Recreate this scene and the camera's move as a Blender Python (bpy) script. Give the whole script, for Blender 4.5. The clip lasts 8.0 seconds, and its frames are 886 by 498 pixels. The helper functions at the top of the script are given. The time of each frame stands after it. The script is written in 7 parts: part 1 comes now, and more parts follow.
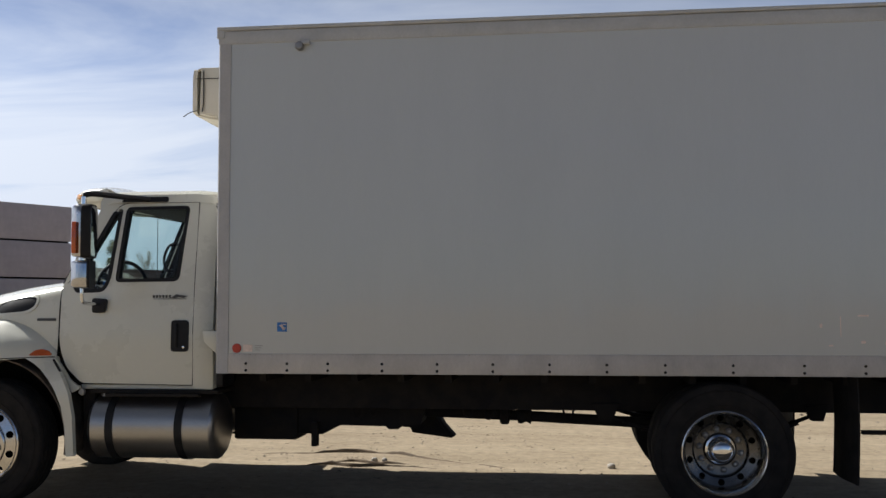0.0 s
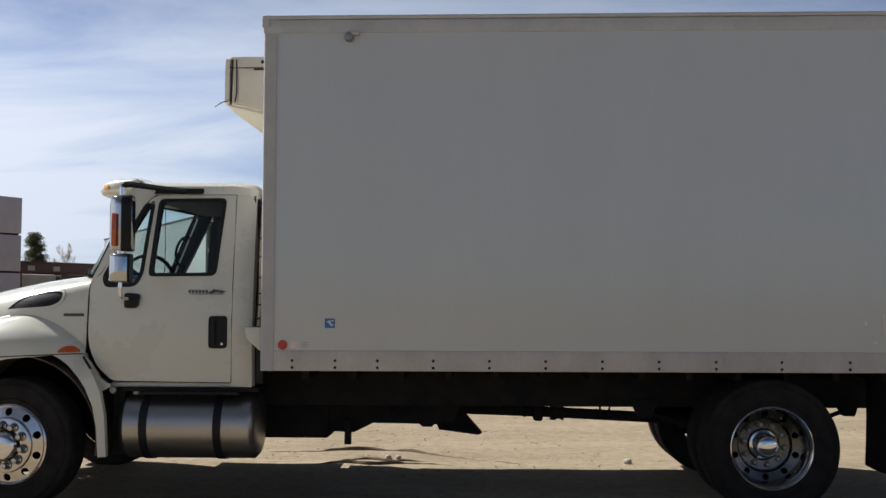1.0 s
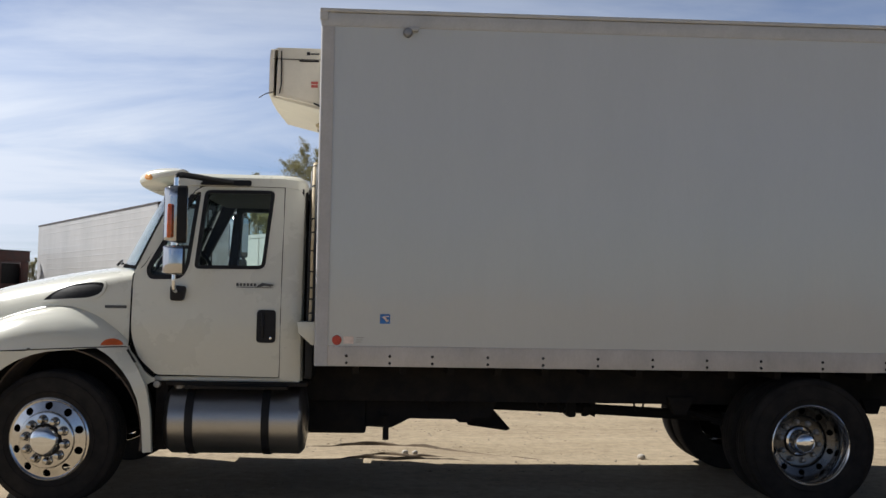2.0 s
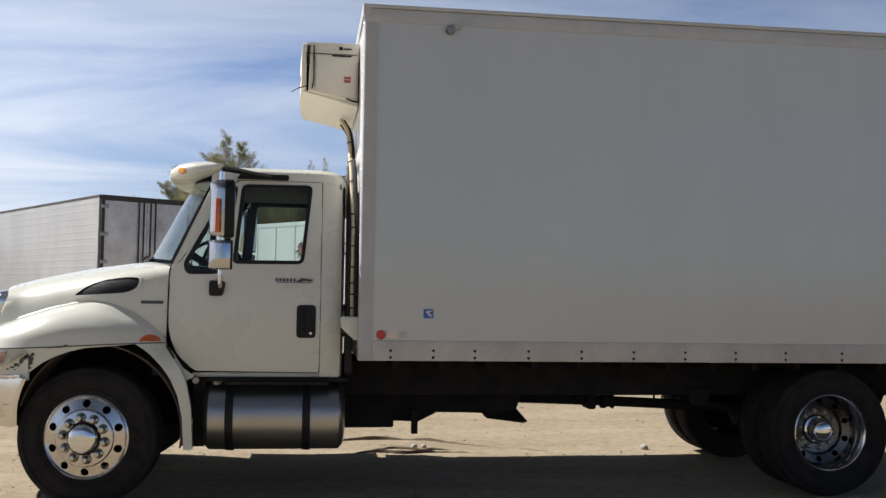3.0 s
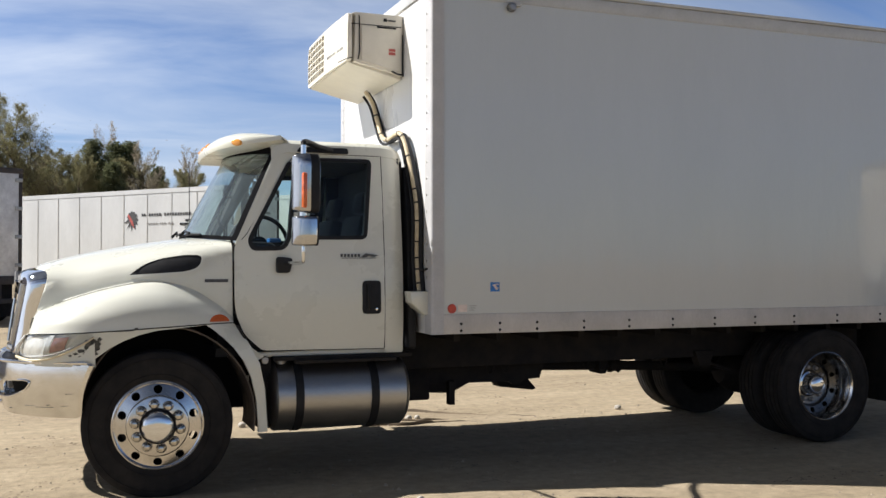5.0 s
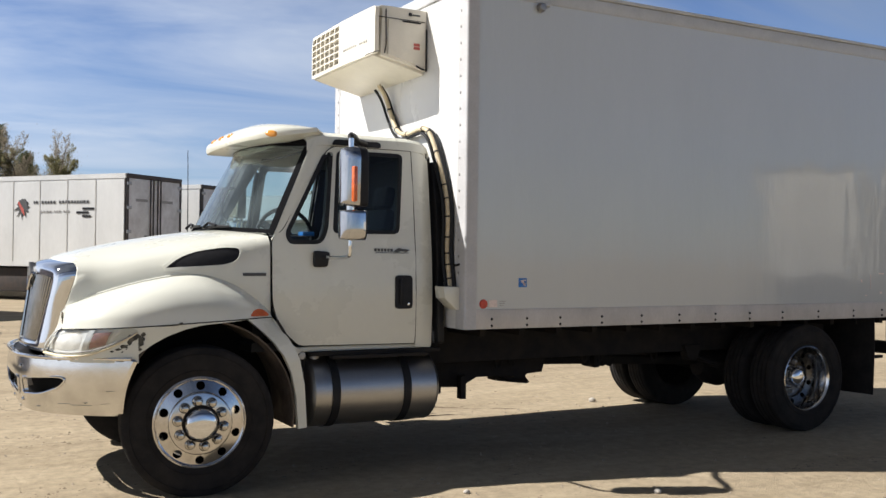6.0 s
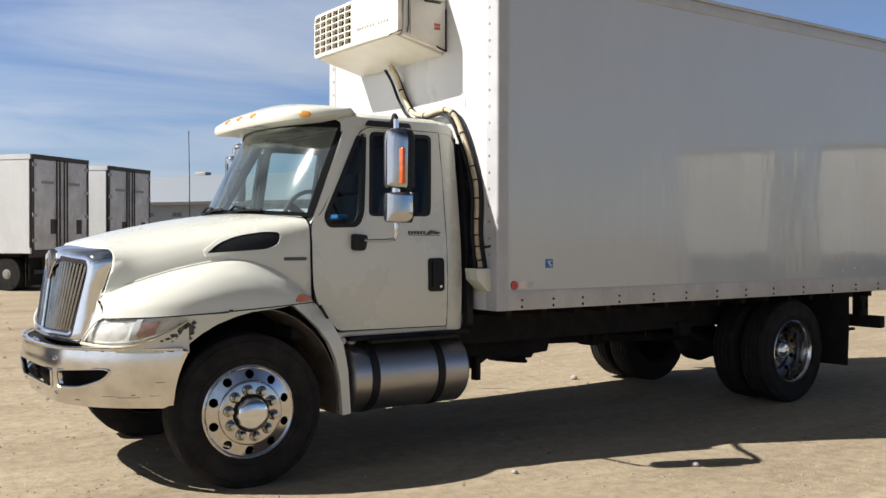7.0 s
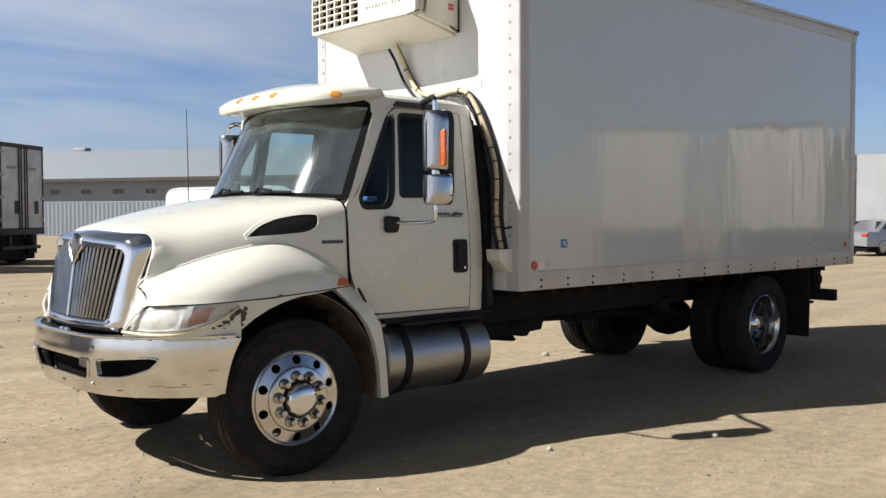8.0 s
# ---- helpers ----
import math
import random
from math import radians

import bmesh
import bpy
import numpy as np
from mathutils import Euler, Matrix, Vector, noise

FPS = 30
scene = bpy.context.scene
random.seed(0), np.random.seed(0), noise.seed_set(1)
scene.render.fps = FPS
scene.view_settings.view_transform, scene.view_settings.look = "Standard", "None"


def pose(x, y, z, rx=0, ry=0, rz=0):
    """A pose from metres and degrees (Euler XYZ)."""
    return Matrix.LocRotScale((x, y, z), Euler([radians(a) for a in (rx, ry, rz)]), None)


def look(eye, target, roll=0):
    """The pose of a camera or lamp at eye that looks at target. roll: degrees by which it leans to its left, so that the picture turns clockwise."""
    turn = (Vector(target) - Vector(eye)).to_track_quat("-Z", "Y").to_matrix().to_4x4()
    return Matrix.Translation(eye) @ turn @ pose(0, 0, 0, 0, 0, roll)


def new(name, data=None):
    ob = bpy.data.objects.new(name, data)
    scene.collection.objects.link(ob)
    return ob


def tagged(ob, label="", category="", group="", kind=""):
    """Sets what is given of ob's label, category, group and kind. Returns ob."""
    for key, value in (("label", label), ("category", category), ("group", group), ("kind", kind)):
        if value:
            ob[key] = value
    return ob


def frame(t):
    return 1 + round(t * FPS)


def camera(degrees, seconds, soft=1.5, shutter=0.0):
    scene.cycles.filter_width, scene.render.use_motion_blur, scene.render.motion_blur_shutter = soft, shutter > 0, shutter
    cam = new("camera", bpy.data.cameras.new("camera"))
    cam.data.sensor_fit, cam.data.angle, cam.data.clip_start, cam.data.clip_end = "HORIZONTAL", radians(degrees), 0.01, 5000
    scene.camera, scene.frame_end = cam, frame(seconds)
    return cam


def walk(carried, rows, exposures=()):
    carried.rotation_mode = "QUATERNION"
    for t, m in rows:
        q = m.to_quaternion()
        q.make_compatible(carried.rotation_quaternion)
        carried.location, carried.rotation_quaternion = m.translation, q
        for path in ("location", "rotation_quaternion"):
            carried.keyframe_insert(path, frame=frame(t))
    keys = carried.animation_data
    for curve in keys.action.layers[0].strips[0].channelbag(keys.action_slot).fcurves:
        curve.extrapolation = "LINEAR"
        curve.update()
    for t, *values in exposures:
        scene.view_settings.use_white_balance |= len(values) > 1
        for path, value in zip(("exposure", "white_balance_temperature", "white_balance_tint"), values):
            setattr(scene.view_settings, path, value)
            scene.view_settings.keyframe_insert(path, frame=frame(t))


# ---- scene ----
cam = camera(49.6, 8.0)
PATH = [
    (0, (0.250, -0.089, 1.585), (0.013, 1.894, 1.703), -0.16),
    (0.5, (-0.210, -0.080, 1.588), (-0.374, 1.910, 1.701), -0.21),
    (1, (-0.755, -0.113, 1.588), (-0.820, 1.883, 1.698), 0.11),
    (1.5, (-1.287, -0.143, 1.61), (-1.26, 1.855, 1.711), 0.6),
    (3, (-2.722, -0.137, 1.586), (-2.445, 1.841, 1.677), 0.9),
    (3.5, (-3.288, 0.029, 1.589), (-2.874, 1.984, 1.663), 0.5),
    (4, (-3.871, 0.175, 1.605), (-3.33, 2.099, 1.653), 0.3),
    (4.5, (-4.357, 0.202, 1.612), (-3.729, 2.101, 1.646), 0.1),
    (5.8, (-5.678, 0.659, 1.614), (-4.775, 2.443, 1.635), 0.5),
    (6, (-5.926, 0.767, 1.621), (-4.969, 2.523, 1.637), 0.7),
    (6.5, (-6.375, 1.014, 1.625), (-5.324, 2.716, 1.622), 0.5),
    (7, (-6.831, 1.367, 1.625), (-5.674, 2.999, 1.602), 0.1),
    (7.5, (-7.273, 1.751, 1.658), (-6.008, 3.3, 1.604), -0.0),
    (8, (-7.677, 2.033, 1.662), (-6.327, 3.506, 1.59), -0.2),
]
walk(cam, [(t, look(eye, target, roll)) for t, eye, target, roll in PATH],
     [(0, -0.10, 6150, 10), (1.7, -0.05, 6150, 10), (3, 0.06, 6150, 10), (4, 0.11, 6150, 10), (4.5, 0.24, 6150, 10), (6, 0.27, 6200, 10), (8, 0.17, 6250, 10)])

# ---- light ----
SUN_TO = Vector((-0.424, 0.195, 0.425)).normalized()
world = bpy.data.worlds.new("sky")
scene.world = world
world.use_nodes = True


def build_sky(nt):
    nt.nodes.clear()
    out = nt.nodes.new("ShaderNodeOutputWorld")
    bg = nt.nodes.new("ShaderNodeBackground")
    sky = nt.nodes.new("ShaderNodeTexSky")
    sky.sky_type, sky.sun_disc = "NISHITA", False
    sky.sun_elevation = math.asin(SUN_TO.z)
    sky.sun_rotation = math.atan2(SUN_TO.x, SUN_TO.y) % (2 * math.pi)
    sky.air_density, sky.dust_density, sky.ozone_density = 1.0, 0.25, 4.0
    # thin cirrus on a flat layer high above: direction divided by its height
    tc = nt.nodes.new("ShaderNodeTexCoord")
    sep = nt.nodes.new("ShaderNodeSeparateXYZ")
    nt.links.new(tc.outputs["Generated"], sep.inputs[0])
    lift = nt.nodes.new("ShaderNodeMath")
    lift.operation = "ADD"
    nt.links.new(sep.outputs["Z"], lift.inputs[0])
    lift.inputs[1].default_value = 0.12
    top = nt.nodes.new("ShaderNodeMath")
    top.operation = "MAXIMUM"
    nt.links.new(lift.outputs[0], top.inputs[0])
    top.inputs[1].default_value = 0.06
    comb = nt.nodes.new("ShaderNodeCombineXYZ")
    for k, axis in enumerate("XY"):
        div = nt.nodes.new("ShaderNodeMath")
        div.operation = "DIVIDE"
        nt.links.new(sep.outputs[axis], div.inputs[0])
        nt.links.new(top.outputs[0], div.inputs[1])
        nt.links.new(div.outputs[0], comb.inputs[k])
    mp = nt.nodes.new("ShaderNodeMapping")
    mp.inputs["Rotation"].default_value = (0, 0, radians(52))
    mp.inputs["Scale"].default_value = (0.50, 1.05, 1)
    mp.inputs["Location"].default_value = (3.1, 0.4, 0)
    nt.links.new(comb.outputs[0], mp.inputs[0])
    nz = nt.nodes.new("ShaderNodeTexNoise")
    nz.inputs["Scale"].default_value, nz.inputs["Detail"].default_value = 1.15, 9.0
    nz.inputs["Roughness"].default_value, nz.inputs["Distortion"].default_value = 0.56, 0.6
    nt.links.new(mp.outputs[0], nz.inputs["Vector"])
    ramp = nt.nodes.new("ShaderNodeValToRGB")
    ramp.color_ramp.elements[0].position, ramp.color_ramp.elements[1].position = 0.34, 0.70
    nt.links.new(nz.outputs["Fac"], ramp.inputs[0])
    mix = nt.nodes.new("ShaderNodeMix")
    mix.data_type = "RGBA"
    cloudy = nt.nodes.new("ShaderNodeMath")
    cloudy.operation = "MULTIPLY"
    nt.links.new(ramp.outputs["Color"], cloudy.inputs[0])
    cloudy.inputs[1].default_value = 0.85
    tint = nt.nodes.new("ShaderNodeMix")
    tint.data_type, tint.blend_type = "RGBA", "MULTIPLY"
    tint.inputs["Factor"].default_value = 1
    nt.links.new(sky.outputs[0], tint.inputs["A"])
    tint.inputs["B"].default_value = (1.23, 1.24, 1.46, 1)
    # the clear sky is palest at the horizon and deepens towards the zenith
    deep = nt.nodes.new("ShaderNodeMapRange")
    deep.interpolation_type = "SMOOTHSTEP"
    deep.inputs["From Min"].default_value, deep.inputs["From Max"].default_value = 0.20, 0.55
    deep.inputs["To Min"].default_value, deep.inputs["To Max"].default_value = 1.0, 0.20
    nt.links.new(sep.outputs["Z"], deep.inputs["Value"])
    nt.links.new(tint.outputs["Result"], mix.inputs["A"])
    # cloud is brighter towards the sun
    dot = nt.nodes.new("ShaderNodeVectorMath")
    dot.operation = "DOT_PRODUCT"
    nt.links.new(tc.outputs["Generated"], dot.inputs[0])
    dot.inputs[1].default_value = SUN_TO
    glow = nt.nodes.new("ShaderNodeMapRange")
    glow.inputs["From Min"].default_value, glow.inputs["From Max"].default_value = -0.20, 0.92
    nt.links.new(dot.outputs["Value"], glow.inputs["Value"])
    # the cirrus thins out away from the sun
    cover = nt.nodes.new("ShaderNodeMapRange")
    cover.inputs["From Min"].default_value, cover.inputs["From Max"].default_value = -0.95, 0.10
    nt.links.new(dot.outputs["Value"], cover.inputs["Value"])
    veil = nt.nodes.new("ShaderNodeMath")
    veil.operation = "MULTIPLY"
    nt.links.new(cloudy.outputs[0], veil.inputs[0])
    nt.links.new(cover.outputs[0], veil.inputs[1])
    # a milky veil thickens towards the sun and near the horizon
    milk = nt.nodes.new("ShaderNodeMapRange")
    milk.interpolation_type = "SMOOTHSTEP"
    milk.inputs["From Min"].default_value, milk.inputs["From Max"].default_value = 0.46, 0.66
    milk.inputs["To Min"].default_value, milk.inputs["To Max"].default_value = 0.0, 0.85
    nt.links.new(dot.outputs["Value"], milk.inputs["Value"])
    both = nt.nodes.new("ShaderNodeMath")
    both.operation, both.use_clamp = "ADD", True
    nt.links.new(veil.outputs[0], both.inputs[0])
    low = nt.nodes.new("ShaderNodeMapRange")
    low.inputs["From Min"].default_value, low.inputs["From Max"].default_value = 0.06, 0.30
    low.inputs["To Min"].default_value, low.inputs["To Max"].default_value = 1.0, 0.25
    nt.links.new(sep.outputs["Z"], low.inputs["Value"])
    hazy = nt.nodes.new("ShaderNodeMath")
    hazy.operation = "MULTIPLY"
    nt.links.new(milk.outputs[0], hazy.inputs[0])
    nt.links.new(low.outputs[0], hazy.inputs[1])
    nt.links.new(hazy.outputs[0], both.inputs[1])
    nt.links.new(both.outputs[0], mix.inputs["Factor"])
    cc = nt.nodes.new("ShaderNodeMix")
    cc.data_type = "RGBA"
    nt.links.new(glow.outputs[0], cc.inputs["Factor"])
    cc.inputs["A"].default_value, cc.inputs["B"].default_value = (3.9, 4.7, 5.9, 1), (16.5, 17.2, 18.6, 1)
    nt.links.new(cc.outputs["Result"], mix.inputs["B"])
    strength = nt.nodes.new("ShaderNodeMath")
    strength.operation = "MULTIPLY"
    strength.inputs[1].default_value = 0.061
    nt.links.new(deep.outputs[0], strength.inputs[0])
    nt.links.new(strength.outputs[0], bg.inputs["Strength"])
    nt.links.new(mix.outputs["Result"], bg.inputs["Color"])
    nt.links.new(bg.outputs[0], out.inputs["Surface"])


build_sky(world.node_tree)
sun_data = bpy.data.lights.new("sun", "SUN")
sun_data.energy, sun_data.angle, sun_data.color = 7.6, radians(0.53), (1.0, 0.94, 0.855)
sun = new("sun", sun_data)
sun.matrix_world = look((0, 0, 40), Vector((0, 0, 40)) - SUN_TO)


# ---- materials ----
def material(name, color, rough=0.5, metal=0.0, var=0.12, scale=3.0, fine=60.0, fine_var=0.05, bump=0.0, bump_scale=80.0, coat=0.0,
             rough_var=0.1, tint=None, alpha=1.0, stretch=(1, 1, 1), spec=0.5, per_piece=0.0):
    m = bpy.data.materials.new(name)
    m.use_nodes = True
    nt = m.node_tree
    b = nt.nodes["Principled BSDF"]
    tc = nt.nodes.new("ShaderNodeTexCoord")
    mp = nt.nodes.new("ShaderNodeMapping")
    mp.inputs["Scale"].default_value = stretch
    nt.links.new(tc.outputs["Object"], mp.inputs[0])
    big = nt.nodes.new("ShaderNodeTexNoise")
    big.inputs["Scale"].default_value, big.inputs["Detail"].default_value, big.inputs["Roughness"].default_value = scale, 6, 0.62
    sm = nt.nodes.new("ShaderNodeTexNoise")
    sm.inputs["Scale"].default_value, sm.inputs["Detail"].default_value = fine, 3
    for n in (big, sm):
        nt.links.new(mp.outputs[0], n.inputs["Vector"])
    dark = tint or tuple(c * (1 - 2.4 * var) for c in color)
    ramp = nt.nodes.new("ShaderNodeValToRGB")
    ramp.color_ramp.elements[0].position, ramp.color_ramp.elements[1].position = 0.28, 0.62
    ramp.color_ramp.elements[0].color, ramp.color_ramp.elements[1].color = (*dark, 1), (*color, 1)
    nt.links.new(big.outputs["Fac"], ramp.inputs[0])
    mr = nt.nodes.new("ShaderNodeMapRange")
    mr.inputs["To Min"].default_value, mr.inputs["To Max"].default_value = 1 - 2 * fine_var, 1 + 2 * fine_var
    nt.links.new(sm.outputs["Fac"], mr.inputs["Value"])
    mul = nt.nodes.new("ShaderNodeMix")
    mul.data_type, mul.blend_type = "RGBA", "MULTIPLY"
    mul.inputs["Factor"].default_value = 1
    nt.links.new(ramp.outputs["Color"], mul.inputs["A"])
    nt.links.new(mr.outputs[0], mul.inputs["B"])
    last = mul.outputs["Result"]
    if per_piece:
        info = nt.nodes.new("ShaderNodeObjectInfo")
        pr = nt.nodes.new("ShaderNodeMapRange")
        pr.inputs["To Min"].default_value, pr.inputs["To Max"].default_value = 1 - per_piece, 1 + per_piece
        nt.links.new(info.outputs["Random"], pr.inputs["Value"])
        pm = nt.nodes.new("ShaderNodeMix")
        pm.data_type, pm.blend_type = "RGBA", "MULTIPLY"
        pm.inputs["Factor"].default_value = 1
        nt.links.new(last, pm.inputs["A"])
        nt.links.new(pr.outputs[0], pm.inputs["B"])
        last = pm.outputs["Result"]
    nt.links.new(last, b.inputs["Base Color"])
    rr = nt.nodes.new("ShaderNodeMapRange")
    rr.inputs["To Min"].default_value, rr.inputs["To Max"].default_value = max(0.0, rough - rough_var), min(1.0, rough + rough_var)
    nt.links.new(big.outputs["Fac"], rr.inputs["Value"])
    nt.links.new(rr.outputs[0], b.inputs["Roughness"])
    b.inputs["Metallic"].default_value = metal
    b.inputs["Specular IOR Level"].default_value = spec
    b.inputs["Coat Weight"].default_value = coat
    b.inputs["Coat Roughness"].default_value = 0.06
    b.inputs["Alpha"].default_value = alpha
    if bump:
        bn = nt.nodes.new("ShaderNodeTexNoise")
        bn.inputs["Scale"].default_value, bn.inputs["Detail"].default_value = bump_scale, 4
        nt.links.new(mp.outputs[0], bn.inputs["Vector"])
        bu = nt.nodes.new("ShaderNodeBump")
        bu.inputs["Strength"].default_value, bu.inputs["Distance"].default_value = min(1.0, bump), 0.01
        nt.links.new(bn.outputs["Fac"], bu.inputs["Height"])
        nt.links.new(bu.outputs[0], b.inputs["Normal"])
    return m


def glass(name, color, see=0.8, rough=0.0, dust=0.0, base=0.045):
    """A thin pane: mostly clear, with the gloss of glass."""
    m = bpy.data.materials.new(name)
    m.use_nodes = True
    nt = m.node_tree
    nt.nodes.remove(nt.nodes["Principled BSDF"])
    out = nt.nodes["Material Output"]
    clear = nt.nodes.new("ShaderNodeBsdfTransparent")
    clear.inputs[0].default_value = (*[c * see for c in color], 1)
    gloss = nt.nodes.new("ShaderNodeBsdfGlossy")
    gloss.inputs["Roughness"].default_value = rough
    lw = nt.nodes.new("ShaderNodeLayerWeight")
    lw.inputs["Blend"].default_value = 0.5
    power = nt.nodes.new("ShaderNodeMath")
    power.operation = "POWER"
    nt.links.new(lw.outputs["Facing"], power.inputs[0])
    power.inputs[1].default_value = 5.0
    fr = nt.nodes.new("ShaderNodeMath")
    fr.operation = "MULTIPLY_ADD"
    nt.links.new(power.outputs[0], fr.inputs[0])
    fr.inputs[1].default_value, fr.inputs[2].default_value = 0.90, base
    tc = nt.nodes.new("ShaderNodeTexCoord")
    nz = nt.nodes.new("ShaderNodeTexNoise")
    nz.inputs["Scale"].default_value = 4
    nt.links.new(tc.outputs["Object"], nz.inputs["Vector"])
    bu = nt.nodes.new("ShaderNodeBump")
    bu.inputs["Strength"].default_value, bu.inputs["Distance"].default_value = 0.05, 0.01
    nt.links.new(nz.outputs["Fac"], bu.inputs["Height"])
    nt.links.new(bu.outputs[0], gloss.inputs["Normal"])
    mix = nt.nodes.new("ShaderNodeMixShader")
    nt.links.new(fr.outputs[0], mix.inputs[0])
    nt.links.new(clear.outputs[0], mix.inputs[1])
    nt.links.new(gloss.outputs[0], mix.inputs[2])
    last = mix.outputs[0]
    if dust:
        film = nt.nodes.new("ShaderNodeBsdfDiffuse")
        film.inputs[0].default_value = (0.62, 0.76, 0.78, 1)
        streak = nt.nodes.new("ShaderNodeTexNoise")
        streak.inputs["Scale"].default_value, streak.inputs["Detail"].default_value = 1.0, 6
        mp = nt.nodes.new("ShaderNodeMapping")
        mp.inputs["Scale"].default_value = (3.0, 5.0, 0.9)
        mp.inputs["Rotation"].default_value = (radians(20), 0, 0)
        nt.links.new(tc.outputs["Object"], mp.inputs[0])
        nt.links.new(mp.outputs[0], streak.inputs["Vector"])
        amount = nt.nodes.new("ShaderNodeMapRange")
        amount.inputs["From Min"].default_value, amount.inputs["From Max"].default_value = 0.35, 0.75
        amount.inputs["To Min"].default_value, amount.inputs["To Max"].default_value = dust * 0.5, dust * 2.2
        nt.links.new(streak.outputs["Fac"], amount.inputs["Value"])
        over = nt.nodes.new("ShaderNodeMixShader")
        nt.links.new(amount.outputs[0], over.inputs[0])
        nt.links.new(last, over.inputs[1])
        nt.links.new(film.outputs[0], over.inputs[2])
        last = over.outputs[0]
    nt.links.new(last, out.inputs[0])
    return m


def leaf_material(name, color):
    """Leaves that let some light through."""
    m = bpy.data.materials.new(name)
    m.use_nodes = True
    nt = m.node_tree
    nt.nodes.remove(nt.nodes["Principled BSDF"])
    tc = nt.nodes.new("ShaderNodeTexCoord")
    nz = nt.nodes.new("ShaderNodeTexNoise")
    nz.inputs["Scale"].default_value, nz.inputs["Detail"].default_value = 1.3, 5
    nt.links.new(tc.outputs["Object"], nz.inputs["Vector"])
    ramp = nt.nodes.new("ShaderNodeValToRGB")
    ramp.color_ramp.elements[0].position, ramp.color_ramp.elements[1].position = 0.3, 0.7
    ramp.color_ramp.elements[0].color, ramp.color_ramp.elements[1].color = (*[c * 0.6 for c in color], 1), (*color, 1)
    nt.links.new(nz.outputs["Fac"], ramp.inputs[0])
    d, t = nt.nodes.new("ShaderNodeBsdfDiffuse"), nt.nodes.new("ShaderNodeBsdfTranslucent")
    mix = nt.nodes.new("ShaderNodeMixShader")
    mix.inputs[0].default_value = 0.45
    for k, b in enumerate((d, t)):
        nt.links.new(ramp.outputs["Color"], b.inputs[0])
        nt.links.new(b.outputs[0], mix.inputs[k + 1])
    nt.links.new(mix.outputs[0], nt.nodes["Material Output"].inputs[0])
    return m


M = {}
M["cream"] = material("cream_paint", (0.62, 0.615, 0.54), 0.28, var=0.015, scale=1.4, fine=30, fine_var=0.012, coat=0.5, rough_var=0.06)
# the box's white, darkened in colour to carry the shade on its sides
M["box"] = material("white_frp_shade_tone", (0.495, 0.518, 0.518), 0.06, var=0.015, scale=0.9, fine=24, fine_var=0.010, bump=1.0, bump_scale=1.0,
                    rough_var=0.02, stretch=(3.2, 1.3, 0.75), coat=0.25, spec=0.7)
# the same white in a lighter tone for the sunlit front wall
M["bulkhead"] = material("white_frp_sun_tone", (0.62, 0.615, 0.60), 0.3, var=0.04, scale=1.2, fine=24, fine_var=0.012, stretch=(1, 1, 0.4))
M["boxtrim"] = material("grey_white_trim", (0.47, 0.478, 0.485), 0.42, var=0.06, scale=5, bump=0.03, bump_scale=40)
M["rail"] = material("weathered_white_rail", (0.53, 0.50, 0.47), 0.5, var=0.1, scale=4, fine=90, fine_var=0.05, bump=0.04, stretch=(1, 1, 0.5))
M["post"] = material("painted_corner_post", (0.45, 0.445, 0.45), 0.45, var=0.06, scale=4, bump=0.03)
M["unit"] = material("ivory_plastic", (0.68, 0.64, 0.55), 0.42, var=0.05, scale=4, fine_var=0.02, bump=0.02)
M["black"] = material("black_plastic", (0.016, 0.016, 0.018), 0.5, spec=0.22, var=0.2, scale=9, bump=0.05)
# near-black that stands in for deep shade in gaps and behind openings
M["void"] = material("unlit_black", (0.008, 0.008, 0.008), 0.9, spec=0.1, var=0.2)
M["chassis"] = material("black_chassis_paint", (0.018, 0.017, 0.018), 0.85, spec=0.1, var=0.25, scale=6, tint=(0.030, 0.026, 0.022), bump=0.15)
M["rubber"] = material("tyre_rubber", (0.016, 0.0155, 0.016), 0.85, spec=0.12, var=0.2, scale=7, tint=(0.030, 0.027, 0.025), bump=0.12, bump_scale=60)
M["chrome"] = material("chrome", (0.72, 0.73, 0.75), 0.06, 1.0, var=0.04, scale=6, fine_var=0.02, rough_var=0.04)
M["bumper"] = material("worn_chrome", (0.74, 0.73, 0.71), 0.17, 1.0, var=0.08, scale=5, fine_var=0.03, rough_var=0.1, bump=0.03, bump_scale=9)
M["alu"] = material("polished_aluminium", (0.60, 0.585, 0.57), 0.15, 1.0, var=0.06, scale=8, rough_var=0.08)
M["tank"] = material("brushed_aluminium", (0.44, 0.43, 0.42), 0.38, 1.0, var=0.1, scale=4, fine=140, fine_var=0.05, rough_var=0.12, stretch=(0.2, 1, 1))
M["steel"] = material("dull_steel", (0.36, 0.35, 0.34), 0.45, 0.9, var=0.15)
M["amber"] = material("amber_lens", (0.80, 0.34, 0.05), 0.2, var=0.1, scale=20, coat=0.6)
M["orange"] = material("orange_lens", (0.62, 0.12, 0.025), 0.25, var=0.15, scale=20, coat=0.5)
M["red"] = material("red_reflector", (0.50, 0.05, 0.025), 0.3, var=0.2, scale=30)
M["lens"] = material("clear_lens", (0.80, 0.80, 0.77), 0.12, 0.2, var=0.12, scale=14, coat=0.9)
M["lensred"] = material("dim_red_lens", (0.46, 0.25, 0.20), 0.15, 0.1, var=0.2, scale=16, coat=0.9)
M["blue"] = material("blue_sticker", (0.03, 0.17, 0.50), 0.5, var=0.15, scale=30)
M["pale"] = material("pale_print", (0.74, 0.62, 0.56), 0.5, var=0.1, scale=40)
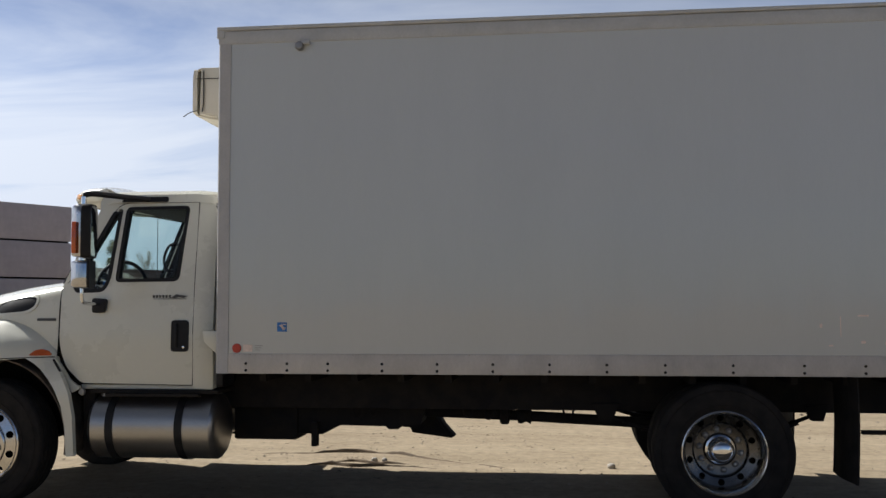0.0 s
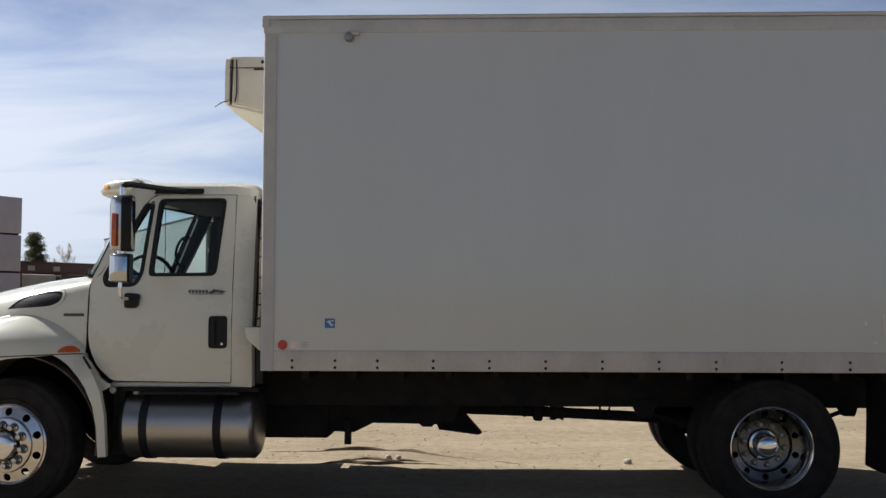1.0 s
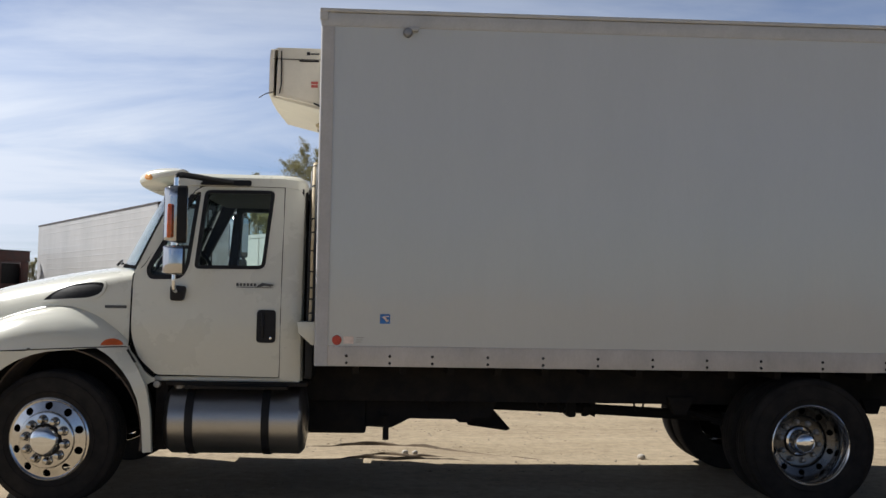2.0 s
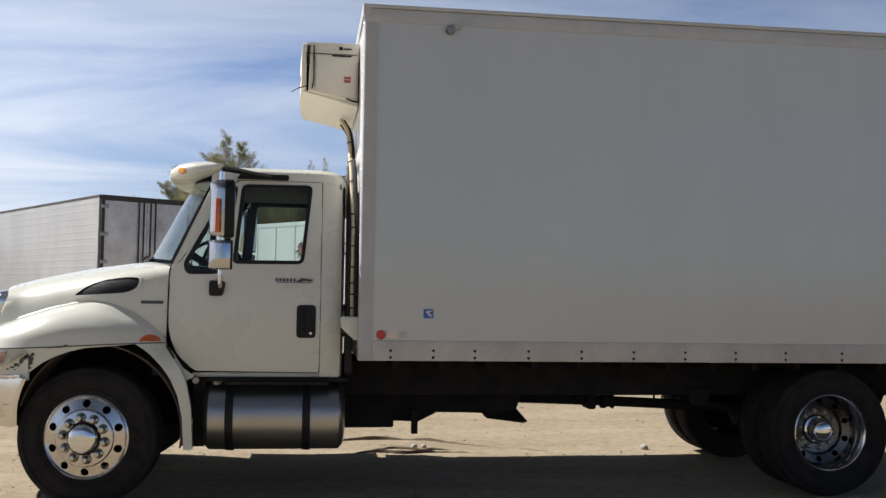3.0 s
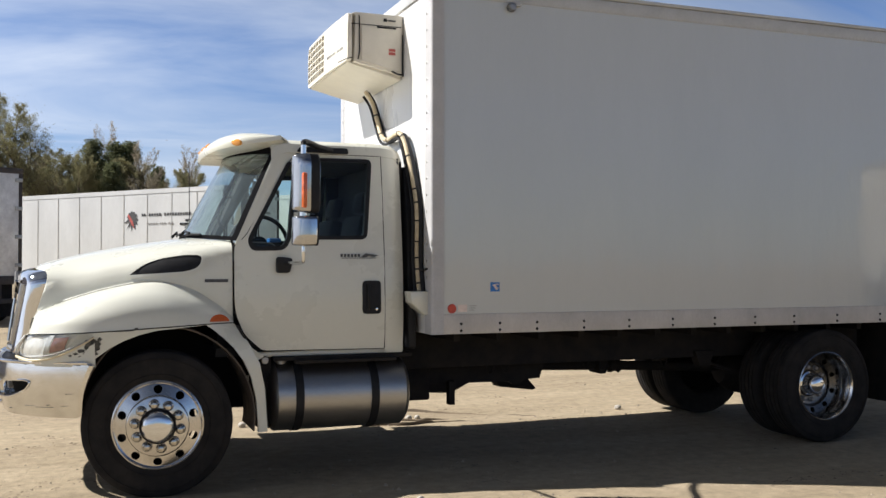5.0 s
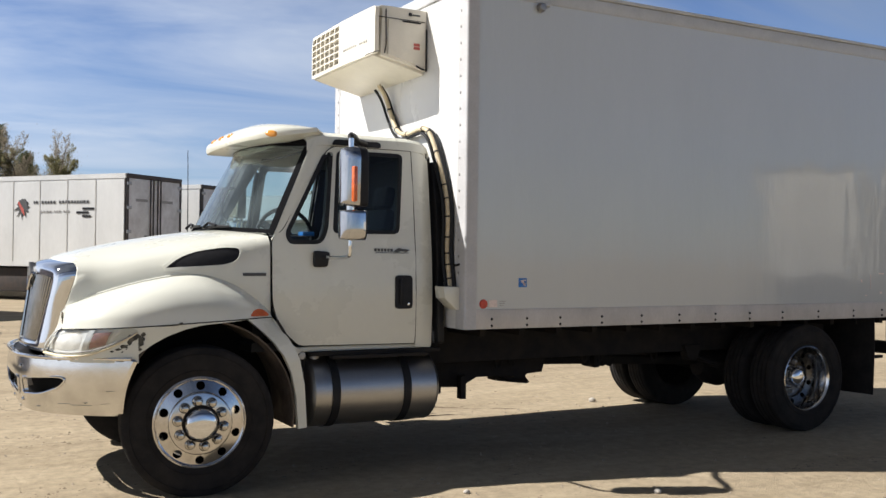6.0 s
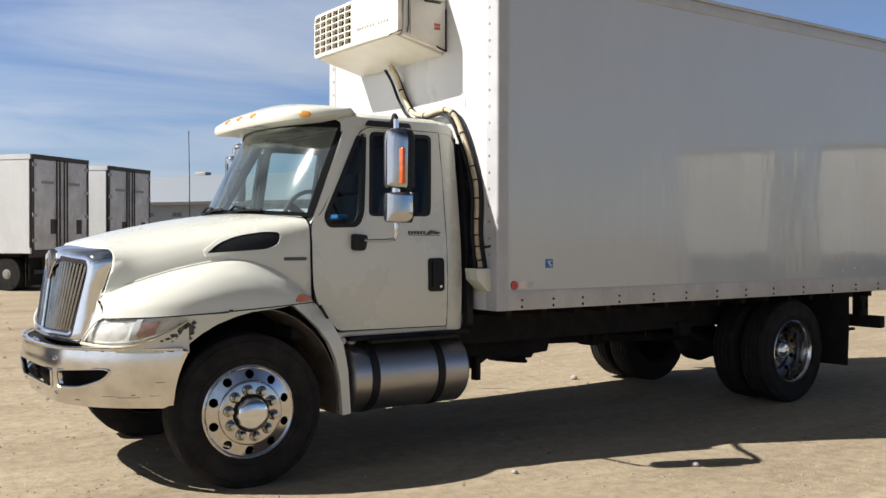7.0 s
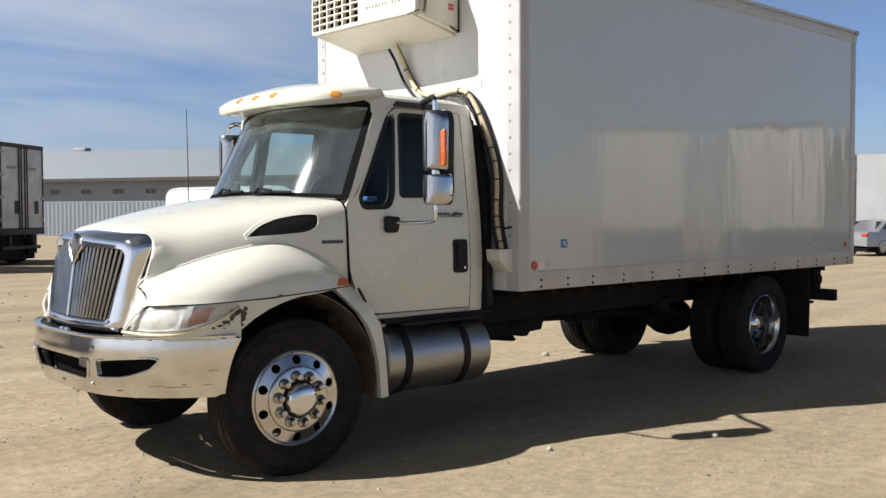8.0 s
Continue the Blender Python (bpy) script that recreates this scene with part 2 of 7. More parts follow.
M["printgrey"] = material("grey_print", (0.33, 0.32, 0.31), 0.5, var=0.2, scale=50)
M["darkprint"] = material("dark_print", (0.07, 0.07, 0.072), 0.5, var=0.2, scale=50)
M["printred"] = material("red_print", (0.50, 0.10, 0.08), 0.5, var=0.2, scale=50)
M["tape"] = material("tan_tape", (0.56, 0.46, 0.30), 0.6, var=0.16, scale=12, bump=0.2, bump_scale=60)
M["liner"] = material("dusty_wheel_liner", (0.065, 0.052, 0.042), 0.9, tint=(0.16, 0.12, 0.09), scale=7, bump=0.2)
M["interior"] = material("dark_grey_trim", (0.014, 0.014, 0.016), 0.75, var=0.15, bump=0.1)
M["seat"] = material("grey_cloth", (0.030, 0.031, 0.035), 0.9, var=0.15, bump=0.25)
M["bluebin"] = material("blue_plastic", (0.02, 0.13, 0.40), 0.4, var=0.1)
M["windscreen"] = glass("windscreen_glass", (0.80, 0.95, 0.97), 0.80, rough=0.035, dust=0.045, base=0.12)
M["tinted"] = glass("side_glass", (0.87, 0.98, 0.955), 0.94, base=0.022)
# mirror shell chrome, darkened and streaked upright in place of dark reflections
M["shell"] = material("darkened_chrome", (0.50, 0.50, 0.51), 0.08, 1.0, var=0.12, scale=7, fine_var=0.03, rough_var=0.05, stretch=(1, 1, 0.4))
M["frit"] = material("black_glass_border", (0.010, 0.010, 0.011), 0.9, spec=0.0, var=0.1, rough_var=0.02)
# rear disc aluminium, its colour darkened for the shade inside the deep dish
M["alu_shaded"] = material("shade_toned_aluminium", (0.15, 0.145, 0.14), 0.28, 1.0, var=0.14, scale=8, rough_var=0.1)
M["nut"] = material("dull_nut_steel", (0.58, 0.55, 0.50), 0.16, 1.0, var=0.2, scale=30)
M["lampgrey"] = material("frosted_lamp_reflector", (0.82, 0.81, 0.77), 0.3, 0.1, var=0.16, scale=9, coat=0.5)
M["yellowed"] = material("yellowed_lamp_rim", (0.66, 0.57, 0.38), 0.4, var=0.1, scale=10)
M["cover"] = glass("lamp_cover_glass", (0.95, 0.96, 0.95), 0.85)
M["scrape"] = material("scraped_plastic", (0.02, 0.021, 0.018), 0.7, var=0.3, scale=26, tint=(0.13, 0.12, 0.095))
# dark colour for the painted shade at the feet of the wheel nuts
M["nut_shade"] = material("shade_ring_steel", (0.06, 0.052, 0.045), 0.6, 0.4, var=0.2, scale=20)
M["slat"] = material("dull_grille_chrome", (0.40, 0.40, 0.40), 0.2, 1.0, var=0.12, scale=9, rough_var=0.06)
M["mirror"] = material("mirror_glass", (0.42, 0.43, 0.44), 0.02, 1.0, var=0.0, fine_var=0.0, rough_var=0.0)


# ---- small tools ----
def thing(name, at, label, category, group="", turn=0.0, kind=""):
    ob = new(name)
    ob.matrix_basis = pose(*at, 0, 0, turn)
    return tagged(ob, label, category, group, kind)


def part(name, bm, mat, parent, label="", smooth=38, kind=""):
    me = bpy.data.meshes.new(name)
    bmesh.ops.recalc_face_normals(bm, faces=bm.faces[:])
    bm.to_mesh(me)
    bm.free()
    me.materials.append(mat)
    if smooth:
        me.shade_smooth()
        me.set_sharp_from_angle(angle=radians(smooth))
    ob = new(name, me)
    ob.parent = parent
    if label or kind:
        tagged(ob, label, "", "", kind)
    return ob


def box(x0, x1, y0, y1, z0, z1, bevel=0.0, seg=2, bm=None):
    bm = bm or bmesh.new()
    m = Matrix.LocRotScale(((x0 + x1) / 2, (y0 + y1) / 2, (z0 + z1) / 2), None, (abs(x1 - x0), abs(y1 - y0), abs(z1 - z0)))
    vs = bmesh.ops.create_cube(bm, size=1.0, matrix=m)["verts"]
    if bevel:
        es = list({e for v in vs for e in v.link_edges})
        bmesh.ops.bevel(bm, geom=es, offset=bevel, segments=seg, profile=0.5, affect="EDGES")
    return bm


def prism(pts, axis, a, b, bevel=0.0, bm=None):
    """A polygon drawn across one axis and drawn out along it from a to b."""
    bm = bm or bmesh.new()
    put = {"x": lambda p, t: (t, p[0], p[1]), "y": lambda p, t: (p[0], t, p[1]), "z": lambda p, t: (p[0], p[1], t)}[axis]
    lo = [bm.verts.new(put(p, a)) for p in pts]
    hi = [bm.verts.new(put(p, b)) for p in pts]
    n = len(pts)
    fs = [bm.faces.new(lo), bm.faces.new(hi)]
    for i in range(n):
        fs.append(bm.faces.new((lo[i], lo[(i + 1) % n], hi[(i + 1) % n], hi[i])))
    if bevel:
        es = list({e for f in fs[:2] for e in f.edges})
        bmesh.ops.bevel(bm, geom=es, offset=bevel, segments=2, profile=0.5, affect="EDGES")
    return bm


def lathe(profile, n=32, at=(0, 0, 0), axis="y", bm=None, close=False):
    """profile: (radius, place along the axis)."""
    bm = bm or bmesh.new()
    rings = []
    for r, t in profile:
        ring = []
        for k in range(n):
            a = 2 * math.pi * k / n
            u, w = r * math.cos(a), r * math.sin(a)
            p = {"y": (u, t, w), "x": (t, u, w), "z": (u, w, t)}[axis]
            ring.append(bm.verts.new((p[0] + at[0], p[1] + at[1], p[2] + at[2])))
        rings.append(ring)
    pairs = list(zip(rings, rings[1:])) + ([(rings[-1], rings[0])] if close else [])
    for ra, rb in pairs:
        for k in range(n):
            bm.faces.new((ra[k], ra[(k + 1) % n], rb[(k + 1) % n], rb[k]))
    if not close:
        for ring, (r, t) in ((rings[0], profile[0]), (rings[-1], profile[-1])):
            if r > 1e-5:
                bm.faces.new(ring)
    bmesh.ops.remove_doubles(bm, verts=bm.verts[:], dist=1e-6)
    return bm


def tube(pts, r, n=10, bm=None, caps=True):
    bm = bm or bmesh.new()
    pts = [Vector(p) for p in pts]
    rs = r if isinstance(r, (list, tuple)) else [r] * len(pts)
    rings, up = [], Vector((0.31, 0.17, 0.93)).normalized()
    for i, p in enumerate(pts):
        d = (pts[min(i + 1, len(pts) - 1)] - pts[max(i - 1, 0)]).normalized()
        side = d.cross(up)
        if side.length < 1e-4:
            side = d.cross(Vector((1, 0, 0)))
        side.normalize()
        up2 = side.cross(d).normalized()
        up = up2
        rings.append([bm.verts.new(p + rs[i] * (math.cos(a) * side + math.sin(a) * up2)) for a in (2 * math.pi * k / n for k in range(n))])
    for ra, rb in zip(rings, rings[1:]):
        for k in range(n):
            bm.faces.new((ra[k], ra[(k + 1) % n], rb[(k + 1) % n], rb[k]))
    if caps:
        bm.faces.new(rings[0]), bm.faces.new(rings[-1])
    return bm


def smooth_path(pts, steps=6):
    """A smooth curve through the points."""
    P = [Vector(p) for p in pts]
    P = [2 * P[0] - P[1]] + P + [2 * P[-1] - P[-2]]
    out = []
    for i in range(1, len(P) - 2):
        for s in range(steps):
            t = s / steps
            a, b, c, d = P[i - 1], P[i], P[i + 1], P[i + 2]
            out.append(0.5 * (2 * b + (c - a) * t + (2 * a - 5 * b + 4 * c - d) * t * t + (3 * b - a - 3 * c + d) * t ** 3))
    return out + [P[-2]]


def sheet(rows, bm=None, thick=0.0):
    """A surface through rows of points."""
    bm = bm or bmesh.new()
    vs = [[bm.verts.new(p) for p in row] for row in rows]
    fs = []
    for ra, rb in zip(vs, vs[1:]):
        for k in range(len(ra) - 1):
            fs.append(bm.faces.new((ra[k], ra[k + 1], rb[k + 1], rb[k])))
    if thick:
        bmesh.ops.recalc_face_normals(bm, faces=fs)
        bmesh.ops.solidify(bm, geom=fs, thickness=thick)
    return bm


def rounded(pts, r, n=5):
    """The polygon with its corners rounded; r is one radius or one for each corner."""
    out, m = [], len(pts)
    rs = r if isinstance(r, (list, tuple)) else [r] * m
    for i in range(m):
        p, a, b = Vector(pts[i]), Vector(pts[i - 1]), Vector(pts[(i + 1) % m])
        da, db = (a - p), (b - p)
        k = min(rs[i], 0.49 * da.length, 0.49 * db.length)
        if k < 1e-4:
            out.append(tuple(p))
            continue
        s, e = p + da.normalized() * k, p + db.normalized() * k
        for j in range(n + 1):
            t = j / n
            out.append(tuple((1 - t) ** 2 * s + 2 * t * (1 - t) * p + t * t * e))
    return out


def panel(outline, holes, place, thick=None, cuts=((), ())):
    """A flat outline with holes, cut into strips at the given places along its two axes, then bent: place(a, b) gives the point
    in space, and thick (a vector) the way to its back."""
    bm = bmesh.new()
    for loop in (outline, *holes):
        vs = [bm.verts.new((a, 0, b)) for a, b in loop]
        for i in range(len(vs)):
            bm.edges.new((vs[i], vs[(i + 1) % len(vs)]))
    bmesh.ops.triangle_fill(bm, use_beauty=True, use_dissolve=False, edges=bm.edges[:], normal=(0, -1, 0))
    for k, axis in ((0, (1, 0, 0)), (1, (0, 0, 1))):
        for c in cuts[k]:
            bmesh.ops.bisect_plane(bm, geom=bm.verts[:] + bm.edges[:] + bm.faces[:], dist=1e-5,
                                   plane_co=Vector(axis) * c, plane_no=axis)
    for v in bm.verts:
        v.co = place(v.co.x, v.co.z)
    if thick is not None:
        rim = [e for e in bm.edges if e.is_boundary]
        twin = {}
        front = bm.faces[:]
        for v in bm.verts[:]:
            twin[v] = bm.verts.new(v.co + Vector(thick))
        for f in front:
            bm.faces.new([twin[v] for v in reversed(f.verts)])
        for e in rim:
            a, b = e.verts
            bm.faces.new((a, b, twin[b], twin[a]))
    return bm


def steps(a, b, n):
    return [a + (b - a) * i / n for i in range(n + 1)]


def lerp(table, x):
    """Linear reading from a table of (x, value or tuple of values)."""
    if x <= table[0][0]:
        return table[0][1]
    for (x0, v0), (x1, v1) in zip(table, table[1:]):
        if x <= x1:
            t = (x - x0) / (x1 - x0)
            return tuple(p + (q - p) * t for p, q in zip(v0, v1)) if isinstance(v0, tuple) else v0 + (v1 - v0) * t
    return table[-1][1]


# ---- the truck: x from the front axle to the rear, y across (near side below zero), z up from the ground ----
truck = thing("box_truck", (-4.27, 8.24, 0), "cream-white refrigerated box truck parked on a dirt lot", "truck")
BOX_X0, BOX_X1, BOX_Y, BOX_Z0, BOX_Z1 = 1.925, 7.57, 1.245, 1.075, 3.745

# cargo box
cargo = new("cargo_box")
cargo.parent = truck
tagged(cargo, "white insulated cargo box with riveted edges")
FAR = 1.37
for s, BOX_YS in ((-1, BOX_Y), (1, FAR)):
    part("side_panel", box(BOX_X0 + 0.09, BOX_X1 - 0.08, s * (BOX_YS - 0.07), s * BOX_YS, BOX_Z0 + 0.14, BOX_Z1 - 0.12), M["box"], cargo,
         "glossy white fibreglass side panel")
    part("bottom_rail", box(BOX_X0 + 0.10, BOX_X1 - 0.02, s * (BOX_YS - 0.08), s * (BOX_YS + 0.006), BOX_Z0, BOX_Z0 + 0.15, 0.004), M["rail"], cargo,
         "weathered white bottom rail with bolts")
    bm = box(BOX_X0 + 0.0, BOX_X1, s * (BOX_YS - 0.06), s * (BOX_YS + 0.010), BOX_Z1 - 0.132, BOX_Z1 - 0.033, 0.004)
    part("top_rail", bm, M["boxtrim"], cargo)
    part("roof_edge", box(BOX_X0 - 0.01, BOX_X1 + 0.01, s * (BOX_YS - 0.05), s * (BOX_YS + 0.026), BOX_Z1 - 0.029, BOX_Z1, 0.008), M["boxtrim"], cargo)
    # rounded corner post at the front
    arc = [(BOX_X0 + 0.10, s * (BOX_YS + 0.008))] + [(BOX_X0 + 0.022 - 0.022 * math.sin(a), s * (BOX_YS + 0.008 - 0.022 + 0.022 * math.cos(a)))
                                                     for a in steps(0, math.pi / 2, 6)] + [(BOX_X0, s * (BOX_YS - 0.13)), (BOX_X0 + 0.10, s * (BOX_YS - 0.13))]
    part("corner_post", prism(arc, "z", BOX_Z0, BOX_Z1 - 0.03), M["post"], cargo, "painted aluminium corner post")
    part("rear_post", box(BOX_X1 - 0.10, BOX_X1, s * (BOX_YS - 0.1), s * (BOX_YS + 0.012), BOX_Z0, BOX_Z1 - 0.03, 0.01), M["boxtrim"], cargo)
part("front_panel", box(BOX_X0 + 0.004, BOX_X0 + 0.07, -BOX_Y + 0.13, FAR - 0.13, BOX_Z0, BOX_Z1 - 0.02), M["bulkhead"], cargo, "smooth white front bulkhead")
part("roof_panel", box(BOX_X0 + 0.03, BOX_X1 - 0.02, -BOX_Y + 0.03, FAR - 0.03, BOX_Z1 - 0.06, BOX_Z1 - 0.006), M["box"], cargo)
part("front_cap", box(BOX_X0 - 0.012, BOX_X0 + 0.05, -BOX_Y - 0.02, FAR + 0.02, BOX_Z1 - 0.09, BOX_Z1 + 0.004, 0.01), M["boxtrim"], cargo)
part("box_floor", box(BOX_X0 + 0.05, BOX_X1 - 0.05, -BOX_Y + 0.09, FAR - 0.09, BOX_Z0 + 0.004, BOX_Z0 + 0.12), M["chassis"], cargo)
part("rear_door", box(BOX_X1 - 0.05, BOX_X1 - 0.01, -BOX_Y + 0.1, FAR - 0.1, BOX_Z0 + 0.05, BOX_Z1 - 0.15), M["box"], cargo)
part("rear_header", box(BOX_X1 - 0.09, BOX_X1 + 0.02, -BOX_Y - 0.016, FAR + 0.016, BOX_Z1 - 0.12, BOX_Z1 + 0.004, 0.01), M["boxtrim"], cargo)
part("corner_bracket", box(BOX_X1 - 0.075, BOX_X1 + 0.03, -BOX_Y - 0.035, -BOX_Y + 0.02, BOX_Z1 - 0.055, BOX_Z1 - 0.005, 0.012), M["steel"], cargo)

bolt_me = None
bolt_x = [2.165, 2.485, 2.80, 3.213, 3.627, 4.04, 4.455, 4.868, 5.283, 5.758, 6.249, 6.664, 7.08, 7.40]
for x in bolt_x:
    for z in (1.100, 1.151):
        for s in (-1, 1):
            if bolt_me is None:
                b = part("bolt", lathe([(0.0, -0.012), (0.007, -0.011), (0.011, -0.004), (0.011, 0.002)], 8), M["black"], cargo, smooth=50)
                bolt_me = b.data
            else:
                b = new("bolt", bolt_me)
                b.parent = cargo
            b.matrix_basis = pose(x, -BOX_Y - 0.004 if s < 0 else FAR + 0.004, z, 0, 0, 0 if s < 0 else 180)


def rivet_line(points, r=0.007, normal="y", sign=-1):
    bm = bmesh.new()
    for p in points:
        prof = [(r, 0), (r * 0.75, 0.003), (0.0, 0.0045)]
        lathe([(a, sign * t) for a, t in prof], 6, p, normal, bm)
    return bm


part("rivets", rivet_line([(x, -BOX_Y - 0.006, 1.222 - 0.008) for x in steps(2.07, 7.5, 130)], 0.006), M["rail"], cargo, kind="stuff", smooth=0)
part("rivets", rivet_line([(x, -BOX_Y - 0.010, BOX_Z1 - 0.12) for x in steps(2.07, 7.5, 130)], 0.006), M["boxtrim"], cargo, kind="stuff", smooth=0)
for s in (-1, 1):
    part("rivets", rivet_line([(BOX_X0, (-BOX_Y + 0.095 if s < 0 else FAR - 0.095), z) for z in steps(1.25, 3.62, 19)], 0.013, "x", -1), M["steel"], cargo, kind="stuff", smooth=0)

# side marker lamp, stickers and reflectors on the box
bm = lathe([(0.0, -0.05), (0.028, -0.045), (0.036, -0.02), (0.036, 0.0)], 20, (2.575, -BOX_Y - 0.012, 3.575))
part("clearance_lamp", bm, M["steel"], cargo, "small dull clearance lamp")
part("lamp_hood", box(2.59, 2.655, -BOX_Y - 0.045, -BOX_Y - 0.004, 3.585, 3.612, 0.008), M["boxtrim"], cargo)
sticker = part("sticker", box(2.407, 2.482, -BOX_Y - 0.003, -BOX_Y + 0.001, 1.392, 1.462), M["blue"], cargo, "small blue square sticker")
part("sticker_mark", prism([(2.42, 1.44), (2.445, 1.45), (2.47, 1.405), (2.455, 1.402), (2.44, 1.425)], "y", -BOX_Y - 0.005, -BOX_Y - 0.003), M["pale"], sticker)
for z in (1.415, 1.443):
    part("sticker_mark", box(2.449, 2.474, -BOX_Y - 0.005, -BOX_Y - 0.003, z, z + 0.007), M["pale"], sticker)
part("reflector", lathe([(0.0, -0.008), (0.033, -0.007), (0.036, 0.0)], 24, (2.092, -BOX_Y - 0.001, 1.266)), M["red"], cargo, "round red reflector")
part("print_block", box(2.14, 2.215, -BOX_Y - 0.002, -BOX_Y + 0.001, 1.240, 1.294), M["pale"], cargo)
for k in range(3):
    part("print_bar", box(2.235, 2.295 - 0.012 * k, -BOX_Y - 0.002, -BOX_Y + 0.001, 1.283 - 0.016 * k, 1.288 - 0.016 * k), M["printgrey"], cargo)
part("reflector", lathe([(0.0, -0.010), (0.028, -0.008), (0.032, 0.0)], 20, (7.36, -BOX_Y - 0.001, 1.305)), M["red"], cargo, "round red reflector")
# rub marks in the paint near the rear wheel
for k, (x, z, w, h) in enumerate([(6.36, 1.42, 0.018, 0.03), (6.50, 1.36, 0.006, 0.14), (6.62, 1.50, 0.075, 0.012), (6.64, 1.31, 0.03, 0.02), (6.80, 1.30, 0.02, 0.02), (6.42, 1.29, 0.03, 0.01)]):
    part("scuff", box(x, x + w, -BOX_Y - 0.0015, -BOX_Y + 0.001, z, z + h), M["pale"], cargo)

# refrigeration unit on the front wall of the box
unit = new("refrigeration_unit")
unit.parent = truck
unit.location.y = 0.10
tagged(unit, "ivory refrigeration unit with a slatted front grille")
UX0, UX1, UY, UZ0, UZ1 = 1.440, 1.925, 0.690, 3.20, 3.60
grille_holes = [rounded([(y0, z0), (y0 + 0.098, z0), (y0 + 0.098, z0 + 0.046), (y0, z0 + 0.046)], 0.008, 2)
                for y0 in steps(0.005, 0.575, 5) for z0 in steps(3.250, 3.528, 5)]
front = rounded([(-UY, UZ0 + 0.02), (UY, UZ0 + 0.02), (UY, UZ1), (-UY, UZ1)], 0.04)
bm = panel(front, grille_holes, lambda a, b: Vector((UX0 + 0.02 * (a / UY) ** 2 + 0.10 * max(0, b - 3.52) ** 1.0, a, b)), (0.035, 0, 0), ((-0.3, 0.0), (3.5,)))
part("unit_front", bm, M["unit"], unit)
part("condenser", box(UX0 + 0.058, UX0 + 0.070, -0.02, UY - 0.02, 3.23, 3.585), M["void"], unit, "dark condenser core")
UZB = UZ0 - 0.075
body = prism([(UX0 + 0.074, UZ0 + 0.012), (UX1, UZB), (UX1, UZ1), (UX0 + 0.085, UZ1 - 0.004)], "y", -UY + 0.006, UY - 0.006, 0.012)
part("unit_body", body, M["unit"], unit)
part("belly", prism([(UX0 + 0.022, UZ0 + 0.030), (UX0 + 0.030, UZ0 + 0.008), (UX1 - 0.004, UZB - 0.028), (UX1 - 0.004, UZB + 0.01)], "y", -UY + 0.05, UY - 0.05, 0.008), M["unit"], unit, "sloping ivory underside")
part("top_cover", prism([(UX0 + 0.03, UZ1 - 0.014), (UX1, UZ1 - 0.014), (UX1, UZ1 + 0.010), (UX0 + 0.085, UZ1 + 0.010)], "y", -UY + 0.01, UY - 0.01, 0.006), M["unit"], unit)
part("gasket", box(UX1 - 0.009, UX1 - 0.002, -UY - 0.003, -UY + 0.02, UZB - 0.006, UZ1 - 0.14, 0.003), M["black"], unit)
part("gasket", tube([(UX1 - 0.10, -UY - 0.003, UZB + 0.028), (UX1 - 0.05, -UY - 0.006, UZB + 0.006), (UX1 - 0.005, -UY - 0.004, UZB + 0.004)], 0.007, 6), M["black"], unit)
part("side_door", prism([(UX0 + 0.135, UZ0 + 0.018), (UX1 - 0.022, UZB + 0.025), (UX1 - 0.022, UZ1 - 0.098), (UX0 + 0.135, UZ1 - 0.098)], "y", -UY - 0.006, -UY + 0.02, 0.004), M["unit"], unit)
part("door_latch", box(UX0 + 0.26, UX0 + 0.42, -UY - 0.016, -UY, UZ1 - 0.108, UZ1 - 0.096, 0.002), M["black"], unit)
part("seam", tube([(UX0 + 0.115, -UY - 0.002, UZ1 - 0.02), (UX0 + 0.118, -UY - 0.003, UZ0 + 0.10), (UX0 + 0.105, -UY - 0.003, UZ0 + 0.03)], 0.005, 6), M["black"], unit)
part("seam", box(UX0 + 0.05, UX1 - 0.02, -UY - 0.001, -UY + 0.01, UZ1 - 0.088, UZ1 - 0.084), M["black"], unit)
part("badge", box(UX0 + 0.32, UX0 + 0.345, -UY - 0.004, -UY + 0.008, UZ1 - 0.05, UZ1 - 0.025), M["black"], unit)
part("print_bar", box(UX0 + 0.352, UX0 + 0.42, -UY - 0.003, -UY + 0.008, UZ1 - 0.045, UZ1 - 0.034), M["darkprint"], unit)
for k in range(2):
    part("print_bar", box(UX0 + 0.36, UX0 + 0.415, -UY - 0.010, -UY, UZ0 + 0.11 - 0.028 * k, UZ0 + 0.132 - 0.028 * k), M["printred"], unit)
for k, w in enumerate((0.03, 0.022, 0.022, 0.022, 0.022, 0.026, 0.022, 0.0, 0.022, 0.012, 0.022, 0.024)):
    if w:
        y = -0.10 - 0.040 * k
        part("print_bar", box(UX0 - 0.003 + 0.02 * (y / UY) ** 2, UX0 + 0.03, y - w * 0.72, y, 3.328, 3.349), M["printgrey"], unit)
part("loose_strap", tube(smooth_path([(UX0 + 0.06, -UY - 0.004, UZ0 + 0.04), (UX0 + 0.0, -UY - 0.02, UZ0 + 0.02), (UX0 - 0.06, -UY + 0.0, UZ0 - 0.01)]), 0.004, 6), M["black"], unit)

# taped hoses from the unit down to the frame
hose = new("hose_bundle")
hose.parent = truck
tagged(hose, "refrigerant hoses wrapped in tan tape with black ties")
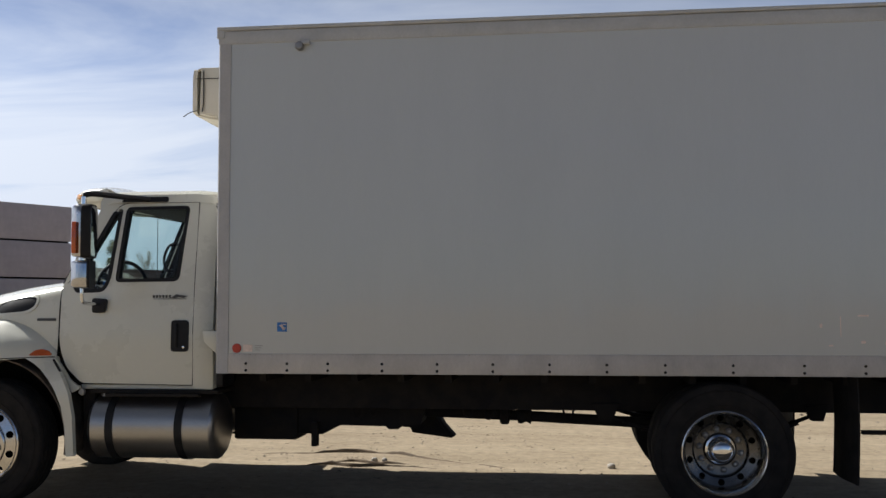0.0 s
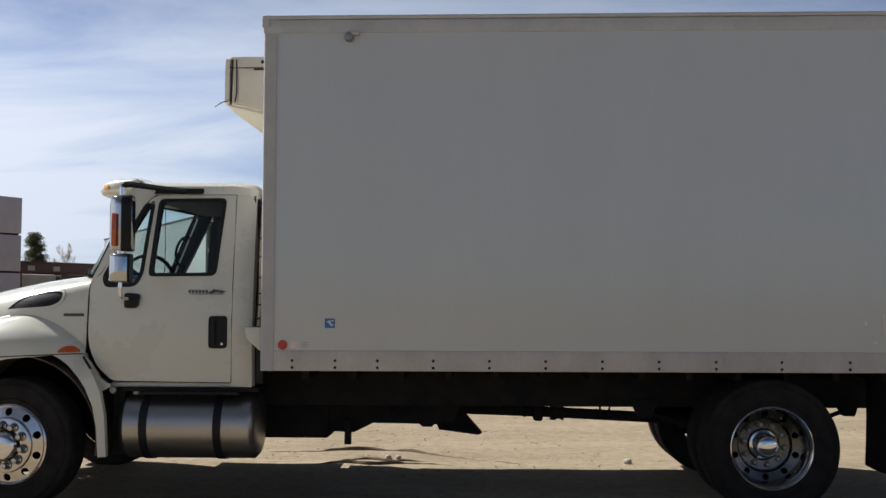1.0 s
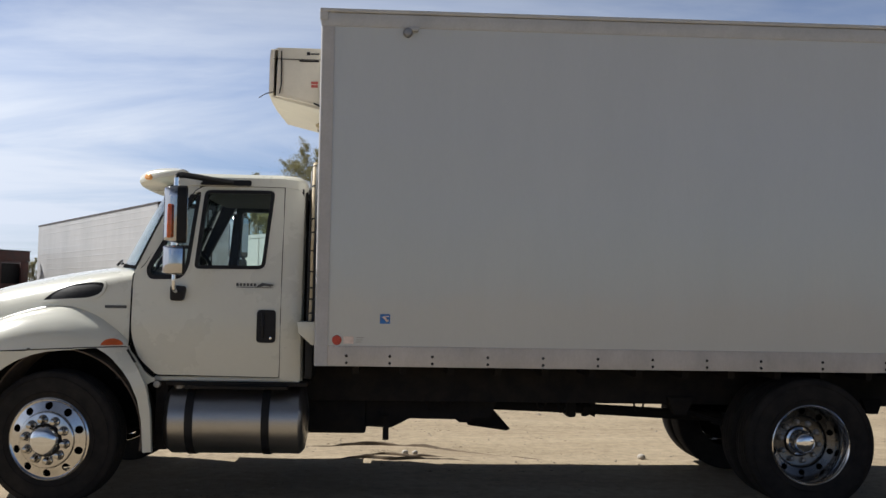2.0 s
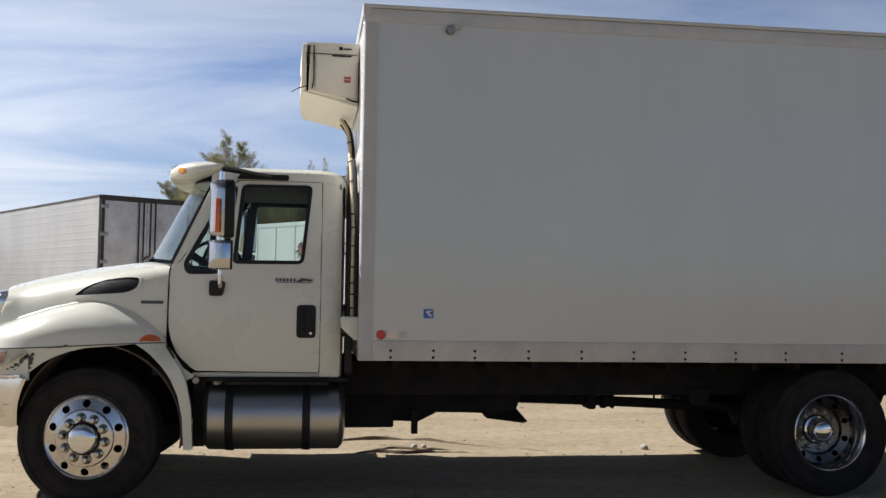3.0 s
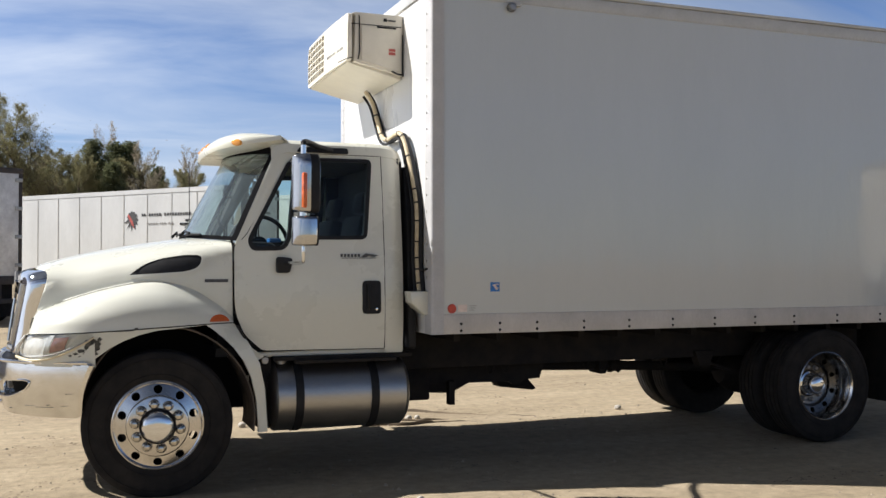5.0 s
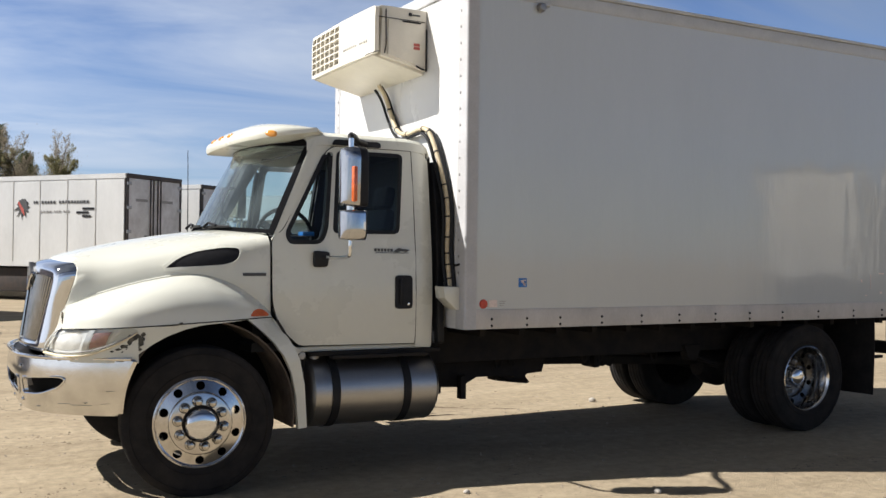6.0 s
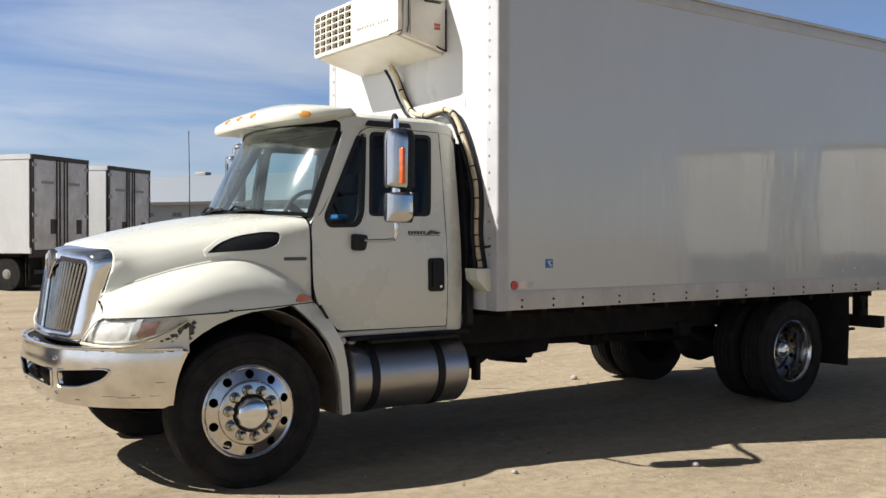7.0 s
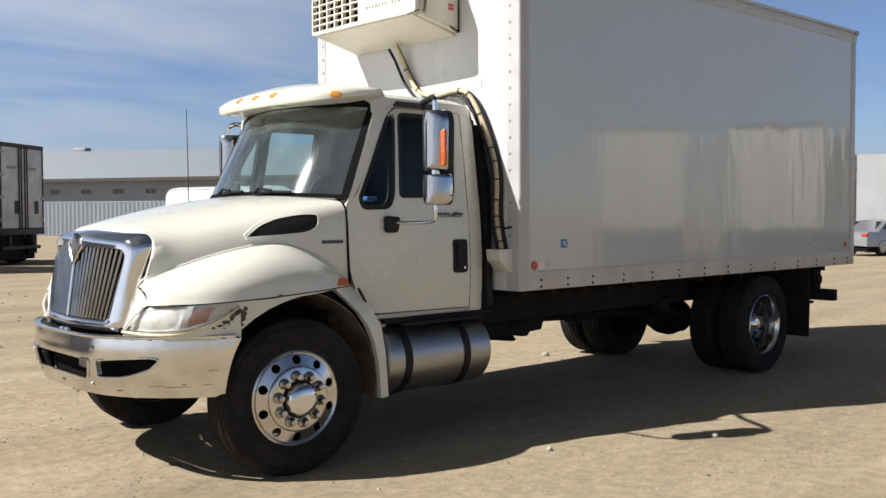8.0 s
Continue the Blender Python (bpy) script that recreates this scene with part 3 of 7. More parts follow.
run = smooth_path([(1.80, 0.07, 3.10), (1.86, 0.06, 3.00), (1.885, -0.02, 2.82), (1.88, -0.16, 2.68), (1.87, -0.36, 2.63), (1.865, -0.58, 2.645),
                   (1.862, -0.72, 2.63), (1.868, -0.82, 2.53), (1.875, -0.93, 2.33), (1.885, -1.02, 2.10), (1.885, -1.05, 1.93),
                   (1.885, -1.045, 1.70), (1.885, -1.06, 1.56), (1.885, -1.10, 1.40)], 6)
part("hose", tube(run, 0.0185, 10), M["tape"], hose, "tan-taped hose")
part("hose", tube([p + Vector((0.024, -0.018 if i > 34 else 0.01 - 0.028 * i / 34, -0.012)) for i, p in enumerate(run)], 0.019, 8), M["black"], hose, "black hose")
# added black run on the cab side, which darkens the gap
part("hose", tube([p + Vector((-0.022, 0.030, -0.006)) for p in run[40:]], 0.014, 8), M["black"], hose, "black hose")
part("hose", tube([p + Vector((0.006, 0.085 - 0.06 * i / len(run), -0.03)) for i, p in enumerate(run[:44])], 0.012, 8), M["black"], hose, "black hose")
for i in (10, 17, 24, 33, 38, 45, 52, 55, 60, 64, 68, 72, 76):
    a, b = run[i], run[min(i + 1, len(run) - 1)]
    d = (b - a).normalized()
    part("cable_tie", tube([a - d * 0.006, a + d * 0.006], 0.022, 10), M["black"], hose)
part("hose_clip", tube([(1.90, -1.09, 1.55), (1.93, -1.17, 1.565)], 0.009, 6), M["black"], hose)
part("hose_duct", prism([(1.79, 1.395), (1.94, 1.395), (1.94, 1.22), (1.90, 1.22), (1.80, 1.31)], "y", -1.17, -1.02, 0.008), M["cream"], hose, "cream hose duct bracket")

# black block added to fill the gap between cab and box
part("air_duct", prism(rounded([(-1.0, 0.95), (-0.72, 0.95), (-0.68, 2.36), (-0.86, 2.36), (-0.955, 1.95)], 0.03, 3), "x", 1.838, 1.895, 0.008), M["black"], truck, "black upright block in the gap behind the cab")
# frame and running gear
frame_parts = new("chassis")
frame_parts.parent = truck
tagged(frame_parts, "black chassis with crossmembers and springs")
for s in (-1, 1):
    part("frame_rail", box(-0.80, 7.50, s * 0.40, s * 0.48, 0.74, 1.02, 0.006), M["chassis"], frame_parts)
    part("subframe", box(2.0, 7.5, s * 0.38, s * 0.50, 1.015, 1.075), M["chassis"], frame_parts)
for x in (-0.5, 0.6, 1.5, 2.4, 3.3, 4.2, 5.2, 6.2, 7.2):
    part("crossmember", box(x, x + 0.09, -0.40, 0.40, 0.78, 0.98), M["chassis"], frame_parts)
for x in steps(2.2, 7.3, 14):
    part("floor_beam", box(x, x + 0.05, -1.02, 1.02, 1.0, 1.078), M["chassis"], frame_parts)
part("battery_box", box(1.73, 2.29, -0.24, 0.16, 0.44, 0.90, 0.02), M["chassis"], frame_parts)
part("battery_box", box(1.88, 2.66, 0.30, 0.85, 0.50, 0.90, 0.02), M["chassis"], frame_parts)
part("bracket", box(2.435, 2.485, -0.32, -0.25, 0.40, 0.60), M["chassis"], frame_parts)
part("hanger", prism([(2.20, 0.78), (2.20, 0.50), (2.50, 0.485), (2.66, 0.565), (3.05, 0.56), (3.08, 0.535), (3.16, 0.535), (3.19, 0.57), (3.35, 0.58), (3.42, 0.78)], "y", -0.20, 0.16), M["chassis"], frame_parts)
part("exhaust_box", prism([(2.6, 0.72), (2.6, 0.52), (3.20, 0.50), (3.30, 0.44), (3.52, 0.43), (3.36, 0.70)], "y", 0.30, 0.62, 0.01), M["chassis"], frame_parts)
part("exhaust_tip", prism([(3.10, 0.66), (3.20, 0.44), (3.55, 0.395), (3.585, 0.41), (3.36, 0.66)], "y", 0.34, 0.50, 0.008), M["chassis"], frame_parts)
part("drive_shaft", tube([(0.9, 0, 0.74), (3.2, 0.0, 0.675), (4.1, 0.0, 0.645), (5.4, 0.0, 0.585)], 0.045, 12), M["chassis"], frame_parts)
part("centre_bearing", box(4.02, 4.10, -0.11, 0.11, 0.575, 0.80, 0.02), M["chassis"], frame_parts)
part("yoke", lathe([(0.0, 4.16), (0.062, 4.17), (0.066, 4.20), (0.05, 4.24), (0.070, 4.28), (0.0, 4.30)], 14, (0, 0.0, 0.638), "x"), M["chassis"], frame_parts)
for x in (2.78, 2.92, 3.72, 3.90, 4.55):
    part("air_line", tube(smooth_path([(x, -0.30, 0.76), (x + 0.02, -0.30, 0.66 + 0.02 * math.sin(9 * x)), (x + 0.07, -0.29, 0.665), (x + 0.10, -0.30, 0.77)], 4), 0.009, 6), M["chassis"], frame_parts)
part("air_tank", lathe([(0.0, 3.9), (0.10, 3.92), (0.13, 3.97), (0.13, 4.62), (0.10, 4.68), (0.0, 4.7)], 20, (0, 0.18, 0.80), "x"), M["chassis"], frame_parts)
for s in (-1, 1):
    spring = smooth_path([(4.88, s * 0.47, 0.70), (5.25, s * 0.47, 0.60), (5.70, s * 0.47, 0.56), (6.15, s * 0.47, 0.60), (6.52, s * 0.47, 0.72)], 5)
    bm = bmesh.new()
    for k in range(5):
        cut = spring[k * 2:len(spring) - k * 2]
        sheet([[p + Vector((0, -0.045, -0.018 * k)) for p in cut], [p + Vector((0, 0.045, -0.018 * k)) for p in cut]], bm, 0.014)
    part("leaf_spring", bm, M["chassis"], frame_parts)
    part("spring_hanger", prism([(4.78, 0.80), (5.0, 0.80), (4.94, 0.66), (4.84, 0.66)], "y", s * 0.42, s * 0.52), M["chassis"], frame_parts)
    part("spring_hanger", prism([(6.42, 0.80), (6.60, 0.80), (6.56, 0.68), (6.48, 0.68)], "y", s * 0.42, s * 0.52), M["chassis"], frame_parts)
    fs = smooth_path([(-0.62, s * 0.42, 0.70), (-0.3, s * 0.42, 0.58), (0, s * 0.42, 0.55), (0.3, s * 0.42, 0.58), (0.68, s * 0.42, 0.70)], 5)
    bm = bmesh.new()
    for k in range(3):
        sheet([[p + Vector((0, -0.04, -0.016 * k)) for p in fs], [p + Vector((0, 0.04, -0.016 * k)) for p in fs]], bm, 0.012)
    part("leaf_spring", bm, M["chassis"], frame_parts)
part("rear_axle", lathe([(0.05, -1.0), (0.07, -0.9), (0.075, -0.30), (0.16, -0.2), (0.20, 0.0), (0.16, 0.2), (0.075, 0.30), (0.07, 0.9), (0.05, 1.0)], 24, (5.70, 0, 0.525)), M["chassis"], frame_parts)
part("differential", lathe([(0.0, 5.42), (0.10, 5.43), (0.19, 5.56), (0.22, 5.70), (0.19, 5.86), (0.0, 5.92)], 24, (0, 0, 0.525), "x"), M["chassis"], frame_parts)
part("front_axle", tube([(0, -0.95, 0.50), (0, -0.7, 0.46), (0, 0.7, 0.46), (0, 0.95, 0.50)], 0.055, 10), M["chassis"], frame_parts)
part("engine", box(-0.65, 0.62, -0.36, 0.36, 0.62, 1.30, 0.05), M["void"], frame_parts)
part("rear_bumper", box(7.30, 7.40, -1.15, 1.15, 0.655, 0.785, 0.012), M["chassis"], frame_parts)
for y in (-0.92, 0.80):
    part("bumper_post", box(7.30, 7.46, y, y + 0.10, 0.78, 1.05, 0.01), M["chassis"], frame_parts)
part("tow_eye", lathe([(0.045, -0.012), (0.062, -0.012), (0.062, 0.012), (0.045, 0.012)], 16, (7.24, -1.0, 0.90), close=True), M["chassis"], frame_parts)
for y0, y1 in ((-1.20, -0.60), (0.60, 1.20)):
    rows = [[(6.60 + 0.02 * math.sin(3 * (z - 0.3)) + 0.012 * math.sin(9 * y), y, z) for y in steps(y0, y1, 6)] for z in steps(0.31, 1.06, 8)]
    part("mudflap", sheet(rows, thick=0.012), M["rubber"], frame_parts, "black rubber mudflap")

part("flap_bracket", box(6.66, 6.84, -1.14, -1.10, 0.66, 0.69, 0.006), M["chassis"], frame_parts)

# fuel tank
tank = new("fuel_tank")
tank.parent = truck
tagged(tank, "brushed aluminium cylindrical fuel tank with black straps")
TY, TZ, TR = -0.80, 0.625, 0.262
prof = [(0.0, 0.765), (0.14, 0.770), (0.225, 0.790), (TR - 0.012, 0.815), (TR, 0.83), (TR, 1.80), (TR - 0.012, 1.815), (0.225, 1.835), (0.14, 1.850), (0.0, 1.855)]
part("tank_body", lathe(prof, 56, (0, TY, TZ), "x"), M["tank"], tank)
for x in (0.985, 1.555):
    part("tank_strap", lathe([(TR + 0.002, x - 0.030), (TR + 0.008, x - 0.030), (TR + 0.008, x + 0.030), (TR + 0.002, x + 0.030)], 56, (0, TY, TZ), "x", close=True), M["black"], tank)
    part("strap_hanger", box(x - 0.05, x + 0.05, -0.62, -0.47, 0.36, 0.92, 0.01), M["chassis"], tank)
part("filler_cap", lathe([(0.0, 0.945), (0.045, 0.94), (0.05, 0.90), (0.05, 0.84)], 20, (0.875, TY - 0.06, 0.0), "z"), M["steel"], tank)
# dark panel added to close the bright gap between skirt and tank
part("tank_bracket", box(0.705, 0.80, -0.92, -0.50, 0.40, 0.93, 0.01), M["chassis"], tank, "black panel filling the gap ahead of the tank")
part("step_plate", box(0.80, 1.86, -1.00, -0.62, 0.895, 0.925, 0.006), M["chassis"], tank)
part("step_plate", box(0.95, 1.72, -1.06, -0.98, 0.875, 0.90, 0.006), M["chassis"], tank)


# the same on the far side, with a battery box behind it
part("far_tank", lathe(prof, 40, (0, -TY + 0.02, TZ), "x"), M["tank"], tank, "aluminium tank on the other side")
part("far_step", box(0.72, 1.90, 0.86, 1.22, 0.335, 0.36, 0.006), M["chassis"], tank)
part("battery_box", box(1.90, 2.28, 0.46, 1.17, 0.42, 0.92, 0.02), M["chassis"], frame_parts)

# ---- wheels ----
def ring_panel(r0, r1, holes, hole_r, hole_n, depth, thick):
    """A round plate with a ring of hand holes; depth(r) gives its place along the axle."""
    bm = bmesh.new()
    half = math.pi / hole_n
    lo, hi, wide = r0 - holes, r1 - holes, holes * half
    turns = sorted(set([round(2 * math.pi * k / 32, 5) for k in range(32)] + [round(math.atan2(v, u) % (2 * math.pi), 5) for u in (lo, hi) for v in (-wide, wide)]))
    for k in range(hole_n):
        mid = 2 * half * (k + 0.5)
        put = lambda u, v, back=0.0: Vector(((holes + u) * math.cos(mid + v / holes), depth(holes + u) + back, (holes + u) * math.sin(mid + v / holes)))
        rows = [[] for _ in range(7)]
        for a in turns:
            c, d = math.cos(a), math.sin(a)
            reach = min((hi if c > 0 else lo) / c if abs(c) > 1e-6 else 9, (wide if d > 0 else -wide) / d if abs(d) > 1e-6 else 9)
            rows[0].append(put(hole_r * c, hole_r * d, thick))
            for j in range(6):
                t = (j / 5) ** 1.3
                q = hole_r + (reach - hole_r) * t
                rows[j + 1].append(put(q * c, q * d))
        sheet([r + [r[0]] for r in rows], bm)
    bmesh.ops.remove_doubles(bm, verts=bm.verts[:], dist=2e-5)
    return bm


def tyre_bm(width, R=0.502):
    h = width / 2
    prof = [(0.292, -h * 0.80), (0.31, -h * 0.93), (0.36, -h), (0.42, -h * 0.995), (0.460, -h * 0.955), (0.482, -h * 0.91), (0.494, -h * 0.86), (R - 0.003, -h * 0.78)]
    for g in (-0.55, -0.18, 0.18, 0.55):
        prof += [(R, h * (g - 0.05)), (R - 0.012, h * (g - 0.035)), (R - 0.012, h * (g + 0.035)), (R, h * (g + 0.05))]
    prof += [(r, -t) for r, t in reversed(prof[:8])]
    bm = lathe(prof, 72, close=True)
    return bm


def wheel(name, parent, at, side, front):
    """side: -1 for the near side. The rim is drawn with its outer face towards negative y."""
    w = new(name)
    w.parent = parent
    w.matrix_basis = pose(*at, 0, 0, (0 if side < 0 else 180) + (-6 if front else 0))
    tagged(w, "steer wheel with a polished aluminium rim" if front else "dual wheel with a deep polished aluminium rim")
    width = 0.270
    t = part("tyre", tyre_bm(width), M["rubber"], w, "black truck tyre")
    for r in (0.345, 0.452):
        part("sidewall_rib", lathe([(r - 0.004, -0.134), (r, -0.1385), (r + 0.004, -0.134)], 64, close=True), M["rubber"], w)
    if not front:
        part("tyre", tyre_bm(width), M["rubber"], w, "inner dual tyre").location.y = 0.335
    rim = part("rim", lathe([(0.300, -0.118), (0.305, -0.126), (0.298, -0.130), (0.290, -0.122), (0.283, -0.10), (0.268, -0.05), (0.262, 0.06), (0.268, 0.08), (0.300, 0.12), (0.305, 0.12), (0.305, -0.11)], 72, close=True), M["alu"], w)
    if front:
        depth = lambda r: -0.150 + 0.024 * (r - 0.208) / 0.072
        part("disc", ring_panel(0.208, 0.280, 0.245, 0.0285, 10, depth, 0.022), M["alu"], w, "polished disc with hand holes", 50)
        part("rim_lip", lathe([(0.279, -0.124), (0.286, -0.126), (0.293, -0.131), (0.297, -0.128), (0.294, -0.118), (0.281, -0.116)], 72, close=True), M["alu"], w, "", 60)
        part("flange", lathe([(0.209, -0.146), (0.208, -0.160), (0.203, -0.168), (0.196, -0.171), (0.085, -0.173), (0.085, -0.150)], 72, close=True), M["alu"], w, "flat polished wheel flange", 40)
        nut_y, hub = -0.172, [(0.104, -0.160), (0.106, -0.190), (0.105, -0.212), (0.099, -0.226), (0.084, -0.237), (0.058, -0.245), (0.028, -0.248), (0.0, -0.249)]
    else:
        depth = lambda r: 0.060 - 0.022 * (r - 0.205) / 0.061
        part("disc", ring_panel(0.205, 0.266, 0.235, 0.0245, 10, depth, 0.02), M["alu_shaded"], w, "deep dished disc with hand holes", 50)
        part("flange", lathe([(0.206, 0.062), (0.202, 0.080), (0.195, 0.090), (0.185, 0.094), (0.085, 0.095), (0.085, 0.115), (0.206, 0.115)], 72, close=True), M["alu_shaded"], w, "", 40)
        nut_y, hub = 0.095, [(0.108, 0.10), (0.108, 0.082), (0.092, 0.076), (0.090, 0.00), (0.082, -0.024), (0.060, -0.040), (0.030, -0.047), (0.0, -0.048)]
    part("hub", lathe(hub, 40), M["chrome"], w, "domed hub cap", 50)
    # dark ring painted where the hub shades the flange
    part("hub_collar", lathe([(0.122, nut_y - 0.001), (0.118, nut_y - 0.006), (0.104, nut_y - 0.010), (0.10, nut_y)], 40, close=True), M["chassis"], w, "dark ring of painted shade round the hub")
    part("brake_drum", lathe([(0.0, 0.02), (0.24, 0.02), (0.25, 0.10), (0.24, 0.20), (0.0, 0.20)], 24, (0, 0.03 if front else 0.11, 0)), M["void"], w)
    nut_me = ring_me = None
    for k in range(10):
        a = 2 * math.pi * (k + 0.5) / 10 + 0.16
        if nut_me is None:
            nb = lathe([(0.033, 0.0), (0.033, -0.008), (0.026, -0.014), (0.0245, -0.042), (0.019, -0.058), (0.0, -0.064)], 12) if front else lathe([(0.024, 0.0), (0.024, -0.006), (0.019, -0.010), (0.018, -0.030), (0.010, -0.036), (0.0, -0.037)], 12)
            o = part("lug_nut", nb, M["nut"] if front else M["steel"], w, "", 45)
            nut_me = o.data
        else:
            o = new("lug_nut", nut_me)
            o.parent = w
        o.location = (0.150 * math.cos(a), nut_y, 0.150 * math.sin(a))
        if front:
            if ring_me is None:
                c = part("nut_seat", lathe([(0.036, -0.001), (0.035, -0.004), (0.026, -0.005), (0.026, 0.0)], 16, close=True), M["nut_shade"], w)
                ring_me = c.data
            else:
                c = new("nut_seat", ring_me)
                c.parent = w
            c.location = o.location
    return w


for s in (-1, 1):
    wheel("front_wheel", truck, (0.0, s * 0.995, 0.503), s, True)
    wheel("rear_wheel", truck, (5.70, s * 1.055, 0.518), s, False)


# ---- cab ----
def door_y(x, z):
    """Half width of the cab at a place on its side."""
    w = lerp([(0.90, 0.985), (1.15, 0.998), (1.35, 1.0), (1.60, 0.985), (1.76, 0.968), (2.10, 0.925), (2.42, 0.878), (2.50, 0.855)], z)
    w -= 0.035 * max(0.0, (x - 1.66) / 0.15) ** 2
    w -= 0.02 * max(0.0, (0.75 - x) / 0.25) ** 2
    return w


cab = new("cab")
cab.parent = truck
tagged(cab, "cream-white conventional truck cab")
DOOR = [(0.520, 1.735), (0.518, 1.32), (0.535, 1.22), (0.590, 1.09), (0.705, 0.985), (0.735, 0.972), (1.643, 0.962), (1.6445, 1.40), (1.6445, 1.80),
        (1.6445, 2.36), (1.6445, 2.428), (1.02, 2.428), (0.955, 2.395), (0.60, 1.80)]
DOOR = rounded(DOOR, [0.03, 0.05, 0.05, 0.05, 0.03, 0.02, 0.012, 0.02, 0.1, 0.01, 0.008, 0.03, 0.05, 0.03], 3)
WIN = rounded([(0.976, 1.780), (1.513, 1.785), (1.572, 2.402), (1.030, 2.397)], [0.045, 0.055, 0.05, 0.05], 5)
VENT = rounded([(0.640, 1.695), (0.890, 1.700), (0.940, 1.80), (1.002, 2.385), (0.925, 2.372), (0.612, 1.775)], [0.05, 0.06, 0.06, 0.03, 0.05, 0.04], 5)


def shrink(loop, d):
    c = Vector((sum(p[0] for p in loop) / len(loop), sum(p[1] for p in loop) / len(loop)))
    out, n = [], len(loop)
    for i in range(n):
        a, p, b = Vector(loop[i - 1]), Vector(loop[i]), Vector(loop[(i + 1) % n])
        t = (b - a).normalized()
        nn = Vector((-t.y, t.x))
        if nn.dot(c - p) < 0:
            nn = -nn
        out.append(tuple(p + nn * d))
    return out


xs, zs = steps(0.6, 1.8, 12), steps(1.0, 2.4, 16)
for s in (-1, 1):
    door = part("door", panel(DOOR, [WIN, VENT], lambda a, b: Vector((a, s * door_y(a, b), b)), (0, -s * 0.035, 0), (xs, zs)), M["cream"], cab, "cream door with a black-framed window")
    for k, loop in enumerate((WIN, VENT)):
        wide = 0.028 if k == 0 else 0.03
        part("window_seal", panel(loop, [shrink(loop, wide)], lambda a, b: Vector((a, s * (door_y(a, b) + 0.004), b)), (0, -s * 0.05, 0), (xs, zs)), M["black"], door, "black rubber window seal")
        part("window_glass", panel(shrink(loop, wide * 0.7), [], lambda a, b: Vector((a, s * (door_y(a, b) - 0.014), b)), None, (xs, zs)), M["tinted"], door).visible_shadow = False
    # inner trim below the window and a dark door frame behind the glass
    part("door_trim", panel(rounded([(0.62, 1.0), (1.60, 1.0), (1.60, 1.80), (1.00, 1.80), (0.93, 1.70), (0.64, 1.70)], 0.03, 2), [], lambda a, b: Vector((a, s * (door_y(a, b) - 0.05), b)), (0, -s * 0.03, 0), ((0.8, 1.0, 1.3), (1.3, 1.6))), M["interior"], door)
    inner = [(0.93, 1.72), (1.60, 1.72), (1.635, 2.42), (1.00, 2.42)]
    hole = rounded([(0.995, 1.80), (1.500, 1.80), (1.560, 2.37), (1.050, 2.37)], 0.05)
    part("door_frame", panel(inner, [hole], lambda a, b: Vector((a, s * (door_y(a, b) - 0.045), b)), (0, -s * 0.03, 0), ((1.2, 1.4), (1.9, 2.2))), M["interior"], door)
    # handle
    hx = rounded([(1.468, 1.226), (1.612, 1.226), (1.612, 1.476), (1.468, 1.476)], 0.032, 4)
    handle = part("door_handle", panel(hx, [], lambda a, b: Vector((a, s * (door_y(a, b) + 0.010), b)), (0, -s * 0.02, 0)), M["black"], door, "recessed black door handle")
    part("handle_grip", box(1.50, 1.525, s * 1.005, s * 1.024, 1.26, 1.45, 0.008), M["black"], door)
    part("key_lock", lathe([(0.0, s * 1.018), (0.010, s * 1.017), (0.011, s * 1.005)], 12, (1.575, 0, 1.262)), M["chrome"], door)
    part("door_seam", tube([Vector((a, s * (door_y(a, b) - 0.002), b)) for a, b in DOOR] + [Vector((DOOR[0][0], s * (door_y(*DOOR[0]) - 0.002), DOOR[0][1]))], 0.0038, 6), M["void"], door)
    # model name as plain shapes
    for k in range(6):
        x = 1.303 + 0.0265 * k
        part("name_bar", box(x, x + 0.017, s * (door_y(x, 1.665) + 0.005), s * (door_y(x, 1.665) - 0.01), 1.654, 1.676), M["darkprint"], door)
    part("name_swoosh", prism([(1.455, 1.65), (1.50, 1.682), (1.53, 1.676), (1.595, 1.668), (1.56, 1.652), (1.52, 1.660), (1.49, 1.65)], "y", s * 0.990, s * 0.975), M["darkprint"], door)
    part("name_bar", box(1.31, 1.58, s * 0.988, s * 0.972, 1.643, 1.647), M["darkprint"], door)
    # sill, rear pillar, A-pillar
    part("sill", box(0.70, 1.80, s * 0.955, s * 0.90, 0.925, 0.962, 0.008), M["cream"], cab)
    rows = [[Vector((x, s * (door_y(x, z) + 0.001), z)) for z in steps(0.935, 2.44, 14)] for x in steps(1.648, 1.80, 6)]
    rows.append([Vector((1.815, s * (door_y(1.80, z) - 0.04), z)) for z in steps(0.935, 2.44, 14)])
    part("rear_pillar", sheet(rows, thick=0.0), M["cream"], cab)
    pil = []
    for z in steps(1.742, 2.46, 8):
        t = (z - 1.742) / 0.718
        x, xf = 0.545 + 0.345 * t, 0.545 + 0.318 * t
        w = door_y(x, z)
        edge = 0.948 - 0.080 * t
        loop = [Vector((x + 0.06 + 0.06 * t, s * (w - 0.055), z)), Vector((x + 0.06 + 0.06 * t, s * (w - 0.004), z)), Vector((x + 0.022, s * (w + 0.002), z)), Vector((xf - 0.004, s * max(edge + 0.016, w - 0.006), z)),
                Vector((xf - 0.022, s * (edge + 0.008), z)), Vector((xf - 0.004, s * (edge - 0.030), z)), Vector((xf + 0.040, s * (edge - 0.050), z))]
        pil.append(loop + [loop[0]])
    part("a_pillar", sheet(pil), M["cream"], cab)
    trim = []
    for z in steps(1.76, 2.42, 6):
        t = (z - 1.742) / 0.718
        w, edge = door_y(0.545 + 0.345 * t, z), 0.948 - 0.080 * t
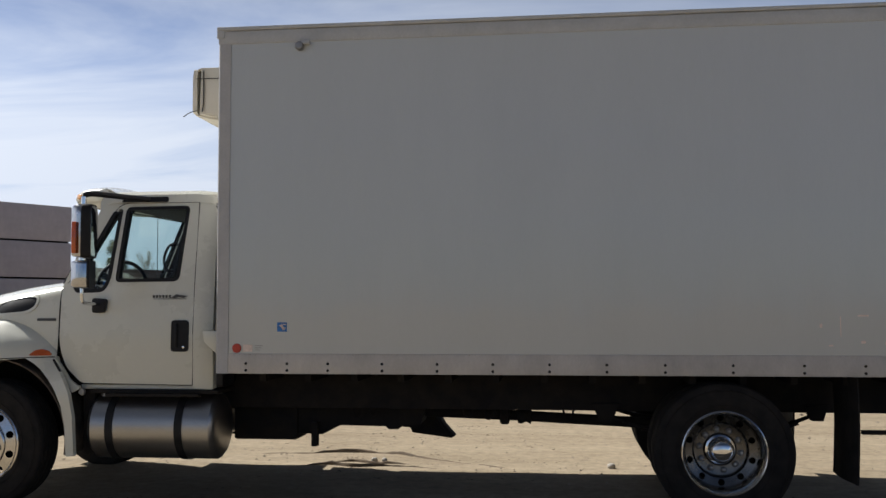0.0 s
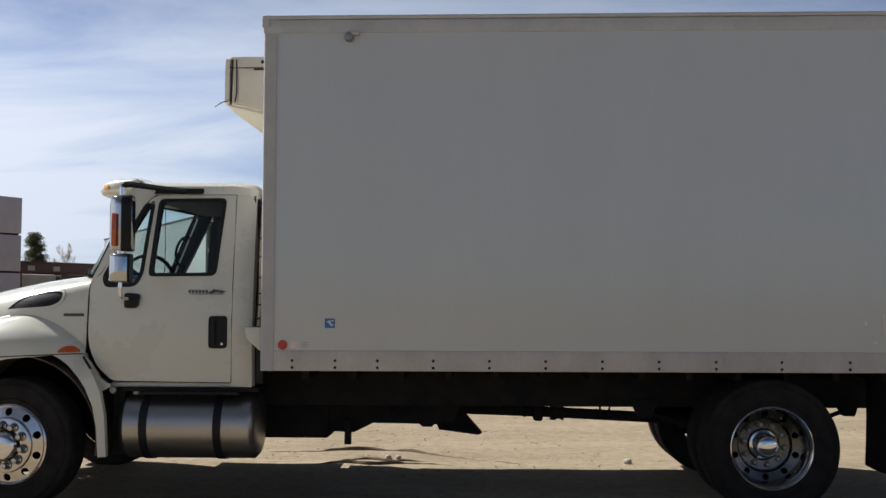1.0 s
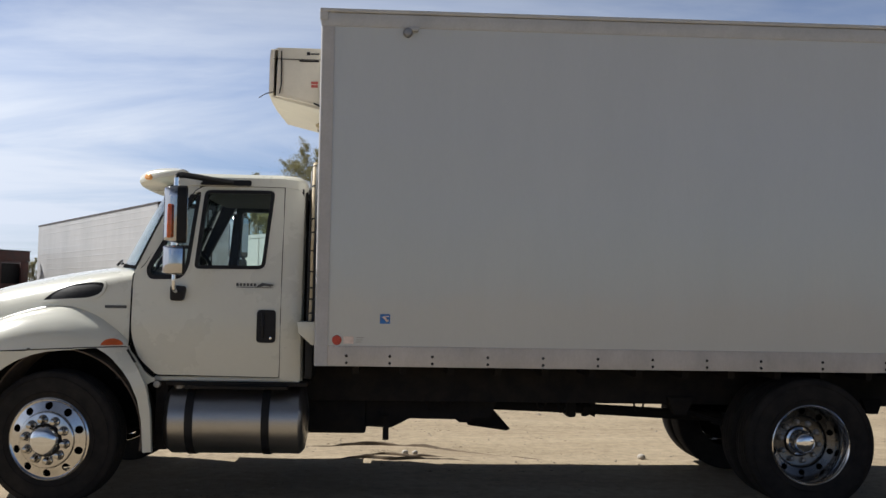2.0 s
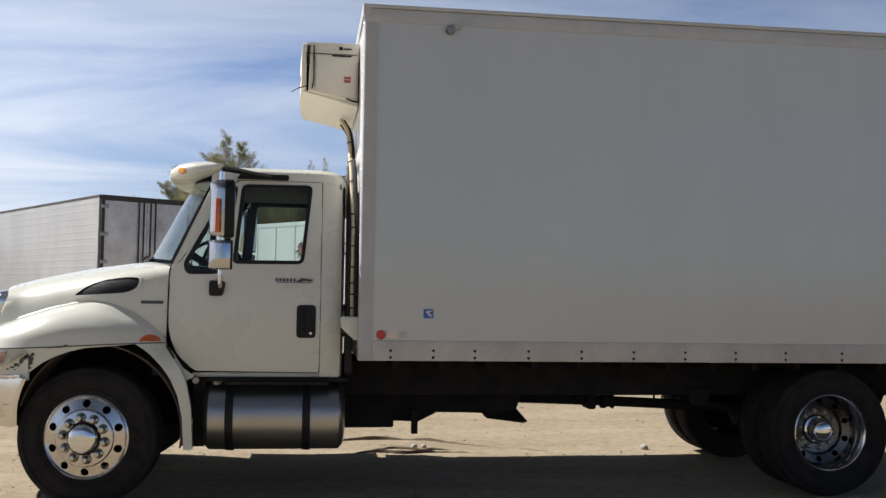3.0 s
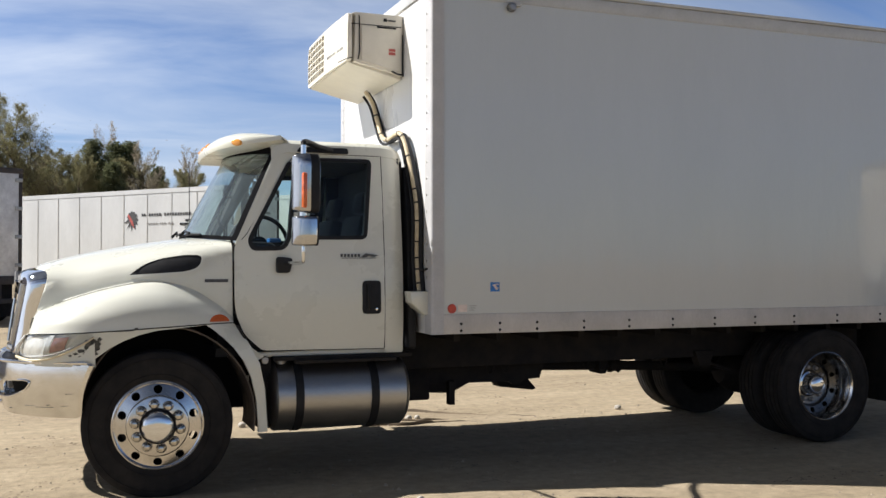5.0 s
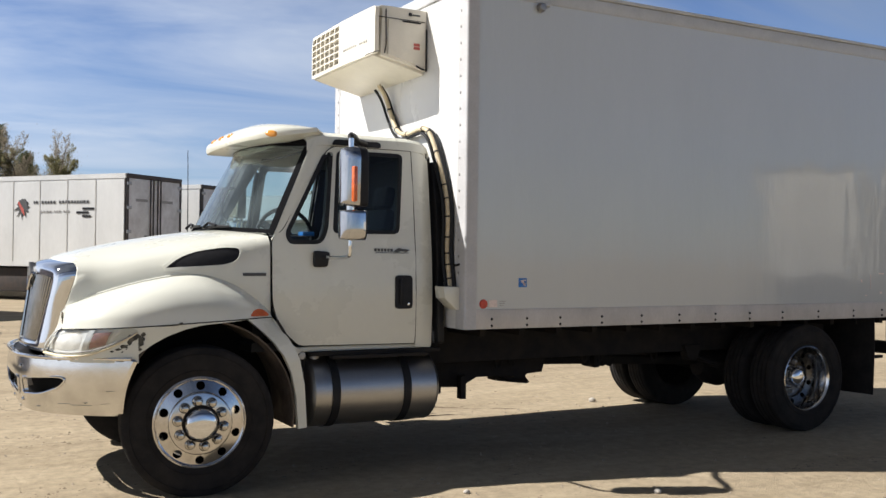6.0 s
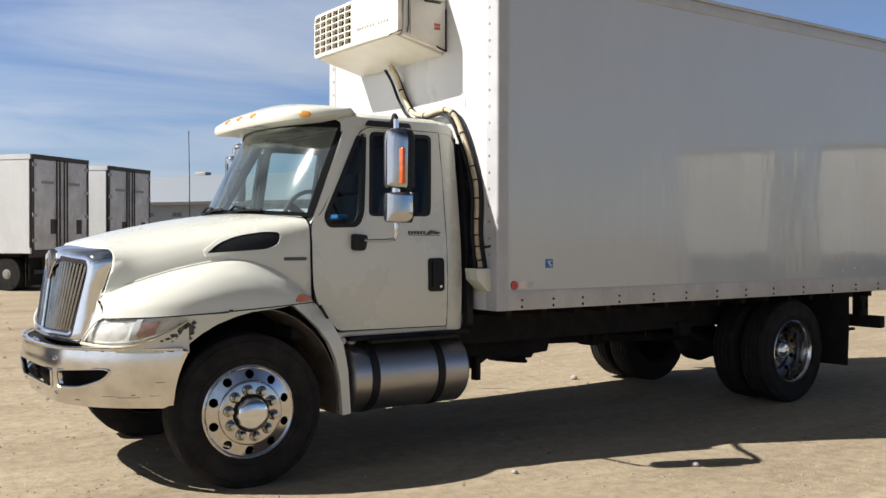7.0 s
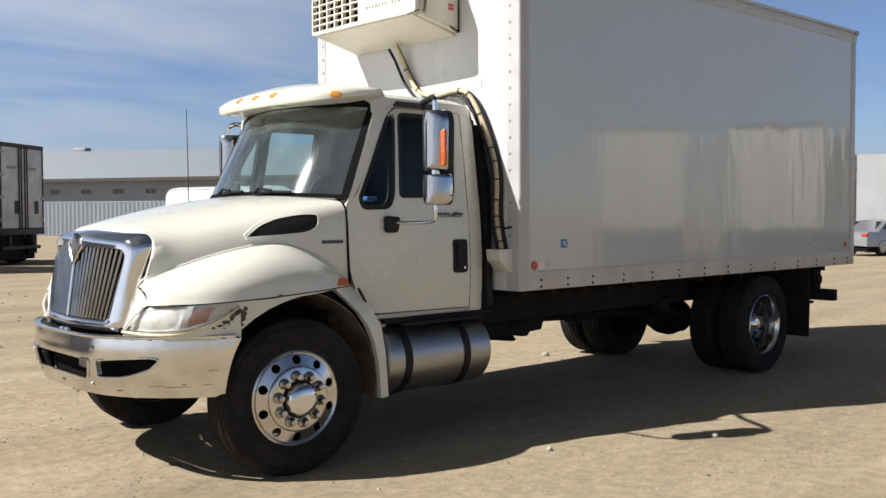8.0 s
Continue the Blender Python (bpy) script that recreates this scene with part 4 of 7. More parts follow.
        trim.append([Vector((0.612 + 0.40 * t, s * (w - 0.058), z)), Vector((0.605 + 0.37 * t, s * (w - 0.080), z)), Vector((0.575 + 0.318 * t, s * (edge - 0.075), z)), Vector((0.545 + 0.318 * t, s * (edge - 0.045), z))])
    part("pillar_trim", sheet(trim, thick=0.008), M["interior"], cab, "dark inner trim of the windscreen pillar")
    part("roof_gutter", panel(rounded([(0.985, 2.435), (1.385, 2.432), (1.385, 2.478), (1.30, 2.486), (1.02, 2.480)], 0.02, 4), [], lambda a, b: Vector((a, s * (0.905 - 0.55 * (b - 2.43)), b)), (0, -s * 0.05, 0)), M["black"], cab, "black mirror bracket above the door")
    part("pillar_trim", box(1.635, 1.79, s * 0.79, s * 0.815, 1.0, 2.40, 0.01), M["interior"], cab)
# roof
rows = []
for x in (0.80, 0.84, 0.92, 1.05, 1.25, 1.45, 1.62, 1.74, 1.80, 1.825):
    drop = lerp([(0.80, 0.05), (0.84, 0.02), (0.92, 0.0), (1.62, 0.0), (1.74, 0.012), (1.80, 0.04), (1.825, 0.09)], x)
    row = []
    for k in range(-10, 11):
        a = k / 10
        y = (0.885 - 0.035 * max(0.0, (x - 1.66) / 0.15) ** 2) * math.copysign(abs(math.sin(a * math.pi / 2)) ** 0.85, a)
        row.append(Vector((x, y, 2.430 + 0.118 * max(0.0, 1 - abs(a) ** 4) ** 0.55 - drop)))
    rows.append(row)
part("roof", sheet(rows, thick=0.02), M["cream"], cab)
# black in place of the cab's cream, to keep the gap behind dark
part("back_wall", box(1.80, 1.825, -0.86, 0.86, 0.95, 2.40, 0.02), M["chassis"], cab, "rear wall of the cab, blackened to darken the gap")
part("back_window", box(1.792, 1.80, -0.45, 0.45, 1.78, 2.25), M["tinted"], cab)
part("cab_floor", box(0.40, 1.80, -0.9, 0.9, 0.93, 0.99), M["interior"], cab)
part("back_trim", box(1.75, 1.792, -0.86, 0.86, 0.98, 2.42), M["interior"], cab)
part("headliner", box(0.90, 1.78, -0.84, 0.84, 2.405, 2.42), M["interior"], cab)
part("firewall", box(0.42, 0.50, -0.85, 0.85, 0.95, 1.66), M["interior"], cab)
part("cowl", sheet([[Vector((0.50 - 0.12 * (1 - u * u), 0.94 * u, 1.795 - 0.05 * u * u)) for u in steps(-0.9, 0.9, 12)],
                    [Vector((0.62 - 0.14 * (1 - u * u), 0.93 * u, 1.765 - 0.02 * u * u)) for u in steps(-0.9, 0.9, 12)]], thick=0.02), M["black"], cab)


# windscreen
def screen_at(u, v, out=0.0):
    y = u * (0.948 + (0.868 - 0.948) * v) + math.copysign(out * abs(u) ** 3, u)
    x = 0.545 + 0.315 * v - (0.305 - 0.06 * v) * (1 - abs(u) ** 2.1) - 0.02 * v * (1 - v) - out * 0.9
    return Vector((x, y, 1.765 + 0.70 * v + 0.035 * (1 - u * u) + out * 0.4))


part("windscreen", sheet([[screen_at(u, v) for u in steps(-0.985, 0.985, 20)] for v in steps(0.01, 0.99, 8)]), M["windscreen"], cab, "wide curved windscreen").visible_shadow = False
border = [(u, 0.0) for u in steps(-1, 1, 20)] + [(1.0, v) for v in steps(0.1, 1, 9)] + [(u, 1.0) for u in steps(1, -1, 20)[1:]] + [(-1.0, v) for v in steps(0.9, 0.1, 8)]
inner_b = [(u * 0.945, 0.04 + v * (0.925 - 0.04)) for u, v in border]
loops = [[screen_at(u, v, 0.008) for u, v in border], [screen_at(u, v, 0.008) for u, v in inner_b]]
bm = sheet([l + [l[0]] for l in loops])
bmesh.ops.remove_doubles(bm, verts=bm.verts[:], dist=1e-5)
part("screen_border", bm, M["frit"], cab, "black border of the windscreen")
for s in (-1, 1):
    base = screen_at(s * 0.25 - 0.05, 0.02, 0.03)
    w = part("wiper", tube([base, screen_at(s * 0.25 - 0.18, 0.030, 0.030), screen_at(s * 0.25 - 0.34, 0.035, 0.025)], 0.009, 6), M["black"], cab)
    part("wiper_arm", tube([base + Vector((-0.04, 0, -0.01)), base + Vector((0.0, 0.0, 0.03)), screen_at(s * 0.25 - 0.18, 0.035, 0.04)], 0.011, 6), M["black"], cab)

# sun visor with amber lamps
rows = []
for k in range(-16, 17):
    a = k / 16
    q = abs(a) ** 2.6
    y = 0.905 * math.sin(a * math.pi / 2)
    a = y / 0.905
    q = abs(a) ** 9
    lip = Vector((0.415 + 0.085 * a * a + 0.37 * q, y, 2.458 + 0.062 * q))
    ridge = Vector((0.66 + 0.03 * a * a + 0.19 * q, y * 0.985, 2.632 - 0.072 * abs(a) ** 2 - 0.015 * q))
    back = Vector((0.93 + 0.0 * q, y * 0.96, 2.535 - 0.02 * abs(a) ** 3))
    under = Vector((0.72 + 0.19 * q, y * 0.95, 2.455 + 0.045 * q))
    mid = (lip + ridge) / 2 + Vector((-0.055 * (1 - q * 0.8), 0, 0.035 * (1 - q * 0.6)))
    nose = lip + Vector((-0.012 * (1 - q), 0, 0.022))
    rows.append([under, lip, nose, (nose * 0.6 + mid * 0.4) + Vector((-0.022 * (1 - q), 0, 0.008)), mid, ridge + Vector((-0.06, 0, -0.006)) * (1 - q), ridge + Vector((0.06 * (1 - q), 0, 0)), back])
visor = part("sun_visor", sheet(rows, thick=0.012), M["cream"], cab, "cream sun visor over the windscreen", 60)
from mathutils.bvhtree import BVHTree


def tree_of(ob):
    b = bmesh.new()
    b.from_mesh(ob.data)
    t = BVHTree.FromBMesh(b)
    b.free()
    return t


vt = tree_of(visor)
for y, z in ((-0.775, 2.500), (-0.20, 2.535), (0.04, 2.536), (0.28, 2.534), (0.775, 2.500)):
    hit = vt.ray_cast(Vector((-2, y, z)), Vector((1, 0, 0)))
    if hit[0]:
        bm = lathe([(0.0, -0.010), (0.6, -0.009), (0.9, -0.006), (1.0, 0.004)], 20)
        o = part("marker_lamp", bm, M["amber"], visor, "oval amber marker lamp")
        nrm = -hit[1] if hit[1].x > 0 else hit[1]
        up = nrm.cross(Vector((0, 1, 0))).normalized()
        if up.z < 0:
            up = -up
        along = up.cross(nrm).normalized()
        turned = Matrix((along, -nrm, up)).transposed().to_4x4()
        o.matrix_basis = Matrix.Translation(hit[0]) @ turned @ Matrix.Diagonal((0.047, 1, 0.025, 1))

# seats, wheel and dashboard seen through the glass
for y in (-0.45, 0.42):
    seat = part("seat", box(1.05, 1.50, y - 0.25, y + 0.25, 1.25, 1.42, 0.05), M["seat"], cab, "grey cloth seat")
    bm = box(-0.06, 0.06, -0.25, 0.25, 0.0, 0.62, 0.05)
    o = part("backrest", bm, M["seat"], cab)
    o.matrix_basis = pose(1.46, y, 1.38, 0, 12, 0)
    o2 = part("headrest", box(-0.05, 0.05, -0.13, 0.13, 0.0, 0.18, 0.04), M["seat"], cab)
    o2.matrix_basis = pose(1.60, y, 2.00, 0, 12, 0)
part("dashboard", prism([(0.47, 1.70), (0.60, 1.765), (0.80, 1.76), (0.92, 1.66), (0.90, 1.35), (0.5, 1.2)], "y", -0.90, 0.90, 0.02), M["interior"], cab)
wheel_o = part("steering_wheel", lathe([(0.225 + 0.016 * math.cos(a), 0.016 * math.sin(a)) for a in (2 * math.pi * k / 10 for k in range(10))], 40, close=True), M["black"], cab, "black steering wheel")
wheel_o.matrix_basis = pose(0.79, -0.44, 1.745, 0, 33, 0)
part("spokes", box(-0.22, 0.22, -0.012, 0.012, -0.03, 0.03, 0.01), M["black"], wheel_o)
part("steering_hub", lathe([(0.0, -0.02), (0.07, -0.02), (0.07, 0.03), (0.0, 0.04)], 20), M["black"], wheel_o)
part("column", tube([(0.63, -0.44, 1.54), (0.79, -0.44, 1.745)], 0.04, 10), M["black"], cab)
part("grab_handle", tube(smooth_path([(0.70, 0.85, 1.93), (0.655, 0.80, 1.955), (0.645, 0.78, 2.07), (0.695, 0.785, 2.185), (0.76, 0.83, 2.205)], 5), 0.014, 8), M["black"], cab, "black grab handle inside the windscreen")
part("papers", box(0.80, 0.89, -0.82, -0.72, 1.762, 1.792, 0.005), M["bluebin"], cab, "blue folder on the dashboard")

# mirrors on tubular arms
def mirror_rows(outline_pts, zc, depths):
    """Rings of a mirror housing from its flat back forward to its rounded nose."""
    rows = []
    for d, g in depths:
        rows.append([Vector((d, a * g, zc + (b - zc) * (1 - (1 - g) * 0.12))) for a, b in outline_pts])
    return rows


def housing(rows, cap_first=False, cap_last=False):
    bm = sheet([r + [r[0]] for r in rows])
    bmesh.ops.remove_doubles(bm, verts=bm.verts[:], dist=1e-5)
    bm.verts.ensure_lookup_table()
    n = len(rows[0])
    if cap_last:
        bm.faces.new([bm.verts.new(p) for p in rows[-1]])
    if cap_first:
        bm.faces.new([bm.verts.new(p) for p in rows[0]])
    bmesh.ops.remove_doubles(bm, verts=bm.verts[:], dist=1e-5)
    return bm


for s in (-1, 1):
    MY = 1.405 if s < 0 else 1.31
    mir = new("wing_mirror")
    mir.parent = truck
    tagged(mir, "tall chrome wing mirror on a tubular arm")
    m4 = pose(0.935, s * MY, -0.02, 0, 0, -s * 12) @ Matrix.Diagonal((1.02, 0.97, 1, 1))
    shell = rounded([(-0.105, 1.975), (0.105, 1.975), (0.112, 2.32), (0.085, 2.385), (-0.085, 2.385), (-0.112, 2.32)], 0.03, 4)
    low_d = ((0.046, 0.97), (0.030, 1.0), (0.010, 1.0), (-0.012, 0.95), (-0.034, 0.85), (-0.054, 0.71), (-0.070, 0.54), (-0.082, 0.35), (-0.089, 0.14), (-0.090, 0.03))
    chrome_d = ((0.004, 0.975), (-0.012, 0.95), (-0.034, 0.85), (-0.054, 0.71), (-0.070, 0.54), (-0.082, 0.35), (-0.089, 0.14), (-0.090, 0.03))
    part("mirror_shell", housing(mirror_rows(shell, 2.185, chrome_d), cap_last=True), M["shell"], mir, "chrome mirror shell", 60).matrix_basis = m4
    part("mirror_frame", housing(mirror_rows(shell, 2.185, ((0.0, 0.99), (0.012, 1.01), (0.05, 1.0), (0.064, 0.97), (0.070, 0.90))), True, True), M["black"], mir, "black mirror frame").matrix_basis = m4
    part("mirror_glass", prism([(a * 0.86, 2.18 + (b - 2.18) * 0.93) for a, b in shell], "x", 0.070, 0.073), M["mirror"], mir).matrix_basis = m4
    if s < 0:
        part("turn_lamp", box(-0.064, -0.032, -0.121, -0.084, 2.005, 2.245, 0.010), M["orange"], mir, "orange strip lamp").matrix_basis = m4
    low = rounded([(-0.095, 1.745), (0.095, 1.745), (0.110, 1.80), (0.106, 1.955), (-0.106, 1.955), (-0.110, 1.80)], 0.03, 4)
    part("spot_mirror", housing(mirror_rows(low, 1.85, low_d), cap_last=True), M["shell"], mir, "chrome convex mirror shell", 60).matrix_basis = m4
    part("mirror_frame", housing(mirror_rows(low, 1.85, ((0.045, 0.965), (0.058, 0.95), (0.063, 0.90))), True, True), M["black"], mir, "black mirror frame").matrix_basis = m4
    part("mirror_link", tube([(0.925, s * MY, 1.91), (0.925, s * MY, 1.98)], 0.03, 10), M["chrome"], mir)
    arm = smooth_path([(0.925, s * MY, 2.36), (0.925, s * (MY - 0.005), 2.425), (0.945, s * (MY - 0.05), 2.452), (1.02, s * 1.24, 2.455), (1.12, s * 1.06, 2.455), (1.24, s * 0.93, 2.452)], 6)
    part("mirror_arm", tube(arm, [0.015] * 8 + [0.022] * (len(arm) - 8), 10), M["black"] if s < 0 else M["chrome"], mir)
    part("arm_stub", tube([(0.925, s * MY, 2.35), (0.925, s * MY, 2.425)], 0.019, 10), M["chrome"], mir)
    arm = smooth_path([(0.925, s * MY, 1.78), (0.925, s * MY, 1.65), (0.925, s * 1.36, 1.612), (0.90, s * 1.18, 1.605), (0.875, s * 1.02, 1.605)], 6)
    part("mirror_arm", tube(arm, 0.014, 10), M["chrome"], mir)
    part("arm_foot", prism(rounded([(0.815, 1.535), (0.915, 1.535), (0.935, 1.645), (0.815, 1.655)], 0.025, 3), "y", s * 0.985, s * 1.035, 0.008), M["black"], mir)

# ---- hood, fenders, grille ----
front = new("hood_and_fenders")
front.parent = truck
tagged(front, "cream sloping hood with flared fenders, chrome grille and bumper")
HOOD = [  # x, then half section from the middle out: (y, z)
    (0.512, [(0.0, 1.815), (0.40, 1.810), (0.70, 1.790), (0.86, 1.765), (0.935, 1.715), (0.958, 1.62), (0.965, 1.45), (0.975, 1.22)]),
    (0.30, [(0.0, 1.805), (0.40, 1.798), (0.68, 1.770), (0.83, 1.735), (0.905, 1.685), (0.940, 1.60), (0.952, 1.50), (0.955, 1.40)]),
    (0.0, [(0.0, 1.768), (0.38, 1.760), (0.62, 1.728), (0.76, 1.690), (0.845, 1.640), (0.885, 1.58), (0.90, 1.53), (0.905, 1.480)]),
    (-0.30, [(0.0, 1.712), (0.34, 1.702), (0.54, 1.672), (0.67, 1.632), (0.745, 1.585), (0.785, 1.53), (0.803, 1.48), (0.812, 1.435)]),
    (-0.60, [(0.0, 1.640), (0.31, 1.630), (0.48, 1.602), (0.59, 1.565), (0.66, 1.515), (0.695, 1.46), (0.712, 1.41), (0.722, 1.345)]),
    (-0.80, [(0.0, 1.575), (0.30, 1.565), (0.45, 1.555), (0.575, 1.532), (0.645, 1.486), (0.666, 1.42), (0.664, 1.35), (0.668, 1.265)]),
    (-0.86, [(0.0, 1.548), (0.29, 1.540), (0.44, 1.536), (0.560, 1.514), (0.630, 1.470), (0.650, 1.40), (0.648, 1.32), (0.650, 1.23)]),
]


def nose_x(x, y):
    """The hood's front edge runs back towards the sides."""
    k = max(0.0, min(1.0, (0.1 - x) / 0.9))
    return x - 0.06 * k * max(0.0, 1 - (abs(y) / 0.66) ** 2)


def grille_x(y, z):
    """The front of the grille: leaning back upwards and curving back to the sides."""
    return -1.01 + 0.15 * (z - 1.0) + 0.12 * (min(0.9, abs(y)) / 0.66) ** 2


def surround_back(y, z):
    """The rear edge of the chrome surround, where the hood and fenders begin."""
    return grille_x(min(abs(y), 0.64), z) + 0.012 + 0.085 * max(0.0, min(1.0, (z - 0.95) / 0.55))


def section_at(table, x):
    """A section between the given ones, by a smooth curve through them."""
    n = len(table)
    i = max(0, min(n - 2, max([k for k in range(n) if table[k][0] <= x + 1e-9] or [0])))
    x0, x1 = table[i][0], table[i + 1][0]
    t = max(0.0, min(1.0, (x - x0) / (x1 - x0)))

    def slope(k, j, c):
        if 0 < k < n - 1:
            return (table[k + 1][1][j][c] - table[k - 1][1][j][c]) / (table[k + 1][0] - table[k - 1][0])
        a, b = (0, 1) if k == 0 else (n - 2, n - 1)
        return (table[b][1][j][c] - table[a][1][j][c]) / (table[b][0] - table[a][0])

    h = x1 - x0
    w = (2 * t ** 3 - 3 * t ** 2 + 1, t ** 3 - 2 * t ** 2 + t, -2 * t ** 3 + 3 * t ** 2, t ** 3 - t ** 2)
    return [tuple(w[0] * table[i][1][j][c] + w[1] * h * slope(i, j, c) + w[2] * table[i + 1][1][j][c] + w[3] * h * slope(i + 1, j, c) for c in (0, 1))
            for j in range(len(table[0][1]))]


HOOD_UP = list(reversed(HOOD))


def hood_rows():
    rows = []
    for x in sorted(set(steps(-0.86, 0.512, 22))):
        sec = None
        for (xa, sa), (xb, sb) in zip(HOOD, HOOD[1:]):
            if xb - 1e-9 <= x <= xa + 1e-9:
                sec = section_at(HOOD_UP, x)
        half = [Vector((0, y, z)) for y, z in sec]
        half = smooth_path(half, 3)
        half.append(half[-1] + Vector((0, -0.012, -0.075)))
        full = [Vector((p.x, -p.y, p.z)) for p in reversed(half)] + half[1:]
        rows.append([Vector((max(nose_x(x, p.y), surround_back(p.y, p.z)), p.y, p.z)) for p in full])
    return rows


hood = part("hood", sheet(hood_rows(), thick=0.0), M["cream"], front, "cream sloping hood", 60)
hood_tree = tree_of(hood)
FEND = [  # x, then from the crease out to the seam: (y, z)
    (-0.90, [(0.622, 1.222), (0.69, 1.20), (0.735, 1.175), (0.76, 1.145), (0.775, 1.120)]),
    (-0.78, [(0.664, 1.272), (0.77, 1.265), (0.86, 1.235), (0.91, 1.185), (0.935, 1.130)]),
    (-0.60, [(0.722, 1.345), (0.86, 1.325), (0.98, 1.283), (1.06, 1.215), (1.09, 1.140)]),
    (-0.30, [(0.812, 1.435), (0.94, 1.408), (1.065, 1.358), (1.145, 1.265), (1.168, 1.155)]),
    (0.0, [(0.905, 1.480), (0.985, 1.435), (1.075, 1.378), (1.150, 1.285), (1.178, 1.172)]),
    (0.22, [(0.940, 1.430), (1.00, 1.380), (1.07, 1.328), (1.125, 1.258), (1.150, 1.182)]),
    (0.40, [(0.957, 1.32), (0.985, 1.300), (1.02, 1.27), (1.05, 1.23), (1.065, 1.186)]),
    (0.512, [(0.970, 1.22), (0.975, 1.215), (0.985, 1.205), (0.992, 1.198), (1.000, 1.186)]),
]


def fender_section(x):
    return smooth_path([Vector((x, y, z)) for y, z in section_at(FEND, x)], 4)


def seam_at(x):
    return fender_section(max(-0.90, min(0.512, x)))[-1]


LAMP_HI = smooth_path([(-0.862, 0.770, 1.112), (-0.810, 0.890, 1.124), (-0.740, 0.985, 1.131), (-0.640, 1.054, 1.137), (-0.530, 1.100, 1.141), (-0.455, 1.125, 1.138), (-0.428, 1.140, 1.122)], 8)
LAMP_LO = smooth_path([(-0.924, 0.615, 0.956), (-0.868, 0.800, 0.950), (-0.790, 0.945, 0.954), (-0.690, 1.035, 0.974), (-0.580, 1.085, 1.020), (-0.480, 1.120, 1.076), (-0.428, 1.138, 1.112)], 8)


def at_u(curve, u):
    k = min(len(curve) - 1.0001, max(0.0, u) * (len(curve) - 1))
    return curve[int(k)].lerp(curve[int(k) + 1], k - int(k))


for s in (-1, 1):
    fender = part("fender", sheet([[Vector((max(p.x, surround_back(p.y, p.z)), s * p.y, p.z)) for p in [fender_section(x)[0] + Vector((0, -0.06, -0.03))] + fender_section(x)] for x in steps(-0.90, 0.512, 28)], thick=0.0), M["cream"], front, "cream flared front fender", 60)
    part("fender_seam", tube([Vector((x, s * (seam_at(x).y + 0.001), seam_at(x).z - 0.004)) for x in steps(-0.78, 0.50, 16)], 0.0035, 6), M["void"], fender)
    # skirt ahead of the wheel and behind it, below the seam
    ahead = [(-0.60, 1.132), (-0.45, 1.142), (-0.30, 1.150), (-0.15, 1.158), (0.03, 1.168), (0.33, 1.178), (0.10, 1.160), (-0.02, 1.150), (-0.13, 1.125), (-0.24, 1.085), (-0.33, 1.035), (-0.41, 0.975), (-0.462, 0.925), (-0.60, 0.925)]
    part("front_skirt", panel(ahead, [], lambda a, b: Vector((a, s * (seam_at(a).y + 0.0 - 0.05 * max(0, 1.15 - b)), b)), (0, -s * 0.02, 0), (steps(-0.5, 0.2, 6), (1.05,))), M["cream"], fender)
    behind = [(0.30, 1.180), (0.508, 1.180), (0.545, 1.12), (0.615, 1.02), (0.678, 0.90), (0.715, 0.72), (0.735, 0.415), (0.672, 0.410), (0.655, 0.64), (0.620, 0.80), (0.565, 0.92), (0.50, 1.01), (0.42, 1.09), (0.36, 1.14)]
    part("rear_skirt", panel(behind, [], lambda a, b: Vector((a, s * lerp([(0.40, 1.13), (0.90, 1.125), (1.05, 1.10), (1.18, seam_at(a).y)], b), b)), (0, -s * 0.05, 0), (steps(0.35, 0.65, 5), steps(0.5, 1.1, 5))), M["cream"], fender)
    part("skirt_link", panel([(0.508, 1.18), (0.56, 1.12), (0.64, 1.00), (0.70, 0.955), (0.72, 0.955), (0.72, 0.93), (0.66, 0.90), (0.60, 1.00), (0.53, 1.12)], [], lambda a, b: Vector((a, s * 1.03, b)), (0, -s * 0.03, 0)), M["cream"], fender)
    part("rubber_strap", tube([(0.525, s * 1.075, 1.165), (0.585, s * 1.075, 1.07)], 0.010, 6), M["black"], fender)
    part("skirt_lamp", lathe([(0.0, -0.022), (0.024, -0.02), (0.030, 0.0)], 16, (0.735, s * 1.0, 0.905)), M["steel"], fender)
    lin = []
    for a in steps(-9, 162, 24):
        c, d = math.cos(radians(a)), math.sin(radians(a))
        lin.append([Vector((0.02 + (0.635 if c > 0 else 0.545) * c, s * y, 0.52 + 0.655 * d)) for y in (1.10 if c > 0 else 1.04, 0.95, 0.75, 0.62)])
    part("wheel_liner", sheet(lin, thick=0.01), M["liner"], fender, "dusty black wheel arch liner")
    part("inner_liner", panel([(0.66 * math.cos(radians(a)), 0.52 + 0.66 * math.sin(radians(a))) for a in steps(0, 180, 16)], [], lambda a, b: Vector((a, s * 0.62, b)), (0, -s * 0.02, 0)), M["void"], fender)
    # a crack with a chipped end along the seam
    part("seam_crack", tube([Vector((x, s * (seam_at(x).y + 0.002), seam_at(x).z - 0.006 + (0.008 if x > -0.17 else 0))) for x in (-0.30, -0.24, -0.20, -0.175, -0.165, -0.15)], [0.003, 0.005, 0.006, 0.005, 0.008, 0.008], 6), M["scrape"], fender)
    # side lamp on the fender
    lamp = rounded([(0.325, 1.196), (0.485, 1.196), (0.455, 1.232), (0.41, 1.248), (0.36, 1.238)], 0.02, 3)
    part("fender_lamp", panel(lamp, [], lambda a, b: Vector((a, s * (1.092 - 0.42 * (a - 0.36) - 0.55 * (b - 1.196)), b)), (0, -s * 0.06, 0)), M["orange"], fender, "orange side lamp")

